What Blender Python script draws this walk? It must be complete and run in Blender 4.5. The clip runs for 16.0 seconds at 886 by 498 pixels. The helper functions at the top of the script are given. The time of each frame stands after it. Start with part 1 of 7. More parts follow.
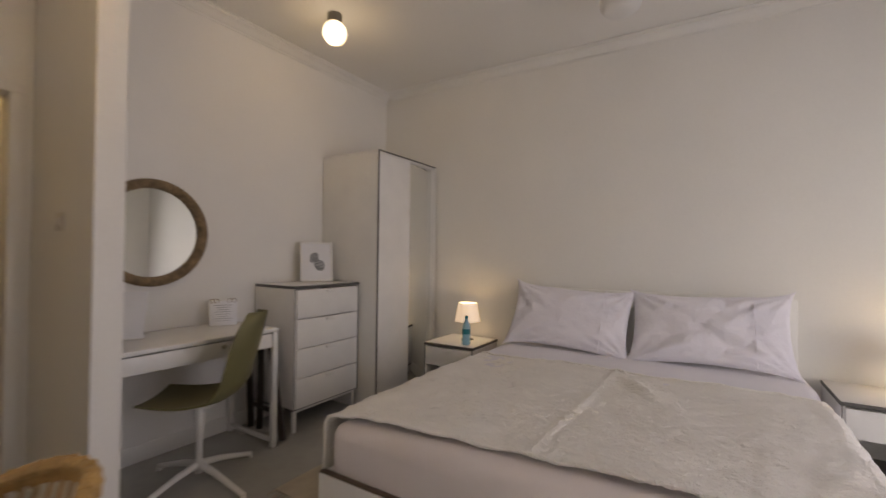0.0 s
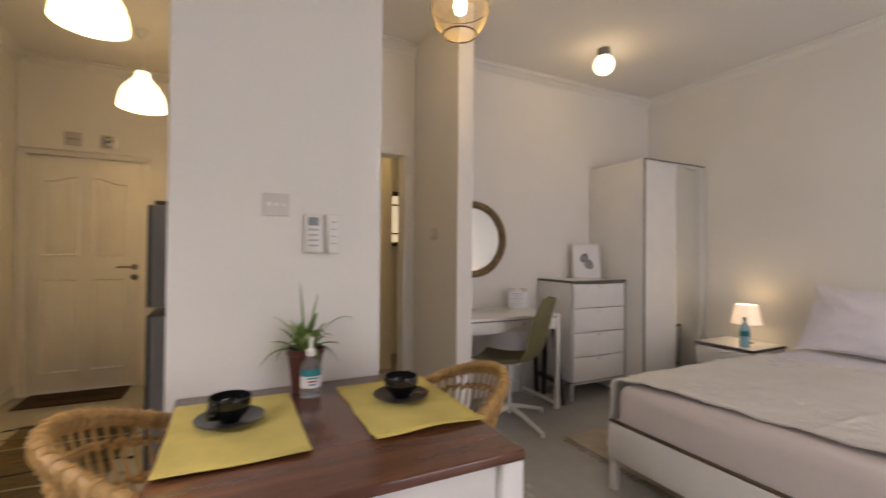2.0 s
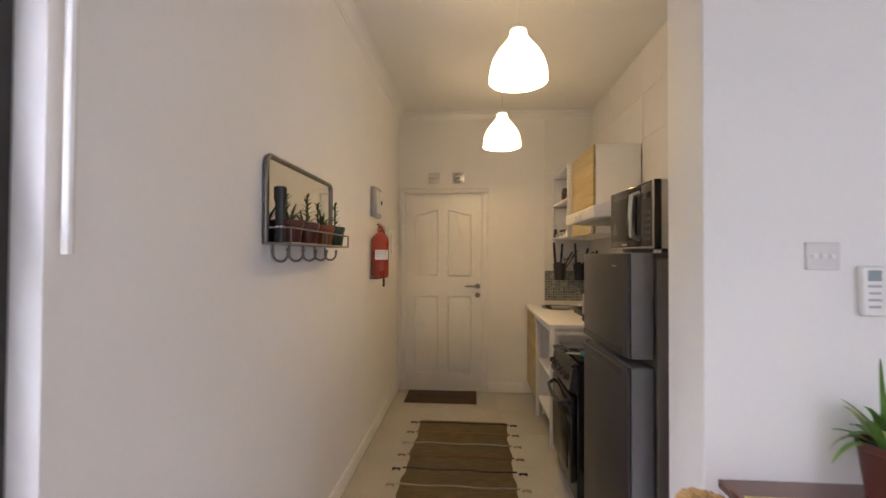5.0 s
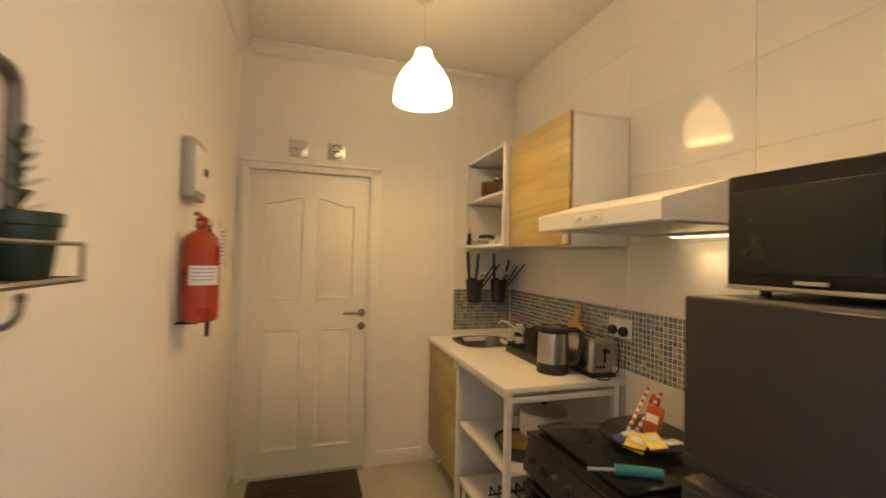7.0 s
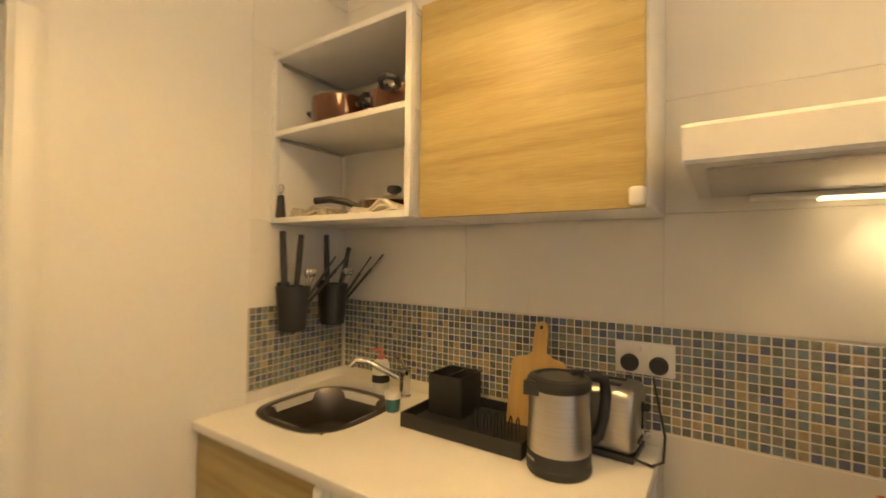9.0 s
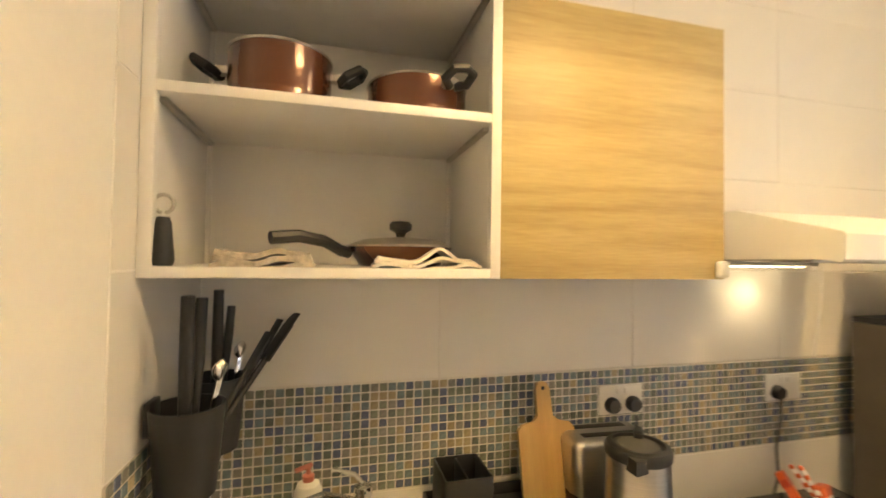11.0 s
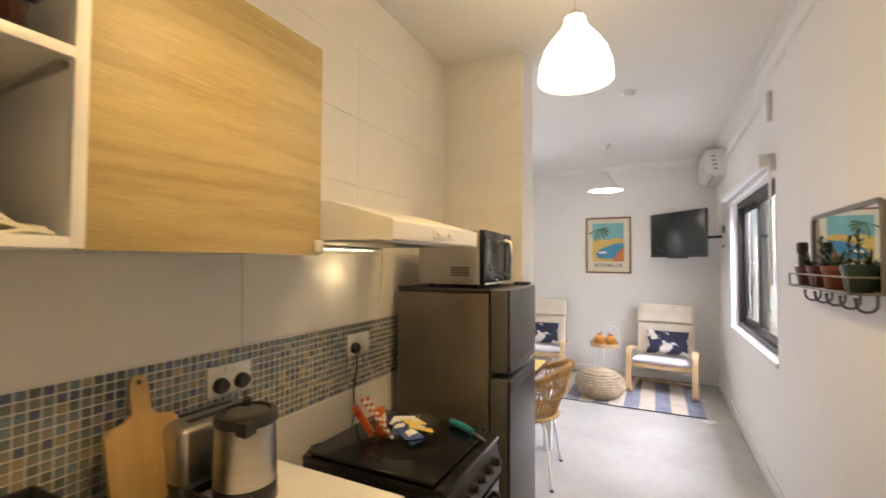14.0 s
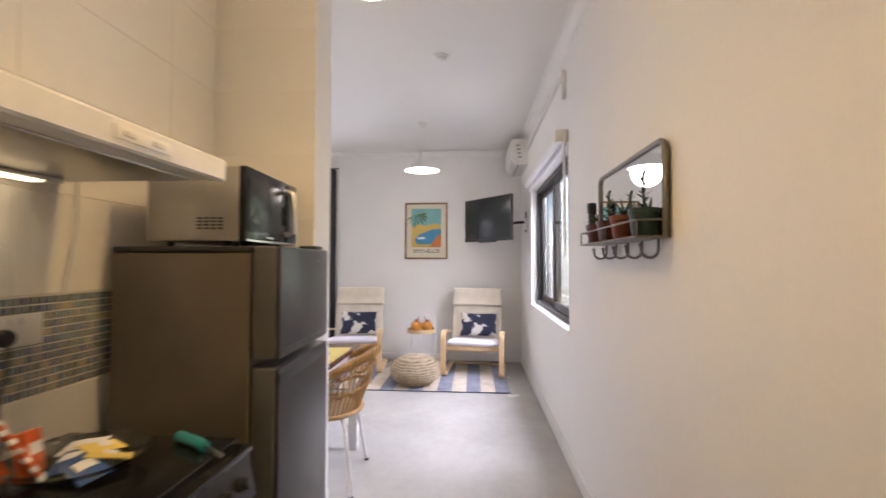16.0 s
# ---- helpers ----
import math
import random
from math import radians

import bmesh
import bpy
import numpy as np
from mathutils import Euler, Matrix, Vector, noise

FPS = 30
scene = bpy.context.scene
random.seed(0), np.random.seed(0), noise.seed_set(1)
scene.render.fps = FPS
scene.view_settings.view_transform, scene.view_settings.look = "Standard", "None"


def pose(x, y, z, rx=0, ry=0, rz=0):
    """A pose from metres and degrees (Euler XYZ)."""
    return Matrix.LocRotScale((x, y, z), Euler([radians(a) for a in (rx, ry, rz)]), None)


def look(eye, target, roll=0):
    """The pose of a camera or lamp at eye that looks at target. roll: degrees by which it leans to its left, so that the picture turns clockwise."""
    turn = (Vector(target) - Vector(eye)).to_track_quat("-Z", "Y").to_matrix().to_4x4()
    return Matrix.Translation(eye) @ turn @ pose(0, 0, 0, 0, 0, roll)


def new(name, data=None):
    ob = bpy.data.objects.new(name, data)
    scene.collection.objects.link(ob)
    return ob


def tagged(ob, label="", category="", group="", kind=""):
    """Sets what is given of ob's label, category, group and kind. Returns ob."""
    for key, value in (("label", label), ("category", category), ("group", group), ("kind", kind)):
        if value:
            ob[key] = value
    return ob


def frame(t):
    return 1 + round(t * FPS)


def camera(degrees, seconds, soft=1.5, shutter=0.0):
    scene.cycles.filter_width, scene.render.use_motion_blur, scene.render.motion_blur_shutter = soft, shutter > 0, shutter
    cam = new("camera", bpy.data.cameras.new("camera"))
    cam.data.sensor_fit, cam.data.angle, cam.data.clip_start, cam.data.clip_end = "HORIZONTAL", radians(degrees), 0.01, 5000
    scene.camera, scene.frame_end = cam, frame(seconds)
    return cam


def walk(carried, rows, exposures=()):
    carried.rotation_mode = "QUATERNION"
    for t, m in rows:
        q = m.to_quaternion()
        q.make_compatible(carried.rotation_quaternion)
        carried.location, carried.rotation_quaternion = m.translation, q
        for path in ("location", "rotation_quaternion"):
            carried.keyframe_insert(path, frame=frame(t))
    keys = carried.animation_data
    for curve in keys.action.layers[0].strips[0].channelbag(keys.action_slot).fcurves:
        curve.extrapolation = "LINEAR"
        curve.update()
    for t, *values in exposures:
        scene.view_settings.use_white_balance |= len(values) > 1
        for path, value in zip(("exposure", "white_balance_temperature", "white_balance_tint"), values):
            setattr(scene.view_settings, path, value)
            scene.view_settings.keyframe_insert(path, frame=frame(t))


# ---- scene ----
cam = camera(92.0, 16.0, 1.5, 0.6)
# seconds, eye, point looked at, lean in degrees
PATH = [
    (0, (-0.055, 0.28, 1.216), (-1.112, 1.978, 1.238), 0.7),
    (0.5, (0.032, 0.051, 1.252), (-1.179, 1.642, 1.282), 0.7),
    (1, (0.129, -0.098, 1.258), (-1.289, 1.312, 1.286), 0.7),
    (1.5, (0.207, -0.185, 1.218), (-1.415, 0.984, 1.247), 0.6),
    (2, (0.249, -0.278, 1.199), (-1.546, 0.603, 1.22), 0.5),
    (2.5, (0.252, -0.364, 1.192), (-1.665, 0.206, 1.214), 0.4),
    (3, (0.249, -0.471, 1.198), (-1.742, -0.283, 1.222), 0.3),
    (3.5, (0.25, -0.612, 1.224), (-1.747, -0.72, 1.245), 0.2),
    (4, (0.195, -0.802, 1.261), (-1.792, -1.024, 1.286), 0.1),
    (4.2, (0.165, -0.877, 1.284), (-1.821, -1.11, 1.312), 0.0),
    (6.3, (-0.844, -1.38, 1.433), (-2.824, -1.099, 1.469), 1.1),
    (6.5, (-1.002, -1.393, 1.441), (-2.971, -1.043, 1.476), 1.2),
    (7, (-1.415, -1.426, 1.449), (-3.323, -0.826, 1.488), 1.3),
    (7.5, (-1.828, -1.44, 1.432), (-3.62, -0.553, 1.476), 1.2),
    (8, (-2.268, -1.448, 1.383), (-3.879, -0.264, 1.446), 1.2),
    (8.5, (-2.634, -1.381, 1.393), (-4.019, 0.061, 1.439), 0.8),
    (11, (-4.07, -1.141, 1.561), (-3.574, 0.796, 1.608), 0.8),
    (11.5, (-4.163, -1.145, 1.623), (-3.299, 0.658, 1.666), 0.7),
    (12, (-4.193, -1.169, 1.656), (-3.002, 0.437, 1.706), 0.5),
    (12.5, (-4.192, -1.196, 1.654), (-2.801, 0.24, 1.703), 0.5),
    (13, (-4.185, -1.202, 1.621), (-2.626, 0.05, 1.671), 0.5),
    (13.5, (-4.169, -1.203, 1.564), (-2.483, -0.129, 1.621), 0.4),
    (14, (-4.118, -1.191, 1.503), (-2.328, -0.3, 1.562), 0.3),
    (14.5, (-4.058, -1.184, 1.442), (-2.196, -0.455, 1.503), 0.1),
    (15, (-3.969, -1.182, 1.388), (-2.048, -0.626, 1.444), 0.2),
    (15.5, (-3.82, -1.194, 1.345), (-1.852, -0.847, 1.402), 0.2),
    (16, (-3.631, -1.251, 1.321), (-1.637, -1.106, 1.381), 0.1),
]
EXPOSURES = [(0, -0.97, 7300, 15), (1.5, -0.63, 7300, 15), (2.5, -0.53, 6950, 15), (3, -0.31, 6150, 16), (3.5, -0.26, 5900, 17), (4.2, -0.26, 5900, 17), (6.5, -0.08, 7250, 13), (8.5, 0.30, 7800, 13), (11, 0.80, 6450, 10), (12, 0.97, 6150, 10), (13.5, 0.36, 6450, 11), (14.5, 0.16, 6350, 13), (16, 0.10, 6150, 16)]
walk(cam, [(t, look(eye, target, roll)) for t, eye, target, roll in PATH], EXPOSURES)

# ---- world and light ----
world = bpy.data.worlds.new("sky")
scene.world = world
world.use_nodes = True
_n = world.node_tree.nodes
_sky = _n.new("ShaderNodeTexSky")
_sky.sky_type, _sky.sun_disc, _sky.sun_elevation, _sky.sun_rotation = "NISHITA", False, radians(50), radians(221)
world.node_tree.links.new(_sky.outputs[0], _n["Background"].inputs[0])
_n["Background"].inputs[1].default_value = 0.12

WARM = (1.0, 0.69, 0.29)


def lamp(name, kind, m, watts, colour, **more):
    data = bpy.data.lights.new(name, kind)
    data.energy, data.color = watts, colour
    if "size" in more:
        data.shape, data.size, data.size_y = "RECTANGLE", more["size"][0], more["size"][1]
    if "radius" in more:
        data.shadow_soft_size = more["radius"]
    if "cone" in more:
        data.spot_size, data.spot_blend = radians(more["cone"]), 0.9
    ob = new(name, data)
    ob.matrix_world = m
    return ob


sun = lamp("sun", "SUN", look((-7, 8, 10), (0, 0, 0)), 2.5, (1.0, 0.95, 0.88))
sun.data.angle = radians(0.5)
# daylight through the wide glazed opening beside the bed and through the hall-side window
lamp("daylight_glass_door", "AREA", look((2.15, 1.75, 1.10), (0, 1.75, 0.45)), 72, (0.88, 0.87, 1.0), size=(2.0, 2.05))
lamp("daylight_window", "AREA", look((0.06, -2.75, 2.75), (0.06, -1.6, 1.3)), 300, (0.86, 0.85, 1.0), size=(1.6, 1.2))

# ---- materials ----


def material(name, colour, rough=0.5, metal=0.0, var=0.06, scale=8.0, grain=120.0, bump=0.05, bump_scale=None,
             coat=0.0, stretch=(1, 1, 1), dark=None, sheen=0.0, spec=0.5, random_tint=0.0):
    """A principled material: two scales of colour change, roughness change and fine relief."""
    m = bpy.data.materials.new(name)
    m.use_nodes = True
    nt = m.node_tree
    N, L = nt.nodes, nt.links
    b = N["Principled BSDF"]
    b.inputs["Metallic"].default_value = metal
    b.inputs["Coat Weight"].default_value = coat
    b.inputs["Sheen Weight"].default_value = sheen
    b.inputs["Specular IOR Level"].default_value = spec
    tc = N.new("ShaderNodeTexCoord")
    mp = N.new("ShaderNodeMapping")
    mp.inputs["Scale"].default_value = stretch
    L.new(tc.outputs["Object"], mp.inputs["Vector"])
    big, fine = N.new("ShaderNodeTexNoise"), N.new("ShaderNodeTexNoise")
    big.inputs["Scale"].default_value, big.inputs["Detail"].default_value = scale, 4
    fine.inputs["Scale"].default_value, fine.inputs["Detail"].default_value = grain, 3
    L.new(mp.outputs[0], big.inputs["Vector"])
    L.new(mp.outputs[0], fine.inputs["Vector"])
    add = N.new("ShaderNodeMath")
    add.operation = "MULTIPLY_ADD"
    add.inputs[1].default_value = 0.35
    L.new(fine.outputs[0], add.inputs[0])
    L.new(big.outputs[0], add.inputs[2])
    ramp = N.new("ShaderNodeMapRange")
    ramp.inputs["From Min"].default_value, ramp.inputs["From Max"].default_value = 0.45, 0.9
    L.new(add.outputs[0], ramp.inputs["Value"])
    mix = N.new("ShaderNodeMix")
    mix.data_type = "RGBA"
    lo = dark or tuple(c * (1 - 2 * var) for c in colour)
    hi = colour if dark else tuple(min(1, c * (1 + var)) for c in colour)
    mix.inputs["A"].default_value, mix.inputs["B"].default_value = (*lo, 1), (*hi, 1)
    L.new(ramp.outputs[0], mix.inputs["Factor"])
    out = mix.outputs["Result"]
    if random_tint:
        info, hsv, rr = N.new("ShaderNodeObjectInfo"), N.new("ShaderNodeHueSaturation"), N.new("ShaderNodeMapRange")
        rr.inputs["To Min"].default_value, rr.inputs["To Max"].default_value = 1 - random_tint, 1 + random_tint
        L.new(info.outputs["Random"], rr.inputs["Value"])
        L.new(rr.outputs[0], hsv.inputs["Value"])
        L.new(out, hsv.inputs["Color"])
        out = hsv.outputs[0]
    L.new(out, b.inputs["Base Color"])
    rg = N.new("ShaderNodeMapRange")
    rg.inputs["To Min"].default_value, rg.inputs["To Max"].default_value = max(0.02, rough * 0.85), min(1, rough * 1.15)
    L.new(big.outputs[0], rg.inputs["Value"])
    L.new(rg.outputs[0], b.inputs["Roughness"])
    if bump:
        bp = N.new("ShaderNodeBump")
        bp.inputs["Strength"].default_value, bp.inputs["Distance"].default_value = bump, 0.01
        src = fine
        if bump_scale:
            src = N.new("ShaderNodeTexNoise")
            src.inputs["Scale"].default_value, src.inputs["Detail"].default_value = bump_scale, 2
            L.new(mp.outputs[0], src.inputs["Vector"])
        L.new(src.outputs[0], bp.inputs["Height"])
        L.new(bp.outputs[0], b.inputs["Normal"])
    return m


def glow(name, colour, strength):
    m = bpy.data.materials.new(name)
    m.use_nodes = True
    b = m.node_tree.nodes["Principled BSDF"]
    b.inputs["Base Color"].default_value = (0.85, 0.83, 0.78, 1)
    b.inputs["Emission Color"].default_value = (*colour, 1)
    b.inputs["Emission Strength"].default_value = strength
    b.inputs["Roughness"].default_value = 0.35
    return m


def wood(name, light, dark, scale=3.0, along=0, rough=0.45, bump=0.06, random_tint=0.05, coat=0.0, swirl=0.6, fine=0.4):
    """Plain-sawn wood: long stretched grain along the given axis."""
    m = bpy.data.materials.new(name)
    m.use_nodes = True
    N, L = m.node_tree.nodes, m.node_tree.links
    b = N["Principled BSDF"]
    b.inputs["Coat Weight"].default_value = coat
    tc, mp = N.new("ShaderNodeTexCoord"), N.new("ShaderNodeMapping")
    s = [14.0, 14.0, 14.0]
    s[along] = 0.9
    mp.inputs["Scale"].default_value = s
    L.new(tc.outputs["Object"], mp.inputs["Vector"])
    a, f = N.new("ShaderNodeTexNoise"), N.new("ShaderNodeTexNoise")
    a.inputs["Scale"].default_value, a.inputs["Detail"].default_value, a.inputs["Distortion"].default_value = scale * 0.35, 5, swirl
    f.inputs["Scale"].default_value, f.inputs["Detail"].default_value = scale * 6, 3
    L.new(mp.outputs[0], a.inputs["Vector"])
    L.new(mp.outputs[0], f.inputs["Vector"])
    ad = N.new("ShaderNodeMath")
    ad.operation = "MULTIPLY_ADD"
    ad.inputs[1].default_value = fine
    L.new(f.outputs[0], ad.inputs[0])
    L.new(a.outputs[0], ad.inputs[2])
    r = N.new("ShaderNodeMapRange")
    r.inputs["From Min"].default_value, r.inputs["From Max"].default_value = 0.5, 0.95
    L.new(ad.outputs[0], r.inputs["Value"])
    mix = N.new("ShaderNodeMix")
    mix.data_type = "RGBA"
    mix.inputs["A"].default_value, mix.inputs["B"].default_value = (*dark, 1), (*light, 1)
    L.new(r.outputs[0], mix.inputs["Factor"])
    info, hsv, rr = N.new("ShaderNodeObjectInfo"), N.new("ShaderNodeHueSaturation"), N.new("ShaderNodeMapRange")
    rr.inputs["To Min"].default_value, rr.inputs["To Max"].default_value = 1 - random_tint, 1 + random_tint
    L.new(info.outputs["Random"], rr.inputs["Value"])
    L.new(rr.outputs[0], hsv.inputs["Value"])
    L.new(mix.outputs["Result"], hsv.inputs["Color"])
    L.new(hsv.outputs[0], b.inputs["Base Color"])
    b.inputs["Roughness"].default_value = rough
    bp = N.new("ShaderNodeBump")
    bp.inputs["Strength"].default_value, bp.inputs["Distance"].default_value = bump, 0.01
    L.new(f.outputs[0], bp.inputs["Height"])
    L.new(bp.outputs[0], b.inputs["Normal"])
    return m


M_WALL = material("white_wall_paint", (0.80, 0.785, 0.755), 0.6, var=0.02, scale=1.4, grain=60, bump=0.03, bump_scale=90)
M_CEIL = material("white_ceiling_paint", (0.80, 0.785, 0.75), 0.8, var=0.02, scale=1.0, grain=70, bump=0.03)
M_TRIM = material("white_trim_gloss", (0.80, 0.79, 0.76), 0.35, var=0.02, scale=3, bump=0.02)
M_FLOOR = material("polished_concrete", (0.44, 0.43, 0.40), 0.26, var=0.07, scale=1.6, grain=14, bump=0.02, bump_scale=5, spec=0.5)
M_FTILE = material("cream_floor_tile", (0.44, 0.42, 0.36), 0.22, var=0.04, scale=2.5, grain=30, bump=0.01, random_tint=0.03)
M_GROUT = material("pale_grout", (0.74, 0.71, 0.65), 0.85, var=0.05, bump=0.1)
M_MOSGROUT = material("sandy_mosaic_grout", (0.52, 0.48, 0.42), 0.85, var=0.05, bump=0.1)
M_WTILE = material("glazed_white_wall_tile", (0.80, 0.775, 0.73), 0.07, var=0.015, scale=2, grain=12, bump=0.012, bump_scale=9, random_tint=0.015)
M_WHITE = material("white_lacquer", (0.80, 0.79, 0.77), 0.32, var=0.02, scale=6, bump=0.01)
M_WMETAL = material("white_powder_coat", (0.78, 0.77, 0.75), 0.4, var=0.02, bump=0.02)
M_SWITCH = material("ivory_plastic", (0.66, 0.63, 0.60), 0.35, var=0.02, bump=0.0)
M_WPLAST = material("white_plastic", (0.78, 0.77, 0.74), 0.3, var=0.015, bump=0.0)
M_GREY = material("dark_grey_edge", (0.10, 0.095, 0.09), 0.5, var=0.08, bump=0.03)
M_BLACK = material("matt_black_plastic", (0.02, 0.02, 0.021), 0.42, var=0.1, bump=0.03)
M_GLOSSBLACK = material("black_enamel", (0.010, 0.010, 0.011), 0.12, var=0.05, bump=0.0, spec=0.4)
M_DARKMETAL = material("dark_bronze_metal", (0.055, 0.05, 0.045), 0.42, metal=0.6, var=0.1, bump=0.03)
M_STEEL = material("brushed_steel", (0.55, 0.53, 0.50), 0.3, metal=1.0, var=0.05, stretch=(1, 1, 40), grain=60, bump=0.03)
M_CHROME = material("chrome", (0.75, 0.74, 0.72), 0.1, metal=1.0, var=0.02, bump=0.0)
M_FRIDGE = material("dark_silver_steel", (0.035, 0.033, 0.034), 0.30, metal=0.2, spec=0.35, var=0.015, scale=3, bump=0.0)
M_FRIDGEEDGE = material("silver_door_edge", (0.17, 0.165, 0.165), 0.30, metal=0.5, var=0.03, bump=0.0)
# sink steel with the shadow inside the bowl put into its colour
M_SINK = material("shadow_dark_sink_steel", (0.20, 0.185, 0.165), 0.32, metal=1.0, var=0.08, bump=0.02)
M_FRIDGESIDE = material("dark_grey_sheet", (0.145, 0.122, 0.098), 0.36, metal=0.35, var=0.05, bump=0.02)
M_MWBODY = material("silver_paint", (0.42, 0.40, 0.37), 0.35, metal=0.6, var=0.03, bump=0.01)
M_OAK = wood("light_oak_veneer", (0.54, 0.435, 0.20), (0.36, 0.265, 0.10), along=0, scale=3.0, swirl=1.3, fine=0.42)
M_BOARD = wood("bamboo_board", (0.55, 0.37, 0.14), (0.42, 0.26, 0.09), along=2)
M_BIRCH = wood("birch_veneer", (0.66, 0.48, 0.27), (0.55, 0.38, 0.19), along=2, rough=0.4)
M_TABLE = wood("dark_red_brown_wood", (0.145, 0.052, 0.026), (0.07, 0.022, 0.012), along=1, rough=0.22, coat=0.3, bump=0.02)
M_DARKWOOD = wood("dark_wood", (0.05, 0.03, 0.02), (0.02, 0.013, 0.01), along=2)
M_RATTAN = material("rattan_cane", (0.46, 0.28, 0.10), 0.45, var=0.16, scale=18, grain=90, bump=0.2)
M_WICKER = material("pale_wicker", (0.50, 0.39, 0.22), 0.5, var=0.12, scale=18, bump=0.1)
M_FITTED = material("beige_pink_cotton", (0.66, 0.60, 0.585), 0.85, var=0.03, scale=3, grain=300, bump=0.12, bump_scale=14, sheen=0.2)
M_KEYS = material("pale_grey_keys", (0.42, 0.43, 0.46), 0.5, bump=0.0)
M_ROPE = material("seagrass_rope", (0.26, 0.18, 0.10), 0.8, var=0.25, scale=25, grain=150, bump=0.6)
M_SHEET = material("white_cotton", (0.74, 0.715, 0.77), 0.85, var=0.02, scale=4, grain=300, bump=0.15, sheen=0.3)
M_PILLOW = material("woven_white_cotton", (0.80, 0.78, 0.85), 0.85, var=0.02, scale=5, grain=160, bump=0.55, bump_scale=38, sheen=0.3)
M_CUSHION = material("cream_canvas", (0.70, 0.63, 0.51), 0.9, var=0.05, scale=8, grain=300, bump=0.2)
M_OLIVE = material("olive_plastic", (0.155, 0.14, 0.062), 0.45, var=0.04, scale=5, bump=0.04)
M_BRASSGREY = material("pewter_metal", (0.22, 0.205, 0.185), 0.38, metal=0.8, var=0.08, bump=0.02)
M_RED = material("signal_red_paint", (0.36, 0.042, 0.018), 0.28, var=0.04, bump=0.0)
M_TERRA = material("maroon_plastic_pot", (0.085, 0.019, 0.015), 0.45, var=0.08, bump=0.05)
M_GREENPOT = material("dark_green_pot", (0.02, 0.045, 0.028), 0.45, var=0.1, bump=0.05)
M_SOIL = material("soil", (0.045, 0.03, 0.02), 0.95, var=0.3, scale=40, bump=0.8)
M_LEAF = material("green_leaf", (0.12, 0.24, 0.045), 0.42, var=0.3, scale=14, bump=0.1)
M_LEAFDARK = material("grey_green_leaf", (0.06, 0.10, 0.035), 0.45, var=0.3, scale=14, bump=0.1)
M_LEAFPALE = material("pale_leaf_edge", (0.30, 0.36, 0.12), 0.45, var=0.2, scale=14, bump=0.1)
M_COPPER = material("copper_brown_enamel", (0.12, 0.042, 0.018), 0.2, metal=0.3, var=0.05, bump=0.0, coat=0.5)
M_YELLOW = material("yellow_woven_cotton", (0.66, 0.55, 0.17), 0.9, var=0.1, scale=6, grain=260, bump=0.35, bump_scale=160)
M_CUP = material("black_stoneware", (0.008, 0.008, 0.009), 0.12, var=0.1, bump=0.0, coat=0.4)
M_SAUCER = material("dark_slate_stoneware", (0.035, 0.036, 0.04), 0.3, var=0.1, bump=0.02)
M_BROWNEDGE = material("brown_edge_band", (0.09, 0.055, 0.035), 0.5, var=0.08, bump=0.03)
M_BOTTLE = material("pale_blue_clear_plastic", (0.30, 0.52, 0.62), 0.08, var=0.05, bump=0.0)
M_TEAL = material("teal_label", (0.01, 0.20, 0.24), 0.4, var=0.05, bump=0.0)
M_PAPER = material("white_paper", (0.78, 0.78, 0.80), 0.7, var=0.02, bump=0.02)
M_INK = material("dark_ink", (0.03, 0.03, 0.035), 0.7, var=0.1, bump=0.0)
M_GREYINK = material("grey_ink", (0.30, 0.30, 0.32), 0.7, var=0.1, bump=0.0)
M_NAVY = material("navy_cotton", (0.018, 0.022, 0.05), 0.9, var=0.1, bump=0.2)
M_TVBLACK = material("screen_glass", (0.016, 0.019, 0.018), 0.26, var=0.02, bump=0.0, spec=0.35)
M_CURTAIN = material("dark_grey_curtain", (0.045, 0.045, 0.055), 0.85, var=0.1, stretch=(1, 1, 0.1), bump=0.2)
M_JUTE = material("natural_jute", (0.42, 0.33, 0.22), 0.9, var=0.15, scale=20, grain=160, bump=0.6)
M_RUGBLUE = material("grey_blue_weave", (0.21, 0.22, 0.27), 0.95, var=0.12, grain=220, bump=0.5)
M_RUGCREAM = material("cream_weave", (0.55, 0.48, 0.38), 0.95, var=0.1, grain=220, bump=0.5)
M_RUNNER = material("brown_olive_weave", (0.135, 0.10, 0.046), 0.95, var=0.22, scale=12, grain=130, bump=0.7, stretch=(6, 1, 1))
M_DOORMAT = material("brown_coir", (0.07, 0.042, 0.02), 0.98, var=0.3, scale=60, grain=300, bump=0.9)
M_GLOBE = glow("lit_opal_globe", (1.0, 0.80, 0.52), 5.0)
M_SHADE = glow("lit_opal_shade", (1.0, 0.73, 0.39), 6.5)
M_BULB = glow("lit_bulb", (1.0, 0.84, 0.60), 14.0)
M_LSHADE = glow("lit_fabric_shade", (1.0, 0.72, 0.46), 1.0)
M_COOLLAMP = glow("lit_white_diffuser", (1.0, 0.93, 0.84), 6.0)
M_TUBE = glow("hood_lamp_glass", (1.0, 0.76, 0.42), 3.2)

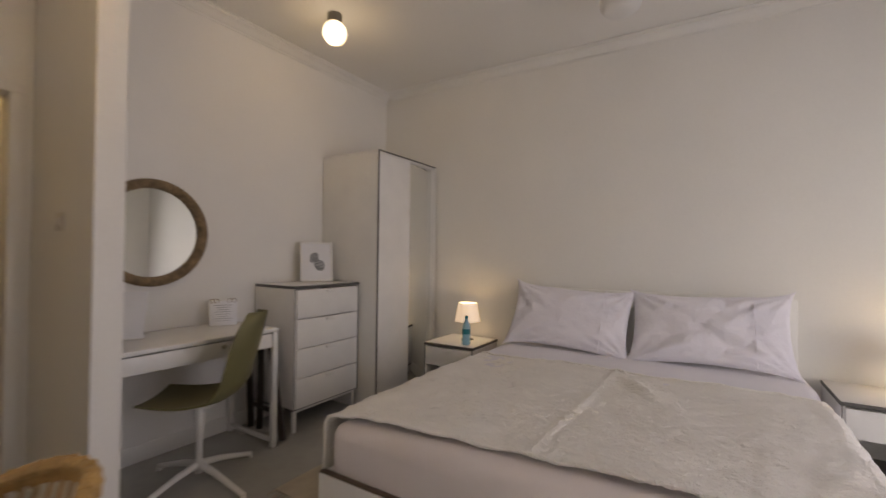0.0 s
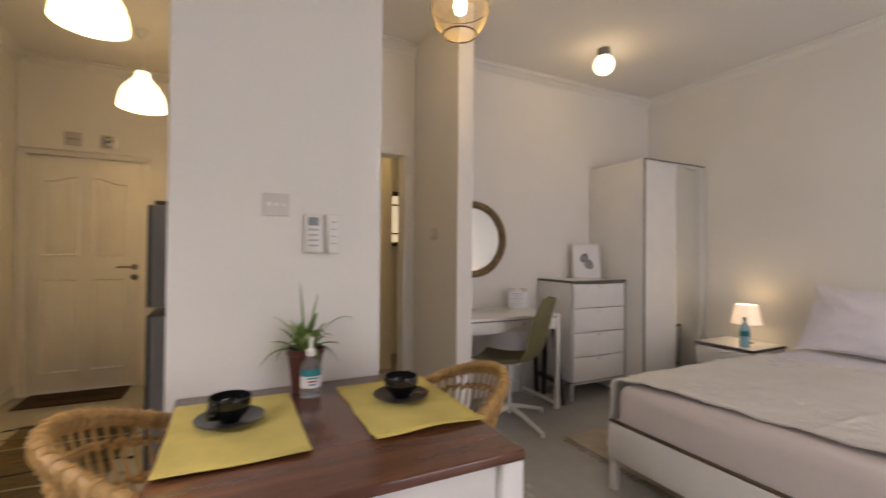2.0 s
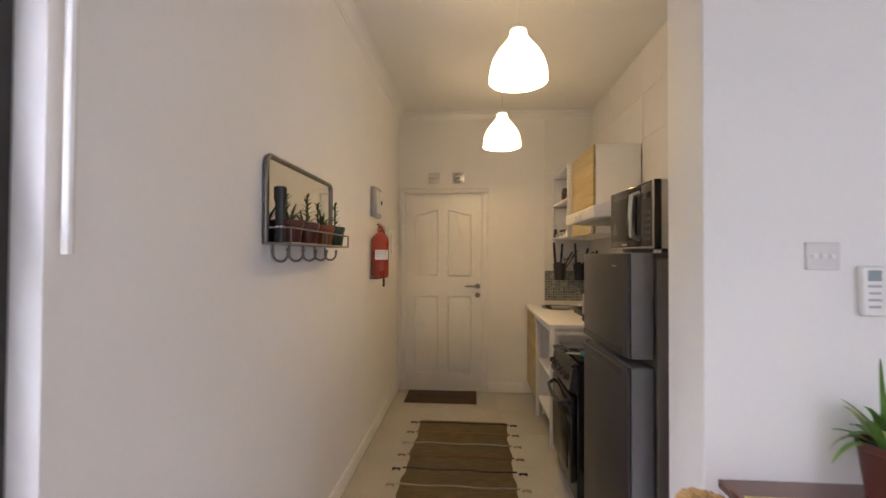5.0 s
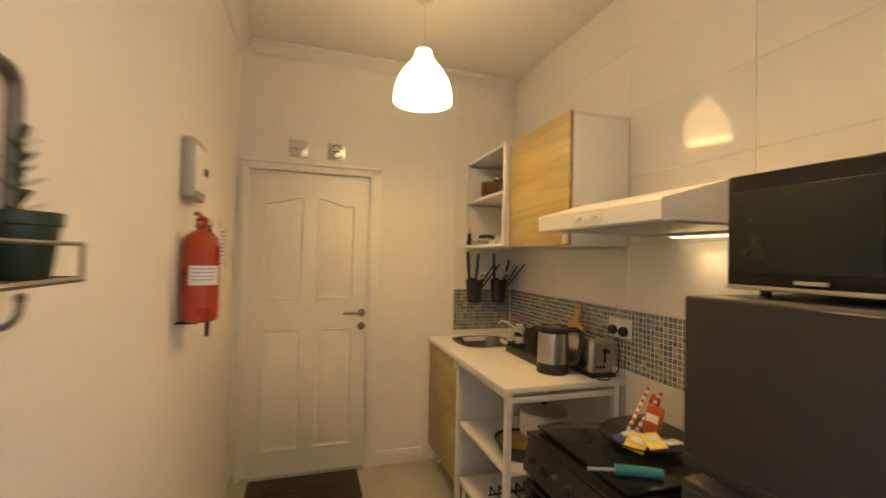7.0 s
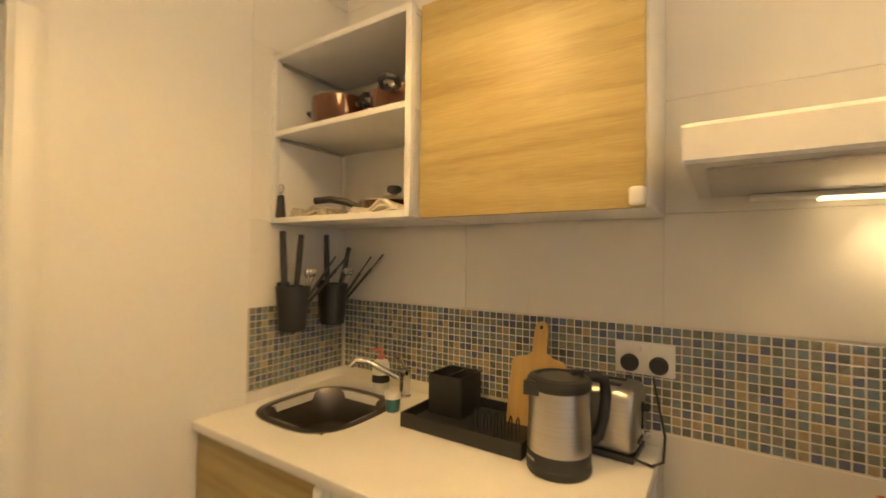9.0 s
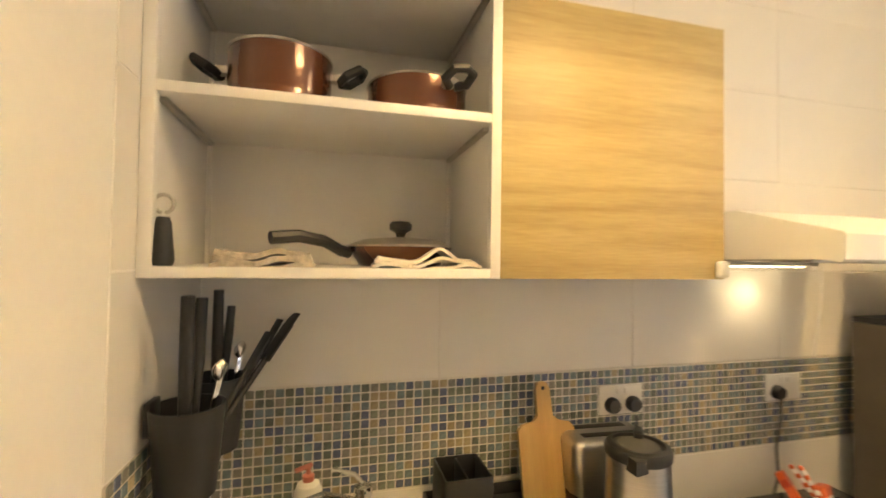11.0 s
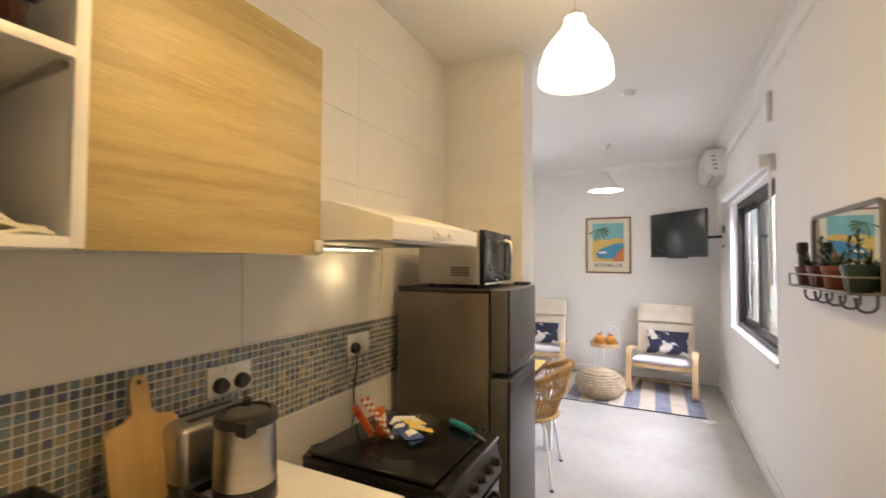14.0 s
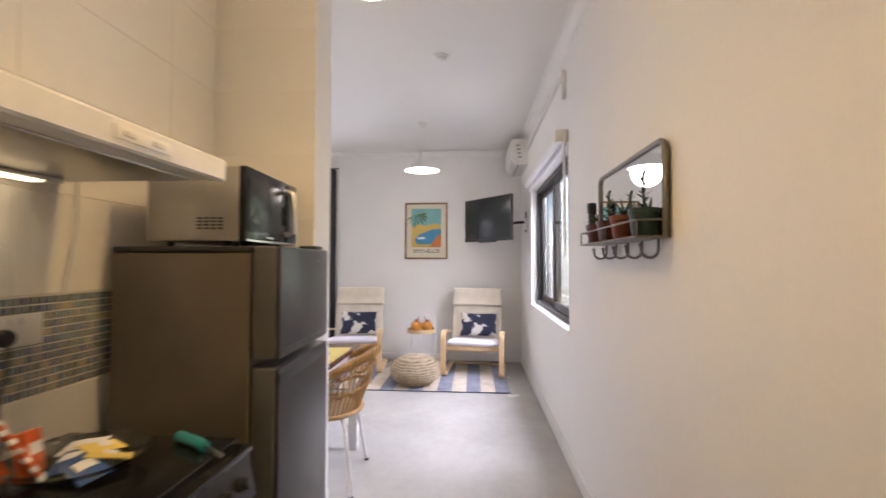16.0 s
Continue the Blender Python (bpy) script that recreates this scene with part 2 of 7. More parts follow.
M_MIRROR = bpy.data.materials.new("mirror_glass")
M_MIRROR.use_nodes = True
_b = M_MIRROR.node_tree.nodes["Principled BSDF"]
_b.inputs["Base Color"].default_value, _b.inputs["Metallic"].default_value, _b.inputs["Roughness"].default_value = (0.86, 0.87, 0.86, 1), 1.0, 0.015
M_GEL = bpy.data.materials.new("clear_gel")
M_GEL.use_nodes = True
_b = M_GEL.node_tree.nodes["Principled BSDF"]
_b.inputs["Base Color"].default_value, _b.inputs["Transmission Weight"].default_value, _b.inputs["Roughness"].default_value, _b.inputs["IOR"].default_value = (0.93, 0.96, 0.97, 1), 0.85, 0.06, 1.35
M_GLASS = bpy.data.materials.new("window_glass")
M_GLASS.use_nodes = True
_b = M_GLASS.node_tree.nodes["Principled BSDF"]
_b.inputs["Base Color"].default_value, _b.inputs["Transmission Weight"].default_value, _b.inputs["Roughness"].default_value, _b.inputs["IOR"].default_value = (0.97, 0.99, 0.98, 1), 1.0, 0.0, 1.45


def coverlet_material():
    """Cream seersucker: puckered all over."""
    m = material("puckered_cream_coverlet", (0.87, 0.84, 0.79), 0.88, var=0.03, scale=6, grain=200, bump=0.0, sheen=0.2)
    N, L = m.node_tree.nodes, m.node_tree.links
    tc, mp, v, bp = N.new("ShaderNodeTexCoord"), N.new("ShaderNodeMapping"), N.new("ShaderNodeTexNoise"), N.new("ShaderNodeBump")
    mp.inputs["Scale"].default_value = (1.0, 1.7, 1.0)
    v.inputs["Scale"].default_value, v.inputs["Detail"].default_value, v.inputs["Distortion"].default_value = 46, 3.0, 1.2
    L.new(tc.outputs["Object"], mp.inputs["Vector"])
    L.new(mp.outputs[0], v.inputs["Vector"])
    bp.inputs["Strength"].default_value, bp.inputs["Distance"].default_value = 0.9, 0.016
    L.new(v.outputs[0], bp.inputs["Height"])
    L.new(bp.outputs[0], N["Principled BSDF"].inputs["Normal"])
    return m


M_COVER = coverlet_material()

# ---- building helpers ----


def xf(bm, m):
    bmesh.ops.transform(bm, matrix=m, verts=bm.verts)
    return bm


def box(sx, sy, sz, at=(0, 0, 0), bevel=0.003, seg=2, turn=(0, 0, 0)):
    """A bevelled box; at is the middle of its base."""
    bm = bmesh.new()
    bmesh.ops.create_cube(bm, size=1)
    bmesh.ops.scale(bm, vec=(sx, sy, sz), verts=bm.verts)
    b = min(bevel, 0.45 * min(sx, sy, sz))
    if b > 0:
        bmesh.ops.bevel(bm, geom=bm.edges[:], offset=b, segments=seg, profile=0.5, affect="EDGES")
    bmesh.ops.translate(bm, vec=(0, 0, sz / 2), verts=bm.verts)
    return xf(bm, pose(*at, *turn))


def span(x0, x1, y0, y1, z0, z1, bevel=0.0, seg=2):
    """A box between two corners."""
    return box(x1 - x0, y1 - y0, z1 - z0, ((x0 + x1) / 2, (y0 + y1) / 2, z0), bevel, seg)


def join(*bms):
    out = bms[0]
    for b in bms[1:]:
        me = bpy.data.meshes.new("t")
        b.to_mesh(me)
        b.free()
        out.from_mesh(me)
        bpy.data.meshes.remove(me)
    return out


def lathe(profile, n=28, at=(0, 0, 0), turn=(0, 0, 0), caps=True):
    """Turns a profile of (radius, height) round z."""
    bm = bmesh.new()
    rings = [[bm.verts.new((r * math.cos(2 * math.pi * i / n), r * math.sin(2 * math.pi * i / n), z)) for i in range(n)] for r, z in profile]
    for a, b in zip(rings, rings[1:]):
        for i in range(n):
            bm.faces.new((a[i], a[(i + 1) % n], b[(i + 1) % n], b[i]))
    if caps:
        bm.faces.new(rings[0][::-1])
        bm.faces.new(rings[-1])
    bmesh.ops.recalc_face_normals(bm, faces=bm.faces)
    return xf(bm, pose(*at, *turn))


def tube(points, r, n=8, closed=False, taper=None):
    """A round bar swept along points."""
    bm = bmesh.new()
    P = [Vector(p) for p in points]
    k = len(P)
    rings, ref = [], None
    for i, p in enumerate(P):
        a = P[(i - 1) % k] if closed or i > 0 else P[0]
        b = P[(i + 1) % k] if closed or i < k - 1 else P[-1]
        d = (b - a).normalized()
        if ref is None:
            ref = Vector((0, 0, 1)) if abs(d.z) < 0.9 else Vector((1, 0, 0))
        u = d.cross(ref)
        if u.length < 1e-4:
            u = d.orthogonal()
        u.normalize()
        v = d.cross(u).normalized()
        ref = u.cross(d)
        rr = r if taper is None else r * taper(i / (k - 1))
        rings.append([bm.verts.new(p + rr * (math.cos(2 * math.pi * j / n) * u + math.sin(2 * math.pi * j / n) * v)) for j in range(n)])
    pairs = list(zip(rings, rings[1:])) + ([(rings[-1], rings[0])] if closed else [])
    for a, b in pairs:
        for j in range(n):
            bm.faces.new((a[j], a[(j + 1) % n], b[(j + 1) % n], b[j]))
    if not closed:
        bm.faces.new(rings[0][::-1])
        bm.faces.new(rings[-1])
    bmesh.ops.recalc_face_normals(bm, faces=bm.faces)
    return bm


def arc(c, r, a0, a1, n, plane="xz"):
    out = []
    for i in range(n + 1):
        a = radians(a0 + (a1 - a0) * i / n)
        u, v = r * math.cos(a), r * math.sin(a)
        out.append({"xz": (c[0] + u, c[1], c[2] + v), "yz": (c[0], c[1] + u, c[2] + v), "xy": (c[0] + u, c[1] + v, c[2])}[plane])
    return out


def grid(nx, ny, f, thick=0.0):
    """A sheet of nx by ny cells through f(u, v); with a thickness it is closed below."""
    bm = bmesh.new()
    V = [[bm.verts.new(f(i / nx, j / ny)) for j in range(ny + 1)] for i in range(nx + 1)]
    for i in range(nx):
        for j in range(ny):
            bm.faces.new((V[i][j], V[i + 1][j], V[i + 1][j + 1], V[i][j + 1]))
    bmesh.ops.recalc_face_normals(bm, faces=bm.faces)
    if thick:
        bm.normal_update()
        bmesh.ops.solidify(bm, geom=bm.faces[:], thickness=thick)
        bmesh.ops.recalc_face_normals(bm, faces=bm.faces)
    return bm


def prism(outline, depth, axis="y", at=(0, 0, 0)):
    """Extrudes an outline of (a, b): axis y takes (x, z), x takes (y, z), z takes (x, y)."""
    bm = bmesh.new()
    put = {"y": lambda a, b, d: (a, d, b), "x": lambda a, b, d: (d, a, b), "z": lambda a, b, d: (a, b, d)}[axis]
    lo = [bm.verts.new(put(a, b, 0)) for a, b in outline]
    hi = [bm.verts.new(put(a, b, depth)) for a, b in outline]
    bm.faces.new(lo)
    bm.faces.new(hi[::-1])
    for i in range(len(lo)):
        j = (i + 1) % len(lo)
        bm.faces.new((lo[i], hi[i], hi[j], lo[j]))
    bmesh.ops.recalc_face_normals(bm, faces=bm.faces)
    return xf(bm, pose(*at))


def as_mesh(name, bm, mat, smooth=True):
    me = bpy.data.meshes.new(name)
    bm.to_mesh(me)
    bm.free()
    me.materials.append(mat)
    if smooth:
        for p in me.polygons:
            p.use_smooth = True
        me.set_sharp_from_angle(angle=radians(38))
    return me


def part(name, bm, mat, parent=None, label="", smooth=True):
    """Links a bmesh as one mesh object, under a thing or a part."""
    ob = new(name, as_mesh(name, bm, mat, smooth))
    if parent:
        ob.parent = parent
    return tagged(ob, label)


def thing(name, m, label, category, group=""):
    """An empty at the base of a thing; its parts are children in its own metres."""
    ob = new(name)
    ob.empty_display_size = 0.05
    ob.matrix_world = m if isinstance(m, Matrix) else pose(*m)
    return tagged(ob, label, category, group)


def structure(name, bm, mat, label, smooth=False, category=""):
    return tagged(part(name, bm, mat, None, label, smooth), label, category, "", "structure")


def text(name, words, size, m, mat, parent, depth=0.0006):
    cu = bpy.data.curves.new(name, "FONT")
    cu.body, cu.size, cu.extrude, cu.align_x, cu.align_y = words, size, depth, "CENTER", "CENTER"
    tmp = bpy.data.objects.new(name, cu)
    scene.collection.objects.link(tmp)
    me = bpy.data.meshes.new_from_object(tmp.evaluated_get(bpy.context.evaluated_depsgraph_get()))
    bpy.data.objects.remove(tmp)
    me.materials.clear()
    me.materials.append(mat)
    ob = new(name, me)
    ob.parent = parent
    ob.matrix_local = m
    return ob

# ---- the setting: plan in metres ----
XD, XW, XK, XM, XE = -4.393, -1.350, -1.573, -2.832, 2.10      # entrance wall, pier face, kitchen return, mirror wall, end wall
YH, YT, YP, YB = -1.873, 0.057, 0.236, 3.628                  # hall wall, tiled wall, passage side, headboard wall
ZC = 2.805

structure("floor", span(XD - 0.3, XE + 0.3, YH - 0.25, YB + 0.2, -0.12, 0.0), M_FLOOR, "grey-green polished concrete floor with a soft sheen")
ceiling = structure("ceiling", span(XD - 0.3, XE + 0.3, YH - 0.25, YB + 0.2, ZC, ZC + 0.15), M_CEIL, "flat white painted ceiling")
structure("ground", span(-60, 60, -60, 60, -0.40, -0.25), material("lawn", (0.06, 0.10, 0.03), 0.9, var=0.3, scale=1.5, bump=0.4), "green lawn outside the windows")

# hall wall with the window opening
WX0, WX1, WZ0, WZ1 = -0.76, 1.08, 0.87, 2.10
structure("wall_south", join(span(XD - 0.2, WX0, YH - 0.17, YH, 0, ZC), span(WX1, XE + 0.2, YH - 0.17, YH, 0, ZC),
                             span(WX0, WX1, YH - 0.17, YH, 0, WZ0), span(WX0, WX1, YH - 0.17, YH, WZ1, ZC)), M_WALL, "white painted plaster wall with a window opening")
# entrance wall with the door opening
DY0, DY1, DZ = -1.807, -1.024, 1.998
structure("wall_west", join(span(XD - 0.15, XD, DY1, YT + 0.17, 0, ZC), span(XD - 0.15, XD, YH, DY0, 0, ZC), span(XD - 0.15, XD, DY0, DY1, DZ, ZC)), M_WALL, "white painted wall round the entrance door")
structure("wall_tiled", span(XD - 0.15, XK, YT + 0.0016, YP, 0, ZC), M_GROUT, "wall between kitchen and passage, tiled towards the kitchen")
structure("wall_pier", span(XK, XW, -0.467, YP, 0, ZC, 0.004), M_WALL, "white painted wall end beside the kitchen")
structure("wall_passage", span(XM, -2.11, 0.979, 1.088, 0, ZC, 0.004), M_WALL, "white painted stub wall beside the laundry doorway")
BY0, BY1, BZ = 0.38, 0.895, 1.95
structure("wall_mirror", join(span(XM - 0.12, XM, YP, BY0, 0, ZC), span(XM - 0.12, XM, BY1, YB, 0, ZC), span(XM - 0.12, XM, BY0, BY1, BZ, ZC)), M_WALL, "white painted bedroom wall with a doorway")
structure("wall_north", span(XM - 0.12, XE + 0.2, YB, YB + 0.15, 0, ZC), M_WALL, "white painted wall behind the bed")
GY0, GY1, GZ = 0.75, 2.75, 2.2
structure("wall_east", join(span(XE, XE + 0.18, YH - 0.17, GY0, 0, ZC), span(XE, XE + 0.18, GY1, YB + 0.15, 0, ZC), span(XE, XE + 0.18, GY0, GY1, GZ, ZC)), M_WALL, "white painted end wall with a glazed opening")
# laundry behind the doorway
structure("wall_laundry", join(span(-4.75, -4.60, YP - 0.17, 2.6, 0, ZC), span(-4.60, XM - 0.12, 2.45, 2.6, 0, ZC), span(-4.75, XD - 0.15, YP - 0.17, YP, 0, ZC)), M_WALL, "white painted laundry walls")
structure("wall_partition", span(-4.60, -3.98, 1.067, 1.205, 0, ZC, 0.003), M_WALL, "white painted partition in the laundry")
structure("laundry_ceiling", span(-4.75, XM - 0.12, YP - 0.17, 2.6, ZC + 0.002, ZC + 0.1), M_CEIL, "white ceiling of the laundry")
structure("laundry_floor", span(-4.75, XD - 0.30, YP - 0.17, 2.6, -0.1, 0.0), M_FLOOR, "concrete floor of the laundry")


def skirting(name, x0, x1, y0, y1):
    b = span(x0, x1, y0, y1, 0, 0.10, 0.006)
    return structure(name, b, M_TRIM, "white painted skirting board", True)


T = 0.014
skirting("baseboard_south", XD, XE, YH, YH + T)
skirting("baseboard_west", XD, XD + T, -0.955, -0.62)
skirting("baseboard_east", XE - T, XE, YH + T, GY0 - 0.02)
skirting("baseboard_mirror", XM, XM + T, 1.088, YB - T)
skirting("baseboard_north", XM, XE, YB - T, YB)
skirting("baseboard_passage", XM + T, -2.11, 0.979 - T, 0.979)
skirting("baseboard_pier", XW, XW + T, -0.467, YP)
skirting("baseboard_pier_side", XM, XW, YP, YP + T)
skirting("baseboard_partition", -4.60, -3.98 + T, 1.067 - T, 1.067)
skirting("baseboard_partition_end", -3.98, -3.98 + T, 1.067, 1.205)


def cornice(name, a, b, inward):
    """A stepped plaster cove along the top of a wall from a to b."""
    d = Vector((b[0] - a[0], b[1] - a[1], 0))
    out = Vector((*inward, 0))
    prof = [(0, 0), (0.006, 0), (0.008, 0.012), (0.018, 0.016), (0.03, 0.034), (0.048, 0.048), (0.062, 0.052), (0.064, 0.064), (0.075, 0.066), (0.075, 0.075), (0, 0.075)]
    bm = bmesh.new()
    A = [bm.verts.new(Vector((*a, ZC - 0.077 + z)) + out * o) for o, z in prof]
    B = [bm.verts.new(Vector((*b, ZC - 0.077 + z)) + out * o) for o, z in prof]
    for i in range(len(prof)):
        j = (i + 1) % len(prof)
        bm.faces.new((A[i], A[j], B[j], B[i]))
    bm.faces.new(A)
    bm.faces.new(B[::-1])
    bmesh.ops.recalc_face_normals(bm, faces=bm.faces)
    return structure(name, bm, M_TRIM, "white moulded plaster cornice", True)


cornice("cornice_south", (XD, YH), (XE, YH), (0, 1))
cornice("cornice_west", (XD, YH + 0.07), (XD, YT), (1, 0))
cornice("cornice_mirror", (XM, YP), (XM, YB), (1, 0))
cornice("cornice_north", (XM + 0.07, YB), (XE, YB), (0, -1))
cornice("cornice_east", (XE, YH + 0.07), (XE, YB - 0.07), (-1, 0))

# entrance door: four moulded panels, the upper two with arched heads
door = tagged(thing("door_1", (XD - 0.03, (DY0 + DY1) / 2, 0), "white painted four-panel entrance door, closed", "door"), kind="structure")
DW = (DY1 - DY0) / 2


def door_panel(y0, y1, z0, z1, arch, lean):
    """A raised field with a moulded edge; the head slopes up in an arch towards the middle of the door."""
    def outline(inset):
        a, b, c, d = y0 + inset, y1 - inset, z0 + inset, z1 - inset
        pts = [(a, c), (b, c)]
        n = 12
        for i in range(n + 1):
            u = i / n
            h = 0.0
            if arch:
                s = 1 - u if lean > 0 else u
                h = -arch * (0.5 - 0.5 * math.cos(math.pi * min(1, s * 1.15)))
            pts.append((b + (a - b) * u, d + h))
        return pts
    frame_out, frame_in, field = outline(0), outline(0.014), outline(0.036)
    bm = bmesh.new()
    rings = [[bm.verts.new((x, p[0], p[1])) for p in o] for o, x in ((frame_out, -0.002), (outline(0.006), 0.012), (frame_in, 0.001), (outline(0.022), 0.001), (field, 0.010))]
    k = len(frame_out)
    for a, b in zip(rings, rings[1:]):
        for i in range(k):
            j = (i + 1) % k
            bm.faces.new((a[i], a[j], b[j], b[i]))
    bm.faces.new(rings[-1])
    bmesh.ops.recalc_face_normals(bm, faces=bm.faces)
    return xf(bm, pose(0.0185, 0, 0))


part("leaf", box(0.037, 2 * DW - 0.012, DZ - 0.014, (0, 0, 0.010), 0.003), M_TRIM, door)
for s in (-1, 1):
    ys = sorted((s * 0.045, s * (DW - 0.10)))
    part("panel", door_panel(*ys, 1.15, 1.83, 0.045, s), M_TRIM, door)
    part("panel", door_panel(*ys, 0.17, 0.955, 0, s), M_TRIM, door)
hy = DW - 0.042
handle = part("handle", join(lathe([(0.026, 0), (0.026, 0.006), (0.02, 0.009), (0.011, 0.010), (0.011, 0.045)], 20, (0.019, hy, 1.055), (0, 90, 0)),
                             tube([(0.06, hy, 1.055), (0.062, hy - 0.03, 1.055), (0.060, hy - 0.08, 1.056), (0.052, hy - 0.125, 1.054)], 0.009, 10)), M_BRASSGREY, door, "brushed metal lever handle")
part("lock", lathe([(0.026, 0), (0.026, 0.006), (0.02, 0.009), (0.012, 0.012)], 20, (0.019, hy, 0.965), (0, 90, 0)), M_BRASSGREY, door, "round brushed metal lock rose")
part("threshold", box(0.05, 2 * DW, 0.008, (0.04, 0, 0.001), 0.002), M_STEEL, door, "metal threshold strip")
fr = tagged(thing("door_frame", (XD, 0, 0), "white moulded architrave round the entrance door", "door frame"), kind="structure")
for y0, y1 in ((DY0 - 0.045, DY0 + 0.006), (DY1 - 0.006, DY1 + 0.066)):
    part("jamb", join(span(0.001, 0.016, y0, y1, 0, DZ, 0.003), span(0.001, 0.024, y0 + 0.010, y1 - 0.014, 0, DZ, 0.004)), M_TRIM, fr)
part("head", join(span(0.001, 0.018, DY0 - 0.047, DY1 + 0.06, DZ - 0.006, DZ + 0.05, 0.003), span(0.001, 0.036, DY0 - 0.047, DY1 + 0.066, DZ + 0.036, DZ + 0.055, 0.004)), M_TRIM, fr)
part("lining", join(span(-0.149, -0.001, DY0 - 0.002, DY0 + 0.003, 0, DZ), span(-0.149, -0.001, DY1 - 0.003, DY1 + 0.002, 0, DZ)), M_TRIM, fr)

# laundry doorway lining
fr2 = tagged(thing("door_frame", (XM, 0, 0), "white painted lining of the laundry doorway", "door frame"), kind="structure")
part("head", span(0.001, 0.012, BY0 - 0.05, BY1 + 0.045, BZ, BZ + 0.05, 0.003), M_TRIM, fr2)
part("jamb", span(0.001, 0.012, BY1, BY1 + 0.045, 0, BZ, 0.003), M_TRIM, fr2)
part("jamb", span(0.001, 0.012, BY0 - 0.05, BY0, 0, BZ, 0.003), M_TRIM, fr2)

# window in the hall wall: dark aluminium, two sliding sashes
win = tagged(thing("window_1", (0, YH - 0.10, 0), "dark bronze aluminium sliding window with two sashes", "window"), kind="structure")
for a in ((WX0, WX1, WZ0 + 0.001, WZ0 + 0.05), (WX0, WX1, WZ1 - 0.05, WZ1)):
    part("window_frame", span(a[0], a[1], -0.05, 0.04, a[2], a[3], 0.004), M_DARKMETAL, win)
for a in ((WX0, WX0 + 0.045), (WX1 - 0.045, WX1)):
    part("window_frame", span(a[0], a[1], -0.05, 0.04, WZ0 + 0.05, WZ1 - 0.05, 0.004), M_DARKMETAL, win)
mid = (WX0 + WX1) / 2
for a0, a1, yy in ((WX0 + 0.045, mid + 0.03, 0.018), (mid - 0.03, WX1 - 0.045, -0.018)):
    sash = part("sash", join(span(a0, a0 + 0.05, yy - 0.014, yy + 0.014, WZ0 + 0.05, WZ1 - 0.05, 0.003), span(a1 - 0.05, a1, yy - 0.014, yy + 0.014, WZ0 + 0.05, WZ1 - 0.05, 0.003),
                             span(a0, a1, yy - 0.012, yy + 0.012, WZ0 + 0.05, WZ0 + 0.11, 0.003), span(a0, a1, yy - 0.012, yy + 0.012, WZ1 - 0.11, WZ1 - 0.05, 0.003)), M_DARKMETAL, win)
    pane = part("pane", span(a0 + 0.05, a1 - 0.05, yy - 0.003, yy + 0.003, WZ0 + 0.11, WZ1 - 0.11), M_GLASS, sash, "clear glass pane")
    pane.visible_shadow = False
part("latch", box(0.035, 0.03, 0.10, (WX0 + 0.085, 0.045, 1.415), 0.006), M_WPLAST, win, "white plastic latch")
part("window_sill", span(WX0 - 0.0, WX1 + 0.0, 0.042, 0.112, WZ0 - 0.03, WZ0 + 0.004, 0.004), M_TRIM, win, "white painted sill")
bars = thing("window_bars", (0, YH - 0.30, 0), "white painted security bars outside the window", "window bars")
for i in range(15):
    part("bar", box(0.012, 0.012, WZ1 - WZ0 + 0.1, (WX0 + 0.05 + i * 0.115, 0, WZ0 - 0.05), 0.002), M_WMETAL, bars)
for z in (WZ0 + 0.1, 1.5, WZ1 - 0.1):
    part("rail", box(WX1 - WX0 + 0.1, 0.014, 0.02, (mid, 0.014, z), 0.002), M_WMETAL, bars)
for x in (WX0 + 0.02, WX1 - 0.02):
    part("bracket", box(0.02, 0.14, 0.02, (x, 0.074, 1.5), 0.002), M_WMETAL, bars)


def outdoors():
    """Bright garden beyond the window: pale sky light through blurred foliage."""
    m = bpy.data.materials.new("garden_distance")
    m.use_nodes = True
    N, L = m.node_tree.nodes, m.node_tree.links
    b = N["Principled BSDF"]
    tc, a, r = N.new("ShaderNodeTexCoord"), N.new("ShaderNodeTexNoise"), N.new("ShaderNodeValToRGB")
    a.inputs["Scale"].default_value, a.inputs["Detail"].default_value = 1.6, 6
    L.new(tc.outputs["Object"], a.inputs["Vector"])
    L.new(a.outputs[0], r.inputs[0])
    e = r.color_ramp.elements
    e[0].position, e[0].color = 0.38, (0.10, 0.17, 0.05, 1)
    e[1].position, e[1].color = 0.60, (1.0, 1.0, 0.98, 1)
    k = e.new(0.48)
    k.color = (0.42, 0.50, 0.22, 1)
    L.new(r.outputs[0], b.inputs["Emission Color"])
    b.inputs["Emission Strength"].default_value = 4.0
    b.inputs["Base Color"].default_value = (0.05, 0.06, 0.03, 1)
    return m


structure("backdrop", span(-9, 14, -6.05, -6.0, -0.25, 6.0), outdoors(), "bright out-of-focus garden beyond the window")

# ---- bedroom ----


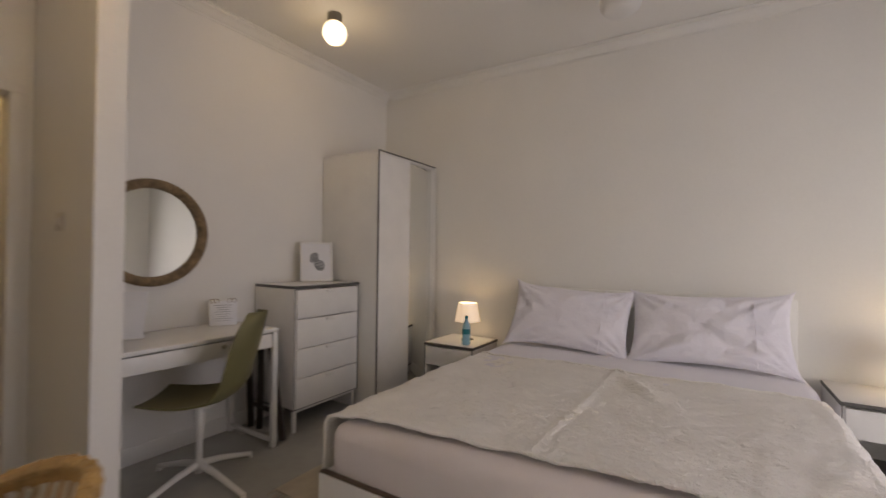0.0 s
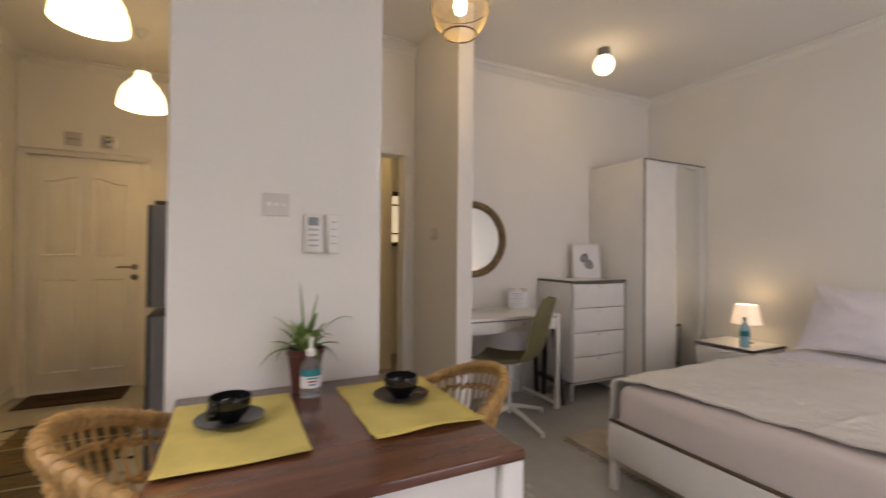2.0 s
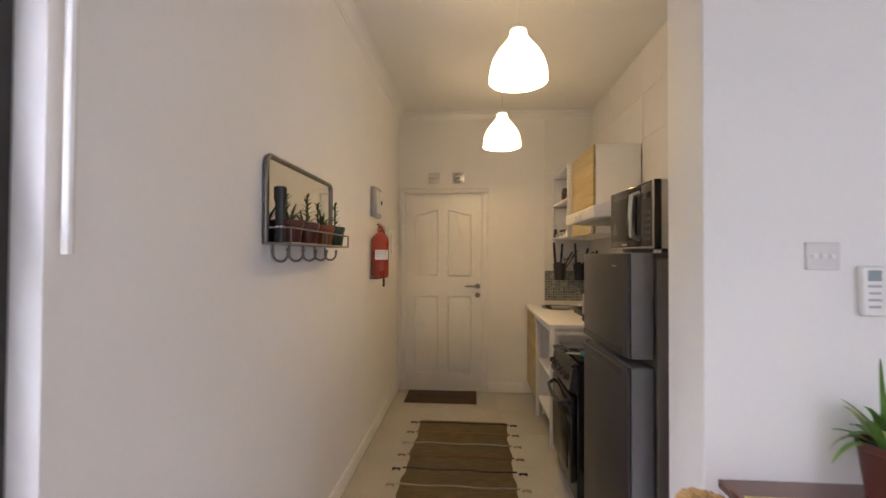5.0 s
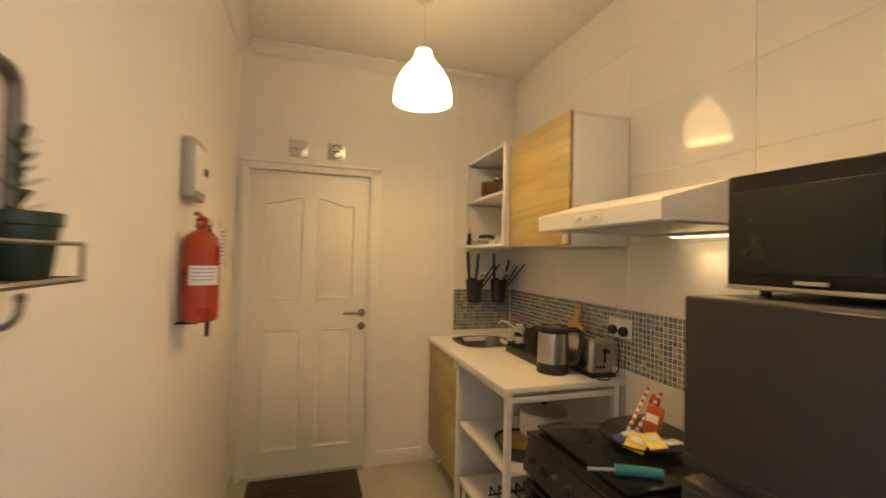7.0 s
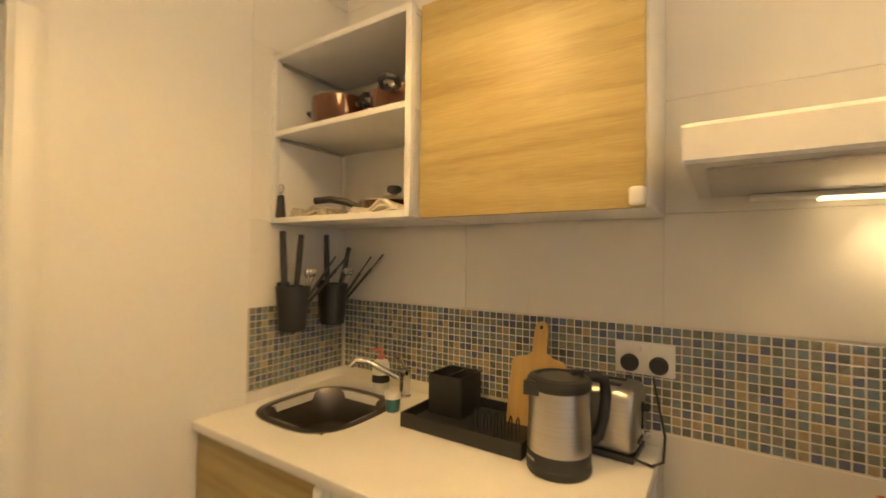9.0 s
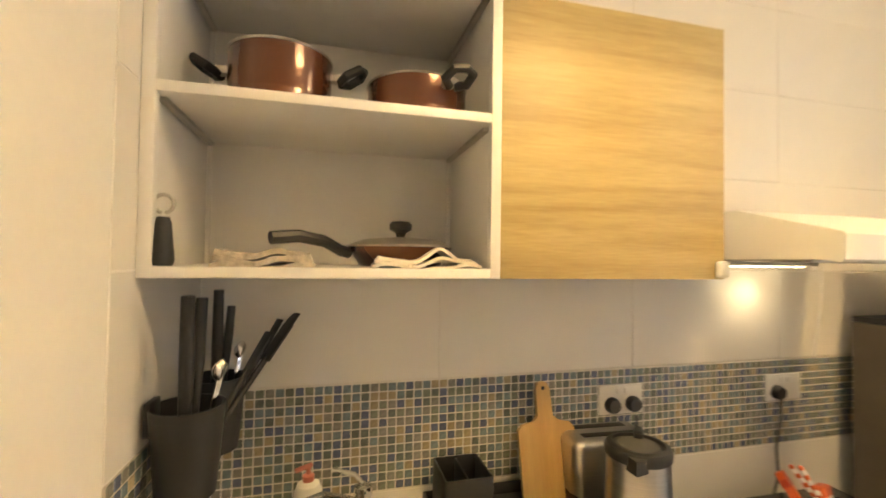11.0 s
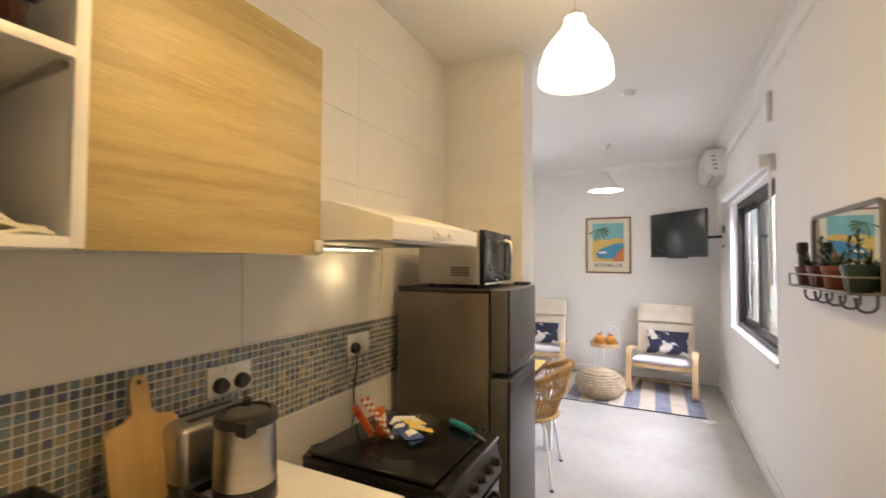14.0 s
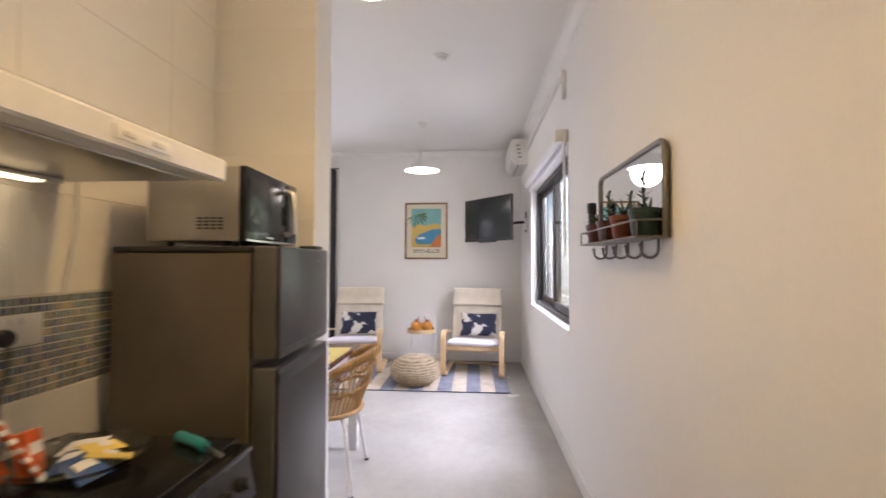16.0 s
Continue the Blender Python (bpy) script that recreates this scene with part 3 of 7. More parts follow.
def drawer_unit(name, m, w, d, h, leg, rows, label, category, group="", open_low=False):
    """White unit with dark grey edging on thin white legs; the front faces -y in its own axes."""
    t = thing(name, m, label, category, group)
    part("top", box(w, d, 0.018, (0, 0, h - 0.018), 0.002), M_WHITE, t)
    part("edge", join(box(w + 0.006, 0.004, 0.020, (0, -d / 2 - 0.002, h - 0.019), 0.001), box(0.004, d, 0.020, (-w / 2 - 0.002, 0, h - 0.019), 0.001), box(0.004, d, 0.020, (w / 2 + 0.002, 0, h - 0.019), 0.001)), M_GREY, t, "dark grey edging")
    body_h = h - 0.02 - leg
    for s in (-1, 1):
        part("side_panel", box(0.016, d - 0.004, body_h, (s * (w / 2 - 0.008), 0, leg), 0.001), M_WHITE, t)
        part("edge", box(0.005, 0.006, body_h, (s * (w / 2 - 0.004), -d / 2 + 0.002, leg), 0.001), M_GREY, t, "dark grey edging")
        for q in (-1, 1):
            part("leg", box(0.025, 0.025, leg, (s * (w / 2 - 0.03), q * (d / 2 - 0.03), 0), 0.002), M_WMETAL, t)
    part("back_panel", box(w - 0.034, 0.006, body_h, (0, d / 2 - 0.006, leg), 0.0005), M_WHITE, t)
    part("bottom", box(w, d - 0.006, 0.016, (0, 0, leg - 0.008), 0.001), M_GREY, t, "dark grey bottom edge")
    part("rail", box(w - 0.08, 0.02, 0.018, (0, -d / 2 + 0.03, leg - 0.03), 0.002), M_WMETAL, t)
    n, z = rows
    fh = z / n
    for i in range(n):
        f = part("drawer_front", box(w - 0.034, 0.016, fh - 0.006, (0, -d / 2 - 0.0005, h - 0.022 - (i + 1) * fh), 0.0015), M_WHITE, t)
        part("handle", join(box(0.075, 0.016, 0.005, (0, -d / 2 - 0.016, h - 0.022 - i * fh - 0.022), 0.001), box(0.075, 0.004, 0.020, (0, -d / 2 - 0.024, h - 0.022 - i * fh - 0.032), 0.001)), M_WMETAL, f, "white metal pull")
    return t


# chest of drawers against the mirror wall, front towards +x
drawer_unit("chest_of_drawers", pose(-2.605, 2.485, 0, 0, 0, 90), 0.61, 0.42, 0.985, 0.16, (4, 0.80), "white four-drawer chest with dark grey edges on thin legs", "chest of drawers")

# wardrobe with a mirrored sliding door and a white sliding door
ward = thing("wardrobe", (-2.522, 3.205, 0), "tall white wardrobe with dark-framed sliding doors, one mirrored", "wardrobe")
WDX, WDY, WDZ = 0.311, 0.402, 2.015
for nm, b in (("side_panel", box(0.60, 0.018, WDZ - 0.02, (-0.005, -WDY + 0.009, 0.0), 0.001)), ("side_panel", box(0.60, 0.018, WDZ - 0.02, (-0.005, WDY - 0.009, 0.0), 0.001)),
              ("back_panel", box(0.012, 2 * WDY - 0.036, WDZ - 0.03, (-0.299, 0, 0.0), 0.001)), ("top", box(0.60, 2 * WDY, 0.02, (-0.005, 0, WDZ - 0.02), 0.002)), ("bottom", box(0.58, 2 * WDY - 0.036, 0.05, (-0.003, 0, 0.02), 0.002))):
    part(nm, b, M_WHITE, ward)
for y, w, mm in ((-WDY + 0.003, 0.006, M_GREY), (WDY - 0.004, 0.008, M_WHITE)):
    part("edge", box(0.012, w, WDZ, (WDX - 0.006, y, 0), 0.001), mm, ward)
part("edge", box(0.014, 2 * WDY - 0.016, 0.008, (WDX - 0.006, 0, WDZ - 0.008), 0.001), M_GREY, ward, "dark grey edging")
d1 = part("sliding_door", box(0.018, 0.40, WDZ - 0.06, (WDX - 0.024, -0.180, 0.04), 0.002), M_WHITE, ward, "plain white sliding door")
d2 = part("sliding_door", box(0.016, 0.40, WDZ - 0.06, (WDX - 0.046, 0.175, 0.04), 0.002), M_WHITE, ward, "sliding door with a mirror")
part("mirror_panel", box(0.004, 0.395, WDZ - 0.064, (WDX - 0.036, 0.175, 0.042), 0.001), M_MIRROR, d2, "tall mirror glass")

# desk
desk = thing("desk", (-2.584, 1.565, 0), "white writing desk with one wide drawer", "desk")
DD, DWY = 0.245, 0.452
part("desktop", box(2 * DD, 2 * DWY, 0.022, (0, 0, 0.718), 0.003), M_WHITE, desk)
dr = part("drawer_front", box(0.016, 2 * DWY - 0.08, 0.085, (DD - 0.014, 0, 0.625), 0.002), M_WHITE, desk)
part("handle", lathe([(0.004, 0), (0.011, 0.004), (0.011, 0.012), (0.008, 0.016)], 14, (DD - 0.006, 0.10, 0.685), (0, 90, 0)), M_STEEL, dr, "small metal knob")
part("drawer_box", box(2 * DD - 0.06, 2 * DWY - 0.09, 0.075, (-0.01, 0, 0.632), 0.002), M_WHITE, desk)
for sy in (-1, 1):
    for sx in (-1, 1):
        part("leg", box(0.032, 0.032, 0.718, (sx * (DD - 0.018), sy * (DWY - 0.018), 0), 0.002), M_WMETAL, desk)
    part("side_rail", box(2 * DD - 0.07, 0.025, 0.06, (0, sy * (DWY - 0.018), 0.655), 0.002), M_WHITE, desk)
    part("foot_rail", box(2 * DD - 0.07, 0.022, 0.022, (0, sy * (DWY - 0.018), 0.03), 0.002), M_WMETAL, desk)
part("back_rail", box(0.02, 2 * DWY - 0.07, 0.06, (-DD + 0.02, 0, 0.655), 0.002), M_WHITE, desk)

# swivel chair with a thin olive shell
chair = thing("swivel_chair", pose(-2.31, 1.52, 0, 0, 0, -50), "olive plastic shell chair on a white swivel base", "chair")


def shell(u, v):
    """Seat and back in one bent sheet; v runs from the front of the seat over the bend to the top of the back."""
    s = u * 2 - 1
    if v < 0.45:
        k = v / 0.45
        y, z = -0.23 + 0.40 * k, 0.465 - 0.03 * math.sin(math.pi * k) + 0.012 * (1 - k) ** 3 * -1.5
        half = 0.205 - 0.03 * (1 - k) ** 2
    else:
        k = (v - 0.45) / 0.55
        a = min(1, k / 0.22)
        y = 0.17 + 0.06 * math.sin(a * math.pi / 2) + 0.10 * k
        z = 0.465 + 0.035 * (1 - math.cos(a * math.pi / 2)) + 0.40 * k
        half = 0.205 * math.sqrt(max(0.02, 1 - max(0, (k - 0.35) / 0.65) ** 2.6 * 0.86))
    lift = 0.018 * s * s if v < 0.45 else 0.0
    fwd = -0.075 * s * s if v >= 0.45 else -0.02 * s * s * (v / 0.45)
    return (s * half, y + fwd, z + lift)


part("seat_shell", grid(20, 34, shell, 0.010), M_OLIVE, chair, "olive plastic seat and back in one piece")
part("column", join(lathe([(0.016, 0.06), (0.016, 0.30), (0.024, 0.30), (0.024, 0.42)], 18), box(0.16, 0.16, 0.012, (0, 0, 0.415), 0.004)), M_WMETAL, chair)
for i in range(4):
    a = radians(57 + 90 * i)
    part("base_arm", tube([(0.01 * math.cos(a), 0.01 * math.sin(a), 0.105), (0.12 * math.cos(a), 0.12 * math.sin(a), 0.085), (0.33 * math.cos(a), 0.33 * math.sin(a), 0.022)], 0.017, 10, taper=lambda q: 1.15 - 0.4 * q), M_WMETAL, chair)
    part("glide", lathe([(0.014, 0), (0.015, 0.012), (0.008, 0.02)], 12, (0.325 * math.cos(a), 0.325 * math.sin(a), 0)), M_WMETAL, chair)

# folded dark stand leaning between desk and chest
rack = thing("folding_stand", (-2.52, 2.11, 0), "dark wooden folding stand leaning beside the desk", "stand")
for x0, x1, y0 in ((0.15, 0.03, -0.03), (-0.14, -0.05, 0.01), (-0.22, -0.20, 0.0)):
    part("leg", tube([(x0, y0, 0.012), (x1, -0.05, 0.70)], 0.026, 4), M_DARKWOOD, rack)
part("crossbar", tube([(0.12, -0.03, 0.17), (-0.20, -0.005, 0.17)], 0.014, 6), M_DARKWOOD, rack)

# round mirror in a rope frame
mir = thing("round_mirror", (XM, 1.505, 1.318), "round wall mirror in a thick brown rope frame", "mirror")
part("glass", lathe([(0.275, 0.006), (0.275, 0.012)], 48, (0.002, 0, 0), (0, 90, 0)), M_MIRROR, mir)


def rope_ring(R, r, turns, phase):
    pts = []
    for i in range(220):
        a = 2 * math.pi * i / 220
        b = turns * a + phase
        rr = R + r * math.cos(b)
        pts.append((0.024 + r * math.sin(b), rr * math.cos(a), rr * math.sin(a)))
    return tube(pts, 0.0165, 7, True)


for k in range(3):
    part("rope_strand", rope_ring(0.287, 0.013, 26, k * 2 * math.pi / 3), M_ROPE, mir)

# things on the desk
card = thing("welcome_card", pose(-2.68, 1.86, 0.742, 0, 0, 62), "white printed welcome card tied with two small bows", "card")
part("card_face", box(0.16, 0.004, 0.155, (0, 0, 0), 0.001, turn=(-8, 0, 0)), M_PAPER, card)
for i in range(8):
    part("print_line", box(0.10 - 0.02 * (i % 3), 0.001, 0.004, (0, -0.0026 + (0.135 - i * 0.014) * 0.139, 0.125 - i * 0.014), 0), M_GREYINK, card)
for s in (-1, 1):
    part("bow", join(tube(arc((s * 0.05 - 0.012, 0.02, 0.155), 0.013, 0, 330, 10), 0.0025, 6), tube(arc((s * 0.05 + 0.012, 0.02, 0.155), 0.013, 180, 510, 10), 0.0025, 6)), M_ROPE, card, "brown twine bow")
easel = thing("paper_stand", pose(-2.68, 1.30, 0.742, 0, 0, 55), "white paper sheet in a slanted desk stand", "stand")
part("sheet", box(0.20, 0.008, 0.26, (0, 0, 0), 0.002, turn=(-20, 0, 0)), M_PAPER, easel)
part("foot", box(0.20, 0.09, 0.006, (0, 0.04, 0), 0.002), M_WHITE, easel)

# framed print on the chest
pic = thing("framed_print", pose(-2.655, 2.60, 0.986, 0, 0, 60), "small white framed leaf print leaning on the chest", "picture")
T9 = pose(0, 0.0, 0, -9)
for b in (box(0.245, 0.018, 0.014, (0, 0, 0), 0.002), box(0.245, 0.018, 0.014, (0, 0, 0.296), 0.002), box(0.014, 0.018, 0.31, (-0.1155, 0, 0), 0.002), box(0.014, 0.018, 0.31, (0.1155, 0, 0), 0.002)):
    part("frame_bar", xf(b, T9), M_WHITE, pic)
part("mount", xf(box(0.22, 0.004, 0.285, (0, 0.002, 0.012), 0), T9), M_PAPER, pic)
for sx, sz, k in ((-0.018, 0.185, 0.9), (0.022, 0.125, 1.0)):
    strokes = []
    for i in range(7):
        off = (i - 3) * 0.012 * k
        half = 0.040 * k * math.sqrt(max(0.05, 1 - (off / (0.045 * k)) ** 2))
        strokes.append(box(2 * half, 0.0015, 0.0065 * k, (sx, -0.0012, sz + off), 0, turn=(0, -14 if sx < 0 else 10, 0)))
    part("leaf_print", xf(join(*strokes), T9), M_INK, pic)

# bed
bed = thing("bed", (-0.485, 2.53, 0), "white double bed with made-up white bedding", "bed")
BW, B0, B1 = 0.875, -1.06, 1.075
part("headboard", box(2 * BW + 0.02, 0.05, 0.96, (0, B1 + 0.015, 0.0), 0.008), M_WHITE, bed)
part("foot_rail", box(2 * BW, 0.03, 0.18, (0, B0 + 0.012, 0.165), 0.003), M_WHITE, bed)
part("edge", box(2 * BW - 0.006, 0.024, 0.010, (0, B0 + 0.014, 0.3455), 0.002), M_BROWNEDGE, bed, "dark brown top edge")
for s in (-1, 1):
    part("side_rail", box(0.03, B1 - B0 - 0.036, 0.18, (s * (BW - 0.0155), 0.0085, 0.165), 0.003), M_WHITE, bed)
    part("leg", box(0.036, 0.036, 0.165, (s * (BW - 0.022), B0 + 0.022, 0), 0.003), M_WHITE, bed)
part("slats", box(2 * BW - 0.08, B1 - B0 - 0.1, 0.03, (0, 0, 0.25), 0.004), M_WHITE, bed)


matt = thing("mattress", (-0.485, 2.53, 0.281), "thick mattress in a pale fitted sheet", "mattress")
part("fitted_sheet", box(2 * BW - 0.05, B1 - B0 - 0.07, 0.255, (0, -0.005, 0), 0.055, 5), M_FITTED, matt)


def drape(x0, x1, y0, y1, z, side, foot, seed, wob=0.010, over_r=None, creased=False):
    """A cloth on the mattress: falls over the sides by side and over the foot by foot, with small folds."""
    over_r = side if over_r is None else over_r

    def f(u, v):
        L, R = side, over_r
        s = -L + u * (x1 - x0 + L + R)
        w = -foot + v * (y1 - y0 + foot)
        r = 0.05
        def roll(d):
            if d > 0:
                return d, 0.0
            q = -d
            if q < r * 1.57:
                a = q / r
                return -r * math.sin(a), -r * (1 - math.cos(a))
            return -r, -r - (q - r * 1.57)
        if s <= (x1 - x0) / 2:
            dx, dz1 = roll(s)
            x = x0 + dx
        else:
            dx, dz1 = roll(x1 - x0 - s)
            x = x1 - dx
        dy, dz2 = roll(w)
        y = y0 + dy
        n = noise.noise(Vector((x * 2.2 + seed, y * 2.2, seed))) * wob + noise.noise(Vector((x * 6 + seed, y * 5, 3.1))) * wob * 0.45
        fold = (math.sin(y * 19 + seed) * min(1, -dz1 * 6) if dz1 < 0 else 0) * 0.012
        foldy = (math.sin(x * 17 + seed) * min(1, -dz2 * 6) if dz2 < 0 else 0) * 0.010
        if creased:
            # foot edge set back in the middle, two pressed ridges, hanging side flared out
            y += (1 - v) ** 4 * (0.035 * (1 - abs(x / 0.86) ** 3) + 0.075 * (x + 0.87) + 0.02 * noise.noise(Vector((x * 5, 0, 2.2))))
            n += 0.007 * math.exp(-((x + 0.03 - 0.05 * y) / 0.012) ** 2)
            across = (x - 0.02) * 0.83 + (y - 0.27) * 0.55
            along = (x - 0.02) * 0.55 - (y - 0.27) * 0.83
            n += 0.022 * math.exp(-(across / (0.02 + 0.10 * max(0, along))) ** 2) * max(0, 1 - abs(along - 0.25) / 0.35)
            n += 0.007 * noise.noise(Vector((x * 11, y * 13, 7.7))) + 0.005 * noise.noise(Vector((x * 27, y * 31, 1.2))) + 0.006 * abs(noise.noise(Vector((x * 44, y * 62, 4.4))))
            if dz1 < -0.05:
                x += (-0.12 if s < 0.5 else 0.12) * (-dz1 - 0.05)
                fold *= 1.6
        return (x + (fold if s < 0.5 else -fold), y + foldy, z + dz1 + dz2 + n + (0.004 if dz1 == 0 and dz2 == 0 else 0))
    return f


top = thing("bed_sheet", (-0.485, 2.53, 0), "smooth white top sheet folded back below the pillows", "sheet")
part("sheet_cloth", grid(60, 40, drape(-BW + 0.018, BW - 0.018, 0.05, 0.86, 0.545, 0.20, 0.0, 4.2, 0.005), 0.006), M_SHEET, top)
cov = thing("coverlet", (-0.485, 2.53, 0), "cream puckered coverlet spread over the bed", "bedspread")
cover_f = drape(-BW + 0.012, BW - 0.012, B0 + 0.06, 0.34, 0.556, 0.40, 0.0, 1.7, 0.016, 0.30, True)
part("cover_cloth", grid(250, 220, cover_f, 0.007), M_COVER, cov)
for path in ([(i / 60, 0.0) for i in range(61)], [(i / 60, 1.0) for i in range(61)], [(0.0, i / 60) for i in range(61)], [(1.0, i / 60) for i in range(61)]):
    part("hem", tube([Vector(cover_f(*p)) + Vector((0, 0, 0.002)) for p in path], 0.007, 6), M_COVER, cov)


def pillow(m, seed, w=0.82, d=0.47, h=0.15):
    t = thing("pillow", m, "plump white cotton pillow with pointed corners", "pillow", "pillows on the bed")

    def f(side):
        def g(u, v):
            a, b = u * 2 - 1, v * 2 - 1
            q = (1 - abs(a) ** 2.2) * (1 - abs(b) ** 2.2)
            pinch = 1 - 0.075 * (1 - b * b) * abs(a) ** 2 + 0.035 * abs(b) ** 7
            pinch2 = 1 - 0.13 * (1 - a * a) * abs(b) ** 3 + 0.10 * abs(a) ** 9
            puff = h / 2 * (max(0, q) ** 0.5)
            wr = noise.noise(Vector((a * 2.5 + seed, b * 2.5, side))) * 0.024 * q + 0.020 * math.sin(8 * (a * 0.7 + abs(b)) + seed) * abs(a * b) * q ** 0.5 * 2
            # creases that fan out from the corners and fine crinkles
            ang = math.atan2(1.02 - abs(b), 1.02 - abs(a))
            dist = math.hypot(1 - abs(a), 1 - abs(b))
            wr += 0.011 * math.sin(ang * 17 + seed + a) * math.exp(-dist * 1.6) * min(1, q * 5)
            wr += 0.008 * noise.noise(Vector((a * 7 + seed, b * 5, side * 3))) * min(1, q * 3)
            return (a * w / 2 * pinch, b * d / 2 * pinch2, side * (puff + wr * (1 if q > 0.02 else 0)))
        return g
    bm = join(grid(64, 44, f(1)), grid(64, 44, f(-1)))
    bmesh.ops.remove_doubles(bm, verts=bm.verts, dist=0.0006)
    bmesh.ops.recalc_face_normals(bm, faces=bm.faces)
    case = part("pillowcase", bm, M_PILLOW, t)
    part("seam", tube([(w * 0.28, -d * 0.45, h * 0.26), (w * 0.28, -d * 0.2, h * 0.47), (w * 0.28, d * 0.2, h * 0.47), (w * 0.28, d * 0.45, h * 0.26)], 0.003, 5), M_PILLOW, case)
    return t


pillow(pose(-0.92, 3.385, 0.765, 61, 3, 2), 1.0, 0.86, 0.50)
pillow(pose(-0.07, 3.385, 0.765, 60, -2, -2), 5.0, 0.88, 0.50)

# bedside units with lamps
for x in (-1.785, 0.725):
    drawer_unit("nightstand", pose(x, 3.365, 0), 0.44, 0.44, 0.505, 0.10, (1, 0.15), "white bedside unit with one drawer and dark grey edges", "nightstand", "bedside units")


def bedside_lamp(m):
    t = thing("table_lamp", m, "small lit bedside lamp with a cream shade", "lamp", "bedside lamps")
    part("base", lathe([(0.05, 0), (0.052, 0.006), (0.03, 0.012), (0.012, 0.02), (0.020, 0.05), (0.026, 0.075), (0.018, 0.105), (0.008, 0.12), (0.008, 0.17)], 24), M_BRASSGREY, t, "glass and metal foot")
    part("shade", lathe([(0.105, 0.155), (0.075, 0.305), (0.073, 0.305), (0.103, 0.155)], 32, caps=False), M_LSHADE, t, "lit cream fabric shade")
    part("bulb", lathe([(0.004, 0.17), (0.022, 0.20), (0.026, 0.225), (0.014, 0.25), (0.003, 0.256)], 16), M_BULB, t)


bedside_lamp(pose(-1.76, 3.42, 0.506))
bedside_lamp(pose(0.855, 3.42, 0.506))
lamp("bedside_light", "POINT", pose(-1.76, 3.42, 0.79), 1.0, WARM, radius=0.03)
lamp("bedside_light", "POINT", pose(0.855, 3.42, 0.79), 1.0, WARM, radius=0.03)


def small_bottle(m):
    t = thing("water_bottle", m, "small clear water bottle with a blue label", "bottle")
    part("bottle_body", lathe([(0.028, 0), (0.033, 0.006), (0.033, 0.04), (0.030, 0.06), (0.033, 0.08), (0.033, 0.13), (0.020, 0.18), (0.013, 0.192), (0.013, 0.205)], 20), M_BOTTLE, t)
    part("label_band", lathe([(0.0338, 0.085), (0.0338, 0.125)], 20, caps=False), M_TEAL, t, "turquoise paper label")
    part("cap", lathe([(0.015, 0.205), (0.015, 0.225), (0.013, 0.227)], 16), M_TEAL, t, "blue screw cap")


small_bottle(pose(-1.67, 3.235, 0.506))

# rug beside and below the bed
brug = thing("bedside_rug", (-1.325, 2.345, 0.0), "cream woven rug with a fringed edge below the bed", "rug")
part("weave", box(1.20, 1.30, 0.010, (0.0, 0, 0.001), 0.003), M_RUGCREAM, brug)
for i in range(49):
    part("fringe", tube([(-0.595 + i * 0.0248, -0.65, 0.006), (-0.595 + i * 0.0248 + 0.008 * math.sin(i * 2.1), -0.70 - 0.01 * math.sin(i * 3.7), 0.003)], 0.004, 4), M_RUGCREAM, brug)

# opal globe on the ceiling
gl = thing("ceiling_globe", pose(-2.185, 2.30, ZC, 180), "lit opal glass globe on a small metal ceiling cup", "ceiling lamp")
part("cup", lathe([(0.046, 0.0005), (0.048, 0.03), (0.040, 0.062)], 24), M_BRASSGREY, gl)
part("globe", lathe([(0.035, 0.05)] + [(0.078 * math.sin(radians(a)), 0.125 - 0.078 * math.cos(radians(a))) for a in range(30, 181, 10)], 32), M_GLOBE, gl, "lit opal glass globe")
lamp("globe_light", "POINT", pose(-2.185, 2.30, ZC - 0.27), 2.0, WARM, radius=0.05)

# fan housing above the bed
fan = thing("ceiling_fan", pose(-0.49, 2.86, ZC, 180), "white ceiling fan motor housing above the bed", "fan")
part("canopy", lathe([(0.06, 0.0005), (0.06, 0.03), (0.014, 0.05), (0.014, 0.10)], 24), M_WPLAST, fan)
part("housing", lathe([(0.03, 0.095), (0.10, 0.11), (0.115, 0.14), (0.11, 0.175), (0.085, 0.20), (0.04, 0.21)], 32), M_WPLAST, fan)

# glazed opening and dark curtain
gd = tagged(thing("window_2", (XE + 0.10, 0, 0), "wide dark-framed glass door to the terrace", "window"), kind="structure")
for y in (GY0, (GY0 + GY1) / 2 - 0.02, GY1 - 0.05):
    part("window_frame", span(-0.03, 0.03, y, y + 0.05, 0, GZ, 0.003), M_DARKMETAL, gd)
for z in (0.0, GZ - 0.05):
    part("window_frame", span(-0.032, 0.032, GY0, GY1, z, z + 0.05, 0.003), M_DARKMETAL, gd)
cur = thing("curtain", (XE - 0.075, 0.72, 0), "dark grey curtain drawn to the side on a rod", "curtain")


def folds(u, v):
    y = -0.09 + 0.26 * u
    return (0.030 * math.sin(u * 30) * (0.7 + 0.3 * v) - 0.01, y + 0.012 * math.sin(u * 60 + 1), 0.03 + 2.54 * v)


part("cloth", grid(60, 8, folds, 0.003), M_CURTAIN, cur)
rod = thing("curtain_rod", (XE - 0.08, 1.7, 2.58), "thin dark metal curtain rod", "curtain rod")
part("rod_bar", tube([(0, -1.12, 0), (0, 1.25, 0)], 0.010, 10), M_DARKMETAL, rod)
for y in (-1.0, 1.15):
    part("bracket", tube([(0, y, 0), (0.08, y, 0)], 0.007, 8), M_DARKMETAL, rod)

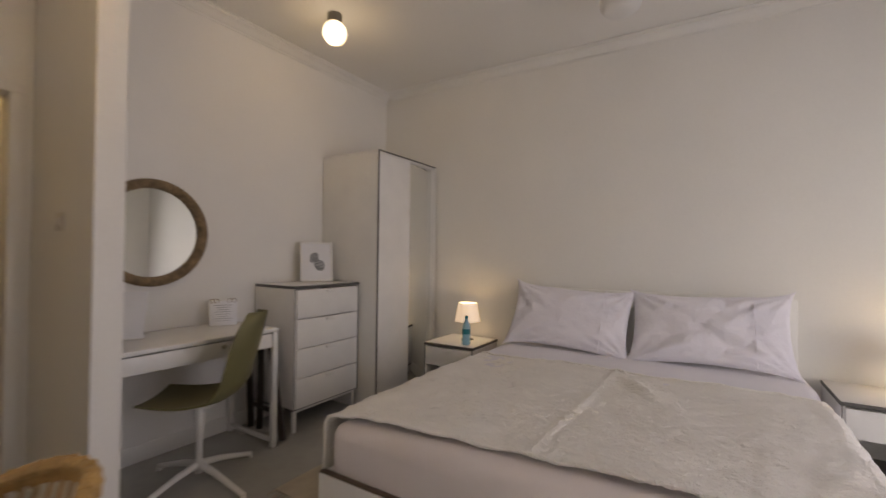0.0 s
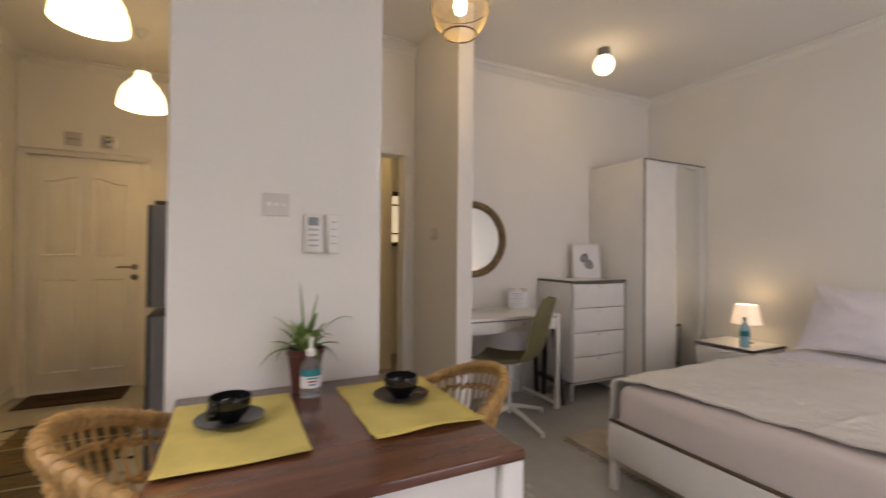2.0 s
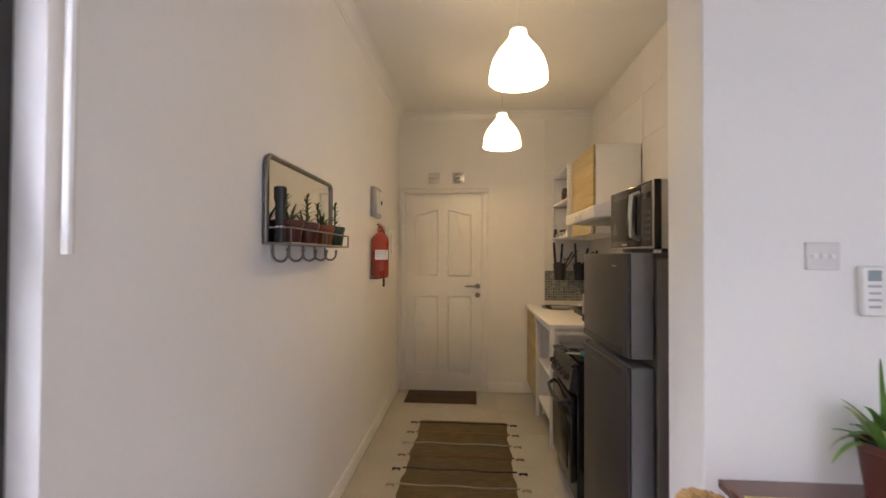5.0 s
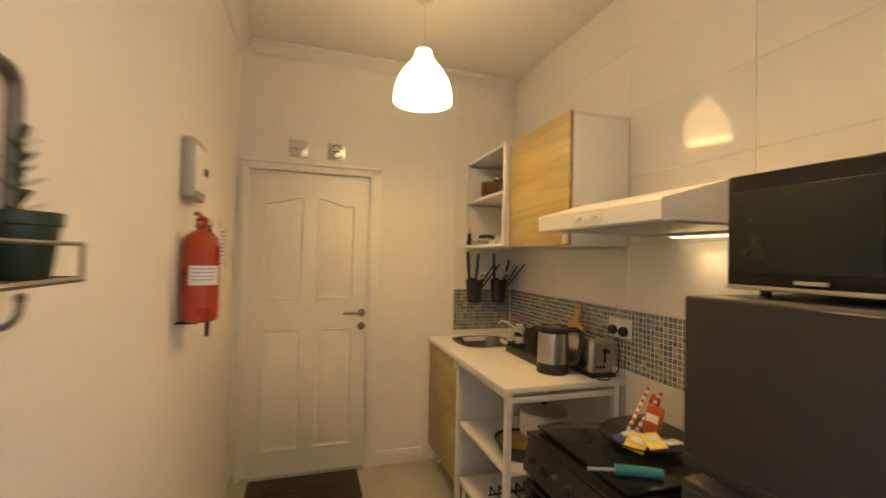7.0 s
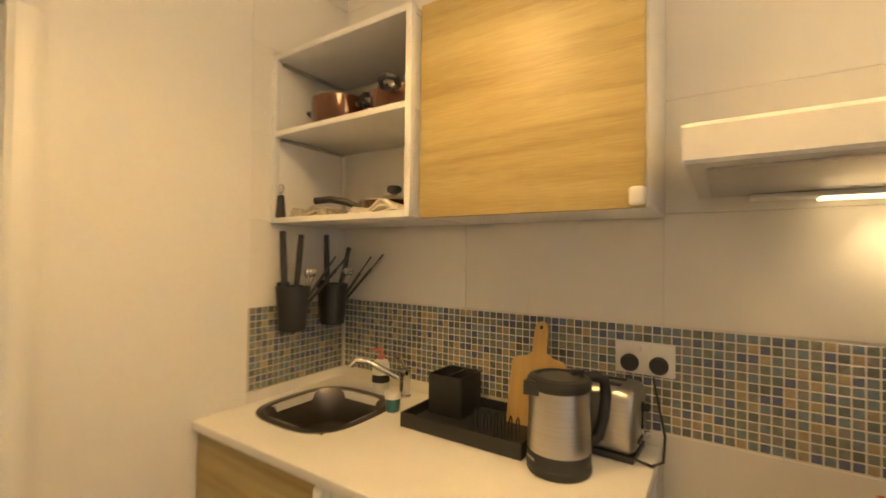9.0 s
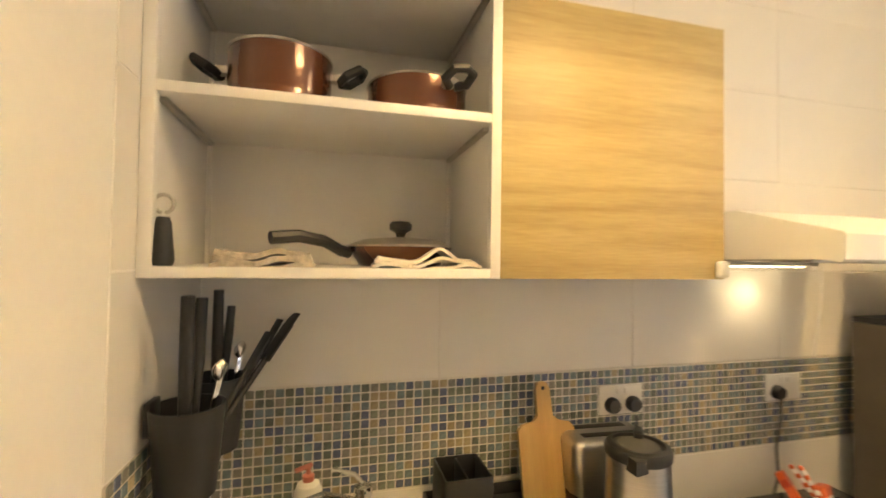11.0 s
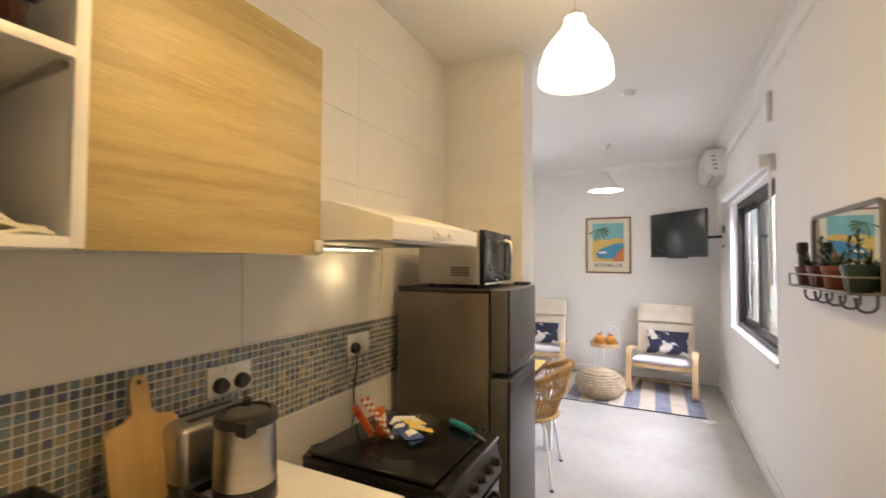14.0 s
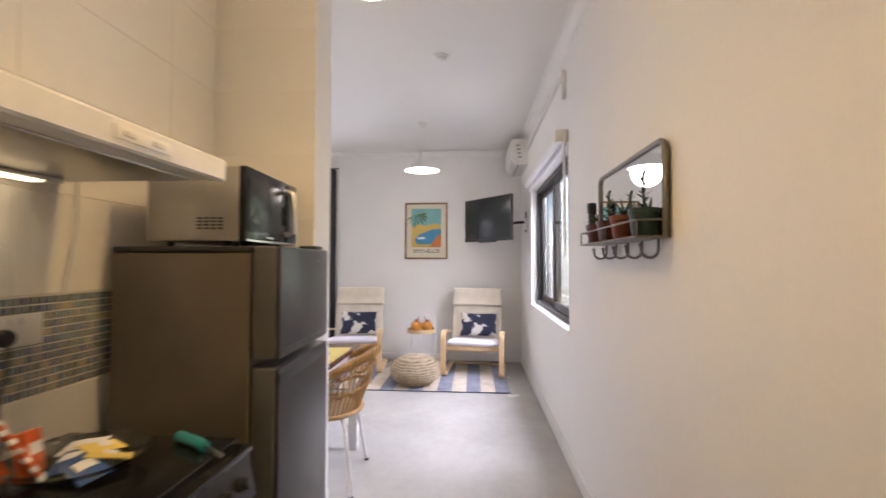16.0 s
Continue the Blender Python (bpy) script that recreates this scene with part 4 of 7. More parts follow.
# laundry: washing machine, cabinet, ironing board
wm = thing("washing_machine", (-4.30, 0.60, 0), "white top-loading washing machine", "washing machine")
part("body", box(0.56, 0.56, 0.88, (0, 0, 0.04), 0.03, 3), M_WPLAST, wm)
part("plinth", box(0.54, 0.54, 0.05, (0, 0, 0.0), 0.004), M_GREY, wm, "dark plinth")
part("lid", prism([(-0.27, 0.92), (0.27, 0.92), (0.25, 0.955), (-0.10, 0.985), (-0.27, 0.985)], 0.54, "y", (0, -0.27, 0)), M_WPLAST, wm)
part("control_panel", box(0.16, 0.46, 0.006, (-0.17, 0, 0.986), 0.002), M_GREY, wm, "grey control panel")
cab = thing("wall_cabinet", (-4.455, 0.545, 1.16), "light wooden wall cabinet above the washing machine", "cabinet")
part("body", box(0.27, 0.56, 0.68, (0, 0, 0), 0.003), M_OAK, cab)
part("door", box(0.016, 0.556, 0.676, (0.1435, 0, 0.002), 0.002), M_OAK, cab)
iron = thing("ironing_board", pose(-4.40, 0.96, 1.20, 0, 0, 0), "folded ironing board hung on the laundry wall", "ironing board")
part("board", prism([(-0.14, 0), (0.14, 0), (0.14, 0.45), (0.06, 0.62), (-0.06, 0.62), (-0.14, 0.45)], 0.03, "y", (0, 0.06, 0)), M_PAPER, iron)
part("hanger", tube([(0, 0.08, 0.60), (0, 0.10, 0.66)], 0.006, 6), M_STEEL, iron)
part("leg", tube([(-0.05, 0.045, 0.02), (0.06, 0.045, 0.55)], 0.008, 6), M_STEEL, iron)
lw = tagged(thing("window_3", (-4.60, 1.50, 1.28), "small bright laundry window with dark frame", "window"), kind="structure")
part("window_frame", join(box(0.03, 0.62, 0.05, (0.015, 0, 0), 0.002), box(0.03, 0.62, 0.05, (0.015, 0, 0.60), 0.002), box(0.03, 0.05, 0.6, (0.015, -0.29, 0.02), 0.002), box(0.03, 0.05, 0.6, (0.015, 0.29, 0.02), 0.002), box(0.03, 0.54, 0.02, (0.015, 0, 0.14), 0.002), box(0.03, 0.54, 0.02, (0.015, 0, 0.48), 0.002)), M_DARKMETAL, lw)
# the pane emits its own glow for daylight; the wall behind is solid
part("pane", box(0.006, 0.54, 0.55, (0.005, 0, 0.05), 0), glow("glowing_obscure_glass", (1.0, 0.86, 0.62), 0.9), lw, "obscured glass that glows in place of daylight")
lamp("laundry_light", "POINT", pose(-3.7, 0.62, 2.5), 13, WARM, radius=0.08)

# switch on the stub wall
sw = thing("light_switch", (-2.45, 0.979, 1.335), "white plastic light switch", "switch")
part("plate", box(0.08, 0.008, 0.08, (0, -0.004, -0.04), 0.002), M_SWITCH, sw)
part("rocker", box(0.018, 0.006, 0.03, (0, -0.010, -0.015), 0.002), M_WPLAST, sw)

# ---- dining corner ----
table = thing("dining_table", (-0.967, -0.037, 0), "dining table with a dark red-brown top and white legs", "table")
TX, TY = 0.377, 0.398
part("tabletop", box(2 * TX, 2 * TY, 0.026, (0, 0, 0.704), 0.005, 3), M_TABLE, table, "polished dark red-brown wooden top")
for sx in (-1, 1):
    part("apron", box(0.018, 2 * TY - 0.14, 0.085, (sx * (TX - 0.03), 0, 0.619), 0.002), M_WHITE, table)
    part("apron", box(2 * TX - 0.14, 0.018, 0.085, (0, sx * (TY - 0.03), 0.619), 0.002), M_WHITE, table)
    for sy in (-1, 1):
        part("leg", box(0.062, 0.062, 0.703, (sx * (TX - 0.034), sy * (TY - 0.034), 0), 0.004), M_WHITE, table)


def placemat(cx, cy, seed, hang=0.0):
    t = thing("placemat", (cx, cy, 0.731), "yellow woven cotton placemat on the table", "placemat", "placemats on the table")

    def f(u, v):
        x, y = (u - 0.5) * 0.465, (v - 0.5) * 0.318
        edge = max(0, (u - 0.9) / 0.1)
        z = 0.0035 + (0.006 + hang * math.sin(math.pi * min(1, edge * 0.8))) * edge ** 0.5 * (0.7 + 0.3 * math.sin(v * 7 + seed)) + 0.001 * noise.noise(Vector((x * 9, y * 9, seed)))
        return (x, y + 0.004 * noise.noise(Vector((u * 4, 0, seed))), z)
    part("cloth", grid(40, 28, f, 0.0022), M_YELLOW, t)
    for path in ([(i / 30, 0.03) for i in range(31)], [(i / 30, 0.97) for i in range(31)], [(0.025, i / 20) for i in range(21)], [(0.975, i / 20) for i in range(21)]):
        part("hem", tube([Vector(f(*p)) + Vector((0, 0, 0.0008)) for p in path], 0.0016, 5), M_YELLOW, t)


placemat(-1.010, -0.265, 1.0)
placemat(-1.010, 0.206, 4.0, 0.010)


def cup(cx, cy, turn):
    t = thing("saucer", (cx, cy, 0.737), "dark slate-coloured saucer on a placemat", "saucer", "saucers")
    part("plate", lathe([(0.035, 0.0), (0.04, 0.001), (0.072, 0.010), (0.086, 0.016), (0.087, 0.018), (0.070, 0.0145), (0.04, 0.0055), (0.002, 0.005)], 40), M_SAUCER, t)
    c = thing("cup", pose(cx, cy, 0.743, 0, 0, turn), "glossy black stoneware cup standing on a saucer", "cup", "cups")
    part("bowl", lathe([(0.026, 0.0), (0.028, 0.005), (0.034, 0.010), (0.050, 0.030), (0.054, 0.050), (0.053, 0.066), (0.051, 0.067), (0.050, 0.052), (0.045, 0.032), (0.025, 0.012), (0.002, 0.010)], 40), M_CUP, c)
    part("handle", tube([(0.050, 0, 0.058), (0.070, 0, 0.060), (0.080, 0, 0.046), (0.074, 0, 0.030), (0.048, 0, 0.022)], 0.006, 8), M_CUP, c)


cup(-1.045, -0.280, -40)
cup(-1.036, 0.208, 140)
spoon = thing("coffee_spoon", pose(-1.005, 0.272, 0.7535, 0, 0, 20), "small glossy brown spoon lying on a saucer", "spoon")
part("spoon_bowl", grid(8, 10, lambda u, v: ((u - 0.5) * 0.024 * math.sin(math.pi * (0.08 + 0.84 * v)) ** 0.5, (v - 0.5) * 0.036, 0.006 - 0.004 * (1 - (2 * u - 1) ** 2) * math.sin(math.pi * v)), 0.002), M_COPPER, spoon)
part("stem", tube([(0, -0.016, 0.006), (0, -0.05, 0.010)], 0.0025, 6), M_COPPER, spoon)


def leaf_blade(base, yaw, length, rise, droop, w, bend=0.0):
    """A long tapered leaf, folded along its middle."""
    a = radians(yaw)
    d, s = Vector((math.cos(a), math.sin(a), 0)), Vector((-math.sin(a), math.cos(a), 0))

    def f(u, v):
        k = v
        c = Vector(base) + d * (length * k * 0.8) + Vector((0, 0, rise * k - droop * k ** 3)) + s * bend * k * k
        ww = w * (1 - k) ** 0.55 * (0.6 + 0.8 * k if k < 0.5 else 1)
        q = (u - 0.5) * 2
        return c + s * ww * q + Vector((0, 0, 0.35 * ww * abs(q)))
    return grid(2, 12, f)


plant = thing("potted_plant", (-1.265, -0.052, 0.731), "spider plant in a maroon plastic pot on the table", "plant")
part("pot", lathe([(0.040, 0.0), (0.043, 0.002), (0.058, 0.125), (0.062, 0.127), (0.062, 0.145), (0.056, 0.145), (0.054, 0.125), (0.002, 0.120)], 32), M_TERRA, plant, "maroon plastic pot")
part("soil", lathe([(0.053, 0.121), (0.03, 0.130), (0.002, 0.132)], 20), M_SOIL, plant)
for i in range(30):
    rr = random.Random(i * 7 + 1)
    yaw = i * 137.5
    part("leaf", leaf_blade((0.012 * math.cos(yaw), 0.012 * math.sin(yaw), 0.128), yaw, rr.uniform(0.08, 0.175), rr.uniform(0.05, 0.17), rr.uniform(0.03, 0.11), rr.uniform(0.015, 0.021)), M_LEAF if i % 3 else M_LEAFPALE, plant)
part("leaf", leaf_blade((0, 0.0, 0.13), 100, 0.05, 0.20, 0.0, 0.013), M_LEAF, plant)
part("leaf", leaf_blade((0, 0.0, 0.13), 80, 0.21, 0.22, 0.12, 0.013), M_LEAF, plant)
part("leaf", leaf_blade((0, 0.0, 0.13), -70, 0.03, 0.24, 0.0, 0.011), M_LEAF, plant)

san = thing("hand_sanitizer", pose(-1.190, -0.046, 0.731, 0, 0, 20), "clear pump bottle of hand sanitizer with a teal and white label", "bottle")
part("bottle_body", lathe([(0.028, 0), (0.032, 0.004), (0.032, 0.095), (0.026, 0.115), (0.013, 0.124), (0.013, 0.134)], 28), M_GEL, san)
part("label_band", lathe([(0.0325, 0.035), (0.0325, 0.072)], 28, caps=False), M_PAPER, san, "white printed label")
part("label_band", lathe([(0.0326, 0.072), (0.0326, 0.095)], 28, caps=False), M_TEAL, san, "teal label top")
for i in range(3):
    part("print_line", xf(box(0.0008, 0.034 - 0.006 * i, 0.005, (0.0322, 0, 0.064 - 0.010 * i), 0), pose(0, 0, 0, 0, 0, -20)), M_RED if i == 1 else M_TEAL, san)
part("pump", join(lathe([(0.015, 0.134), (0.016, 0.150), (0.010, 0.156), (0.006, 0.158), (0.006, 0.186)], 18), tube([(0.012, 0, 0.188), (-0.02, 0, 0.191), (-0.045, 0, 0.184)], 0.006, 8)), M_WPLAST, san, "white pump head")


def rattan_chair(m, label):
    """Tub chair: a cane rim that runs from arm to arm over the back, with spindles and woven bands, on white splayed legs. Faces +y."""
    t = thing("rattan_chair", m, label, "chair", "chairs at the table")
    A, B = 0.275, 0.30

    def rim(a):
        """a from -1 (one arm) to 1 (other arm)."""
        th = radians(-90 + 118 * a)
        z = 0.585 + 0.21 * math.cos(radians(92 * a)) ** 1.2 if abs(a) < 0.97 else 0.585
        out = 1.0 + 0.10 * math.cos(radians(88 * a))
        return Vector((A * math.cos(th) * (1.02), B * math.sin(th) * out, z))

    def low(a):
        th = radians(-90 + 118 * a)
        return Vector((0.21 * math.cos(th), 0.215 * math.sin(th), 0.43))
    n = 44
    pts = [rim(-1 + 2 * i / n) for i in range(n + 1)]
    part("rim", join(tube(pts, 0.015, 9), tube([p + Vector((0, 0, -0.022)) for p in pts], 0.010, 7)), M_RATTAN, t, "thick bent cane rim")
    wrap = []
    for i in range(260):
        a = -1 + 2 * i / 259
        b = i * 0.95
        p = rim(a)
        d = Vector((p.x, p.y, 0)).normalized()
        wrap.append(p + Vector((0, 0, -0.010)) + d * 0.0185 * math.cos(b) + Vector((0, 0, 0.027 * math.sin(b))))
    part("binding", tube(wrap, 0.0052, 5), M_RATTAN, t, "cane strip wound round the rim")
    for i in range(35):
        a = -0.97 + 1.94 * i / 34
        p, q = rim(a), low(a)
        midp = (p + q) / 2 + Vector((p.x, p.y, 0)).normalized() * 0.018
        part("spindle", tube([p + Vector((0, 0, -0.01)), midp, q], 0.0045, 6), M_RATTAN, t)
    for k in (0.58, 0.25):
        band = []
        for i in range(161):
            a = -0.97 + 1.94 * i / 160
            p = rim(a) * (1 - k) + low(a) * k + Vector((rim(a).x, rim(a).y, 0)).normalized() * (0.016 * 4 * k * (1 - k))
            d = Vector((p.x, p.y, 0)).normalized()
            band.append(p + d * 0.011 * math.cos(i * 2.2) + Vector((0, 0, 0.010 * math.sin(i * 1.1))))
        part("woven_band", tube(band, 0.007, 6), M_RATTAN, t, "twisted cane band")
    seat_pts = [Vector((0.235 * math.cos(2 * math.pi * i / 40), 0.235 * math.sin(2 * math.pi * i / 40), 0.43)) for i in range(40)]
    part("seat_ring", tube(seat_pts, 0.014, 8, True), M_RATTAN, t)
    part("seat", grid(24, 24, lambda u, v: (0.228 * (2 * u - 1) * math.sqrt(1 - (2 * v - 1) ** 2 / 2), 0.228 * (2 * v - 1) * math.sqrt(1 - (2 * u - 1) ** 2 / 2), 0.432 - 0.012 * (1 - (2 * u - 1) ** 2) * (1 - (2 * v - 1) ** 2) + 0.0015 * math.sin(u * 150)), 0.008), M_RATTAN, t, "woven cane seat")
    for sx in (-1, 1):
        for sy in (-1, 1):
            part("leg", tube([(sx * 0.10, sy * 0.10, 0.415), (sx * 0.155, sy * 0.155, 0.40), (sx * 0.175, sy * 0.175, 0.36), (sx * 0.235, sy * 0.225, 0.012)], 0.011, 10), M_WMETAL, t, "white metal tube leg")
            part("glide", lathe([(0.013, 0.0), (0.014, 0.014)], 10, (sx * 0.2365, sy * 0.2265, 0)), M_BLACK, t)
    return t


rattan_chair(pose(-1.03, -0.325, 0, 0, 0, 4), "cane tub chair with white metal legs, pushed under the table")
rattan_chair(pose(-1.20, 0.345, 0.0, 0, 0, 172) @ Matrix.Scale(0.95, 4), "cane tub chair with white metal legs, pushed under the table")

# switch and remotes on the pier
psw = thing("switch_plate", (XW, -0.146, 1.325), "wide white plastic switch plate on the wall", "switch")
part("plate", box(0.009, 0.090, 0.078, (0.0045, 0, 0), 0.002), M_SWITCH, psw)
for i in range(3):
    part("rocker", box(0.006, 0.016, 0.014, (0.011, -0.024 + i * 0.024, 0.032), 0.002), M_WPLAST, psw)
rem = thing("remote_control", (XW, -0.020, 1.197), "white air-conditioner remote in a wall holder", "remote")
part("body", box(0.020, 0.062, 0.140, (0.010, 0, 0), 0.006, 3), M_WPLAST, rem)
part("display", box(0.002, 0.036, 0.030, (0.0205, 0, 0.098), 0.001), material("lcd_grey", (0.22, 0.27, 0.28), 0.3, bump=0), rem, "grey liquid crystal display")
for i in range(4):
    part("key_row", box(0.002, 0.036 - 0.004 * (i % 2), 0.007, (0.0205, 0, 0.080 - i * 0.019), 0.001), M_KEYS, rem)
rem2 = thing("remote_control", (XW, 0.052, 1.193), "slim white ceiling fan remote in a wall holder", "remote")
part("body", box(0.022, 0.050, 0.148, (0.011, 0, 0), 0.010, 4), M_WPLAST, rem2)
for i in range(4):
    part("key_row", box(0.002, 0.020, 0.004, (0.0225, 0, 0.115 - i * 0.026), 0.001), M_KEYS, rem2)

# wicker pendant in front of the laundry passage
wp = thing("wire_pendant", (-1.70, 0.766, 2.335), "lantern-shaped wicker and wire pendant lamp, lit", "pendant lamp")
prof = [(0.085, 0.0), (0.128, 0.06), (0.150, 0.14), (0.140, 0.22), (0.095, 0.30), (0.04, 0.335)]


def on_prof(k):
    f = k * (len(prof) - 1)
    i = min(int(f), len(prof) - 2)
    q = f - i
    return prof[i][0] * (1 - q) + prof[i + 1][0] * q, prof[i][1] * (1 - q) + prof[i + 1][1] * q


for i in range(40):
    a = 2 * math.pi * i / 40
    part("rib", tube([(on_prof(k / 12)[0] * math.cos(a + 0.5 * k / 12), on_prof(k / 12)[0] * math.sin(a + 0.5 * k / 12), on_prof(k / 12)[1]) for k in range(13)], 0.0019, 4), M_WICKER, wp)
for r, z, w in ((0.086, 0.0, 0.004), (0.151, 0.14, 0.003), (0.04, 0.335, 0.004)):
    part("ring", tube(arc((0, 0, z), r, 0, 354, 48, "xy"), w, 6, True), M_DARKMETAL, wp)
part("bulb", lathe([(0.004, 0.10), (0.026, 0.115), (0.034, 0.145), (0.028, 0.175), (0.014, 0.20), (0.014, 0.235)], 20), M_BULB, wp, "lit bulb")
part("cable", join(tube([(0, 0, 0.23), (0, 0, ZC - 2.335 - 0.001)], 0.003, 6), lathe([(0.045, ZC - 2.335 - 0.03), (0.05, ZC - 2.335 - 0.001)], 20)), M_WPLAST, wp)
lamp("wicker_light", "POINT", pose(-1.70, 0.766, 2.39), 6, WARM, radius=0.035)


# bell pendants in the hall
def bell_pendant(x, y, zb):
    t = thing("bell_pendant", (x, y, zb), "lit white glass bell-shaped pendant lamp", "pendant lamp", "bell pendants in the hall")
    P = [(0.150, 0.0), (0.151, 0.03), (0.146, 0.08), (0.130, 0.14), (0.105, 0.19), (0.078, 0.23), (0.056, 0.262), (0.045, 0.29), (0.043, 0.315)]
    P = [(r, z * 0.84) for r, z in P]
    part("shade", lathe(P + [(r - 0.004, z) for r, z in P[::-1]], 40, caps=False), M_SHADE, t, "lit opal glass bell")
    part("socket", lathe([(0.042, 0.263), (0.030, 0.285), (0.012, 0.30), (0.012, 0.25), (0.022, 0.235)], 20), M_WPLAST, t)
    part("bulb", lathe([(0.010, 0.24), (0.024, 0.21), (0.034, 0.17), (0.030, 0.14), (0.004, 0.125)], 20), M_BULB, t, "lit bulb")
    part("cable", tube([(0, 0, 0.298), (0, 0, ZC - zb - 0.03)], 0.003, 6), M_WPLAST, t)
    part("ceiling_cup", lathe([(0.012, ZC - zb - 0.06), (0.045, ZC - zb - 0.03), (0.05, ZC - zb - 0.001)], 24), M_WPLAST, t)
    lamp("hall_light", "POINT", pose(x, y, zb + 0.105), 11.5, (1.0, 0.62, 0.195), radius=0.06)


bell_pendant(-2.290, -0.895, 2.262)
bell_pendant(-3.53, -0.888, 2.240)

# ---- hall ----
ms = thing("mirror_shelf", (-1.880, YH, 1.402), "wall mirror in dark metal frame with shelf and five hooks", "mirror")
MW, MH = 0.350, 0.315


def rrect(w, h, r, n=6):
    pts = []
    for cx, cz, a0 in ((w - r, h - r, 0), (-w + r, h - r, 90)):
        pts += [(cx + r * math.cos(radians(a0 + 90 * i / n)), 0, cz + r * math.sin(radians(a0 + 90 * i / n))) for i in range(n + 1)]
    return pts


fp = [(MW, 0.016, 0)] + [(x, 0.016, z) for x, _, z in rrect(MW, MH, 0.035)] + [(-MW, 0.016, 0)]
part("frame", tube(fp, 0.010, 8), M_BRASSGREY, ms, "bent dark metal frame")
part("glass", prism([(x * 0.985, z * 0.99) for x, _, z in rrect(MW, MH, 0.035)] + [(-MW * 0.985, 0.004), (MW * 0.985, 0.004)], 0.004, "y", (0, 0.010, 0)), M_MIRROR, ms, "mirror glass")
part("shelf", box(2 * MW + 0.01, 0.105, 0.006, (0, 0.055, -0.004), 0.002), M_BRASSGREY, ms, "dark metal shelf plate")
part("shelf_lip", tube([(-MW, 0.008, 0.0), (-MW, 0.107, 0.0), (MW, 0.107, 0.0), (MW, 0.008, 0.0)], 0.005, 6), M_BRASSGREY, ms)
part("rail", tube([(-MW, 0.012, 0.055), (-MW, 0.098, 0.055), (-MW, 0.107, 0.055), (0, 0.109, 0.055), (MW, 0.107, 0.055), (MW, 0.098, 0.055), (MW, 0.012, 0.055)], 0.0035, 6), M_BRASSGREY, ms)
for x in (-MW, -0.02, 0.02, MW):
    part("rail_post", tube([(x, 0.107, 0.0), (x, 0.107, 0.055)], 0.0035, 6), M_BRASSGREY, ms)
for i in range(5):
    x = -0.28 + 0.14 * i
    part("hook", tube([(x, 0.010, -0.003), (x, 0.010, -0.036)] + [(x, 0.038 - 0.028 * math.cos(radians(q)), -0.038 - 0.028 * math.sin(radians(q))) for q in range(15, 181, 15)] + [(x, 0.067, -0.026)], 0.005, 7), M_BRASSGREY, ms)
    part("hook_tip", lathe([(0.003, 0), (0.007, 0.004), (0.007, 0.010), (0.003, 0.014)], 10, (x, 0.067, -0.030)), M_BRASSGREY, ms)


def shelf_plant(x, r, h, mat, seed, kind, label):
    t = thing("potted_plant", (x, YH + 0.058, 1.4045), label, "plant", "plants on the mirror shelf")
    part("pot", lathe([(r * 0.74, 0), (r * 0.78, 0.002), (r * 0.97, h - 0.02), (r * 1.04, h - 0.018), (r * 1.04, h), (r * 0.95, h), (r * 0.9, h - 0.012), (0.002, h - 0.014)], 24), mat, t)
    part("soil", lathe([(r * 0.88, h - 0.014), (r * 0.4, h - 0.008), (0.002, h - 0.007)], 16), M_SOIL, t)
    rr = random.Random(seed)
    for i in range(14 if kind == "rosette" else 18):
        if kind == "rosette":
            part("leaf", leaf_blade((0, 0, h - 0.01), i * 137.5, rr.uniform(0.05, 0.085), rr.uniform(0.03, 0.09), rr.uniform(0.0, 0.04), 0.0075), M_LEAFDARK, t)
        else:
            z = h - 0.01 + 0.007 * i
            part("leaf", leaf_blade((0, 0, z), i * 137.5, 0.045 - 0.0012 * i, 0.022, 0.004, 0.008), M_LEAFDARK, t)
    if kind != "rosette":
        part("stem", tube([(0, 0, h - 0.012), (0, 0, h + 0.115)], 0.004, 6), M_LEAFDARK, t)
    return t


shelf_plant(-1.632, 0.050, 0.085, M_TERRA, 3, "rosette", "small green plant in a maroon plastic pot")
shelf_plant(-1.80, 0.050, 0.088, M_TERRA, 5, "upright", "small leafy plant in a maroon plastic pot")
shelf_plant(-1.985, 0.052, 0.090, material("terracotta", (0.19, 0.055, 0.022), 0.7, var=0.1, bump=0.1), 8, "rosette", "spiky green plant in a terracotta pot")
shelf_plant(-2.165, 0.048, 0.095, M_GREENPOT, 9, "upright", "upright succulent in a dark green plastic pot")
tor = thing("torch", (-1.545, YH + 0.06, 1.4045), "black cylindrical torch standing on the shelf", "torch")
part("barrel", lathe([(0.016, 0), (0.019, 0.003), (0.019, 0.05), (0.017, 0.055), (0.017, 0.14), (0.022, 0.155), (0.022, 0.195), (0.019, 0.198)], 24), M_BLACK, tor)
part("collar", lathe([(0.0195, 0.052), (0.0195, 0.058)], 24), M_CHROME, tor, "bright metal collar")

box_ = thing("fuse_box", (-3.26, YH, 1.645), "small silver-grey door-entry box on the hall wall", "wall box")
part("housing", box(0.20, 0.045, 0.225, (0, 0.0225, 0), 0.012, 3), M_MWBODY, box_)
part("cover", box(0.17, 0.008, 0.17, (0, 0.047, 0.028), 0.004), M_WPLAST, box_)
part("button", box(0.03, 0.006, 0.03, (-0.05, 0.053, 0.10), 0.003), M_BLACK, box_)

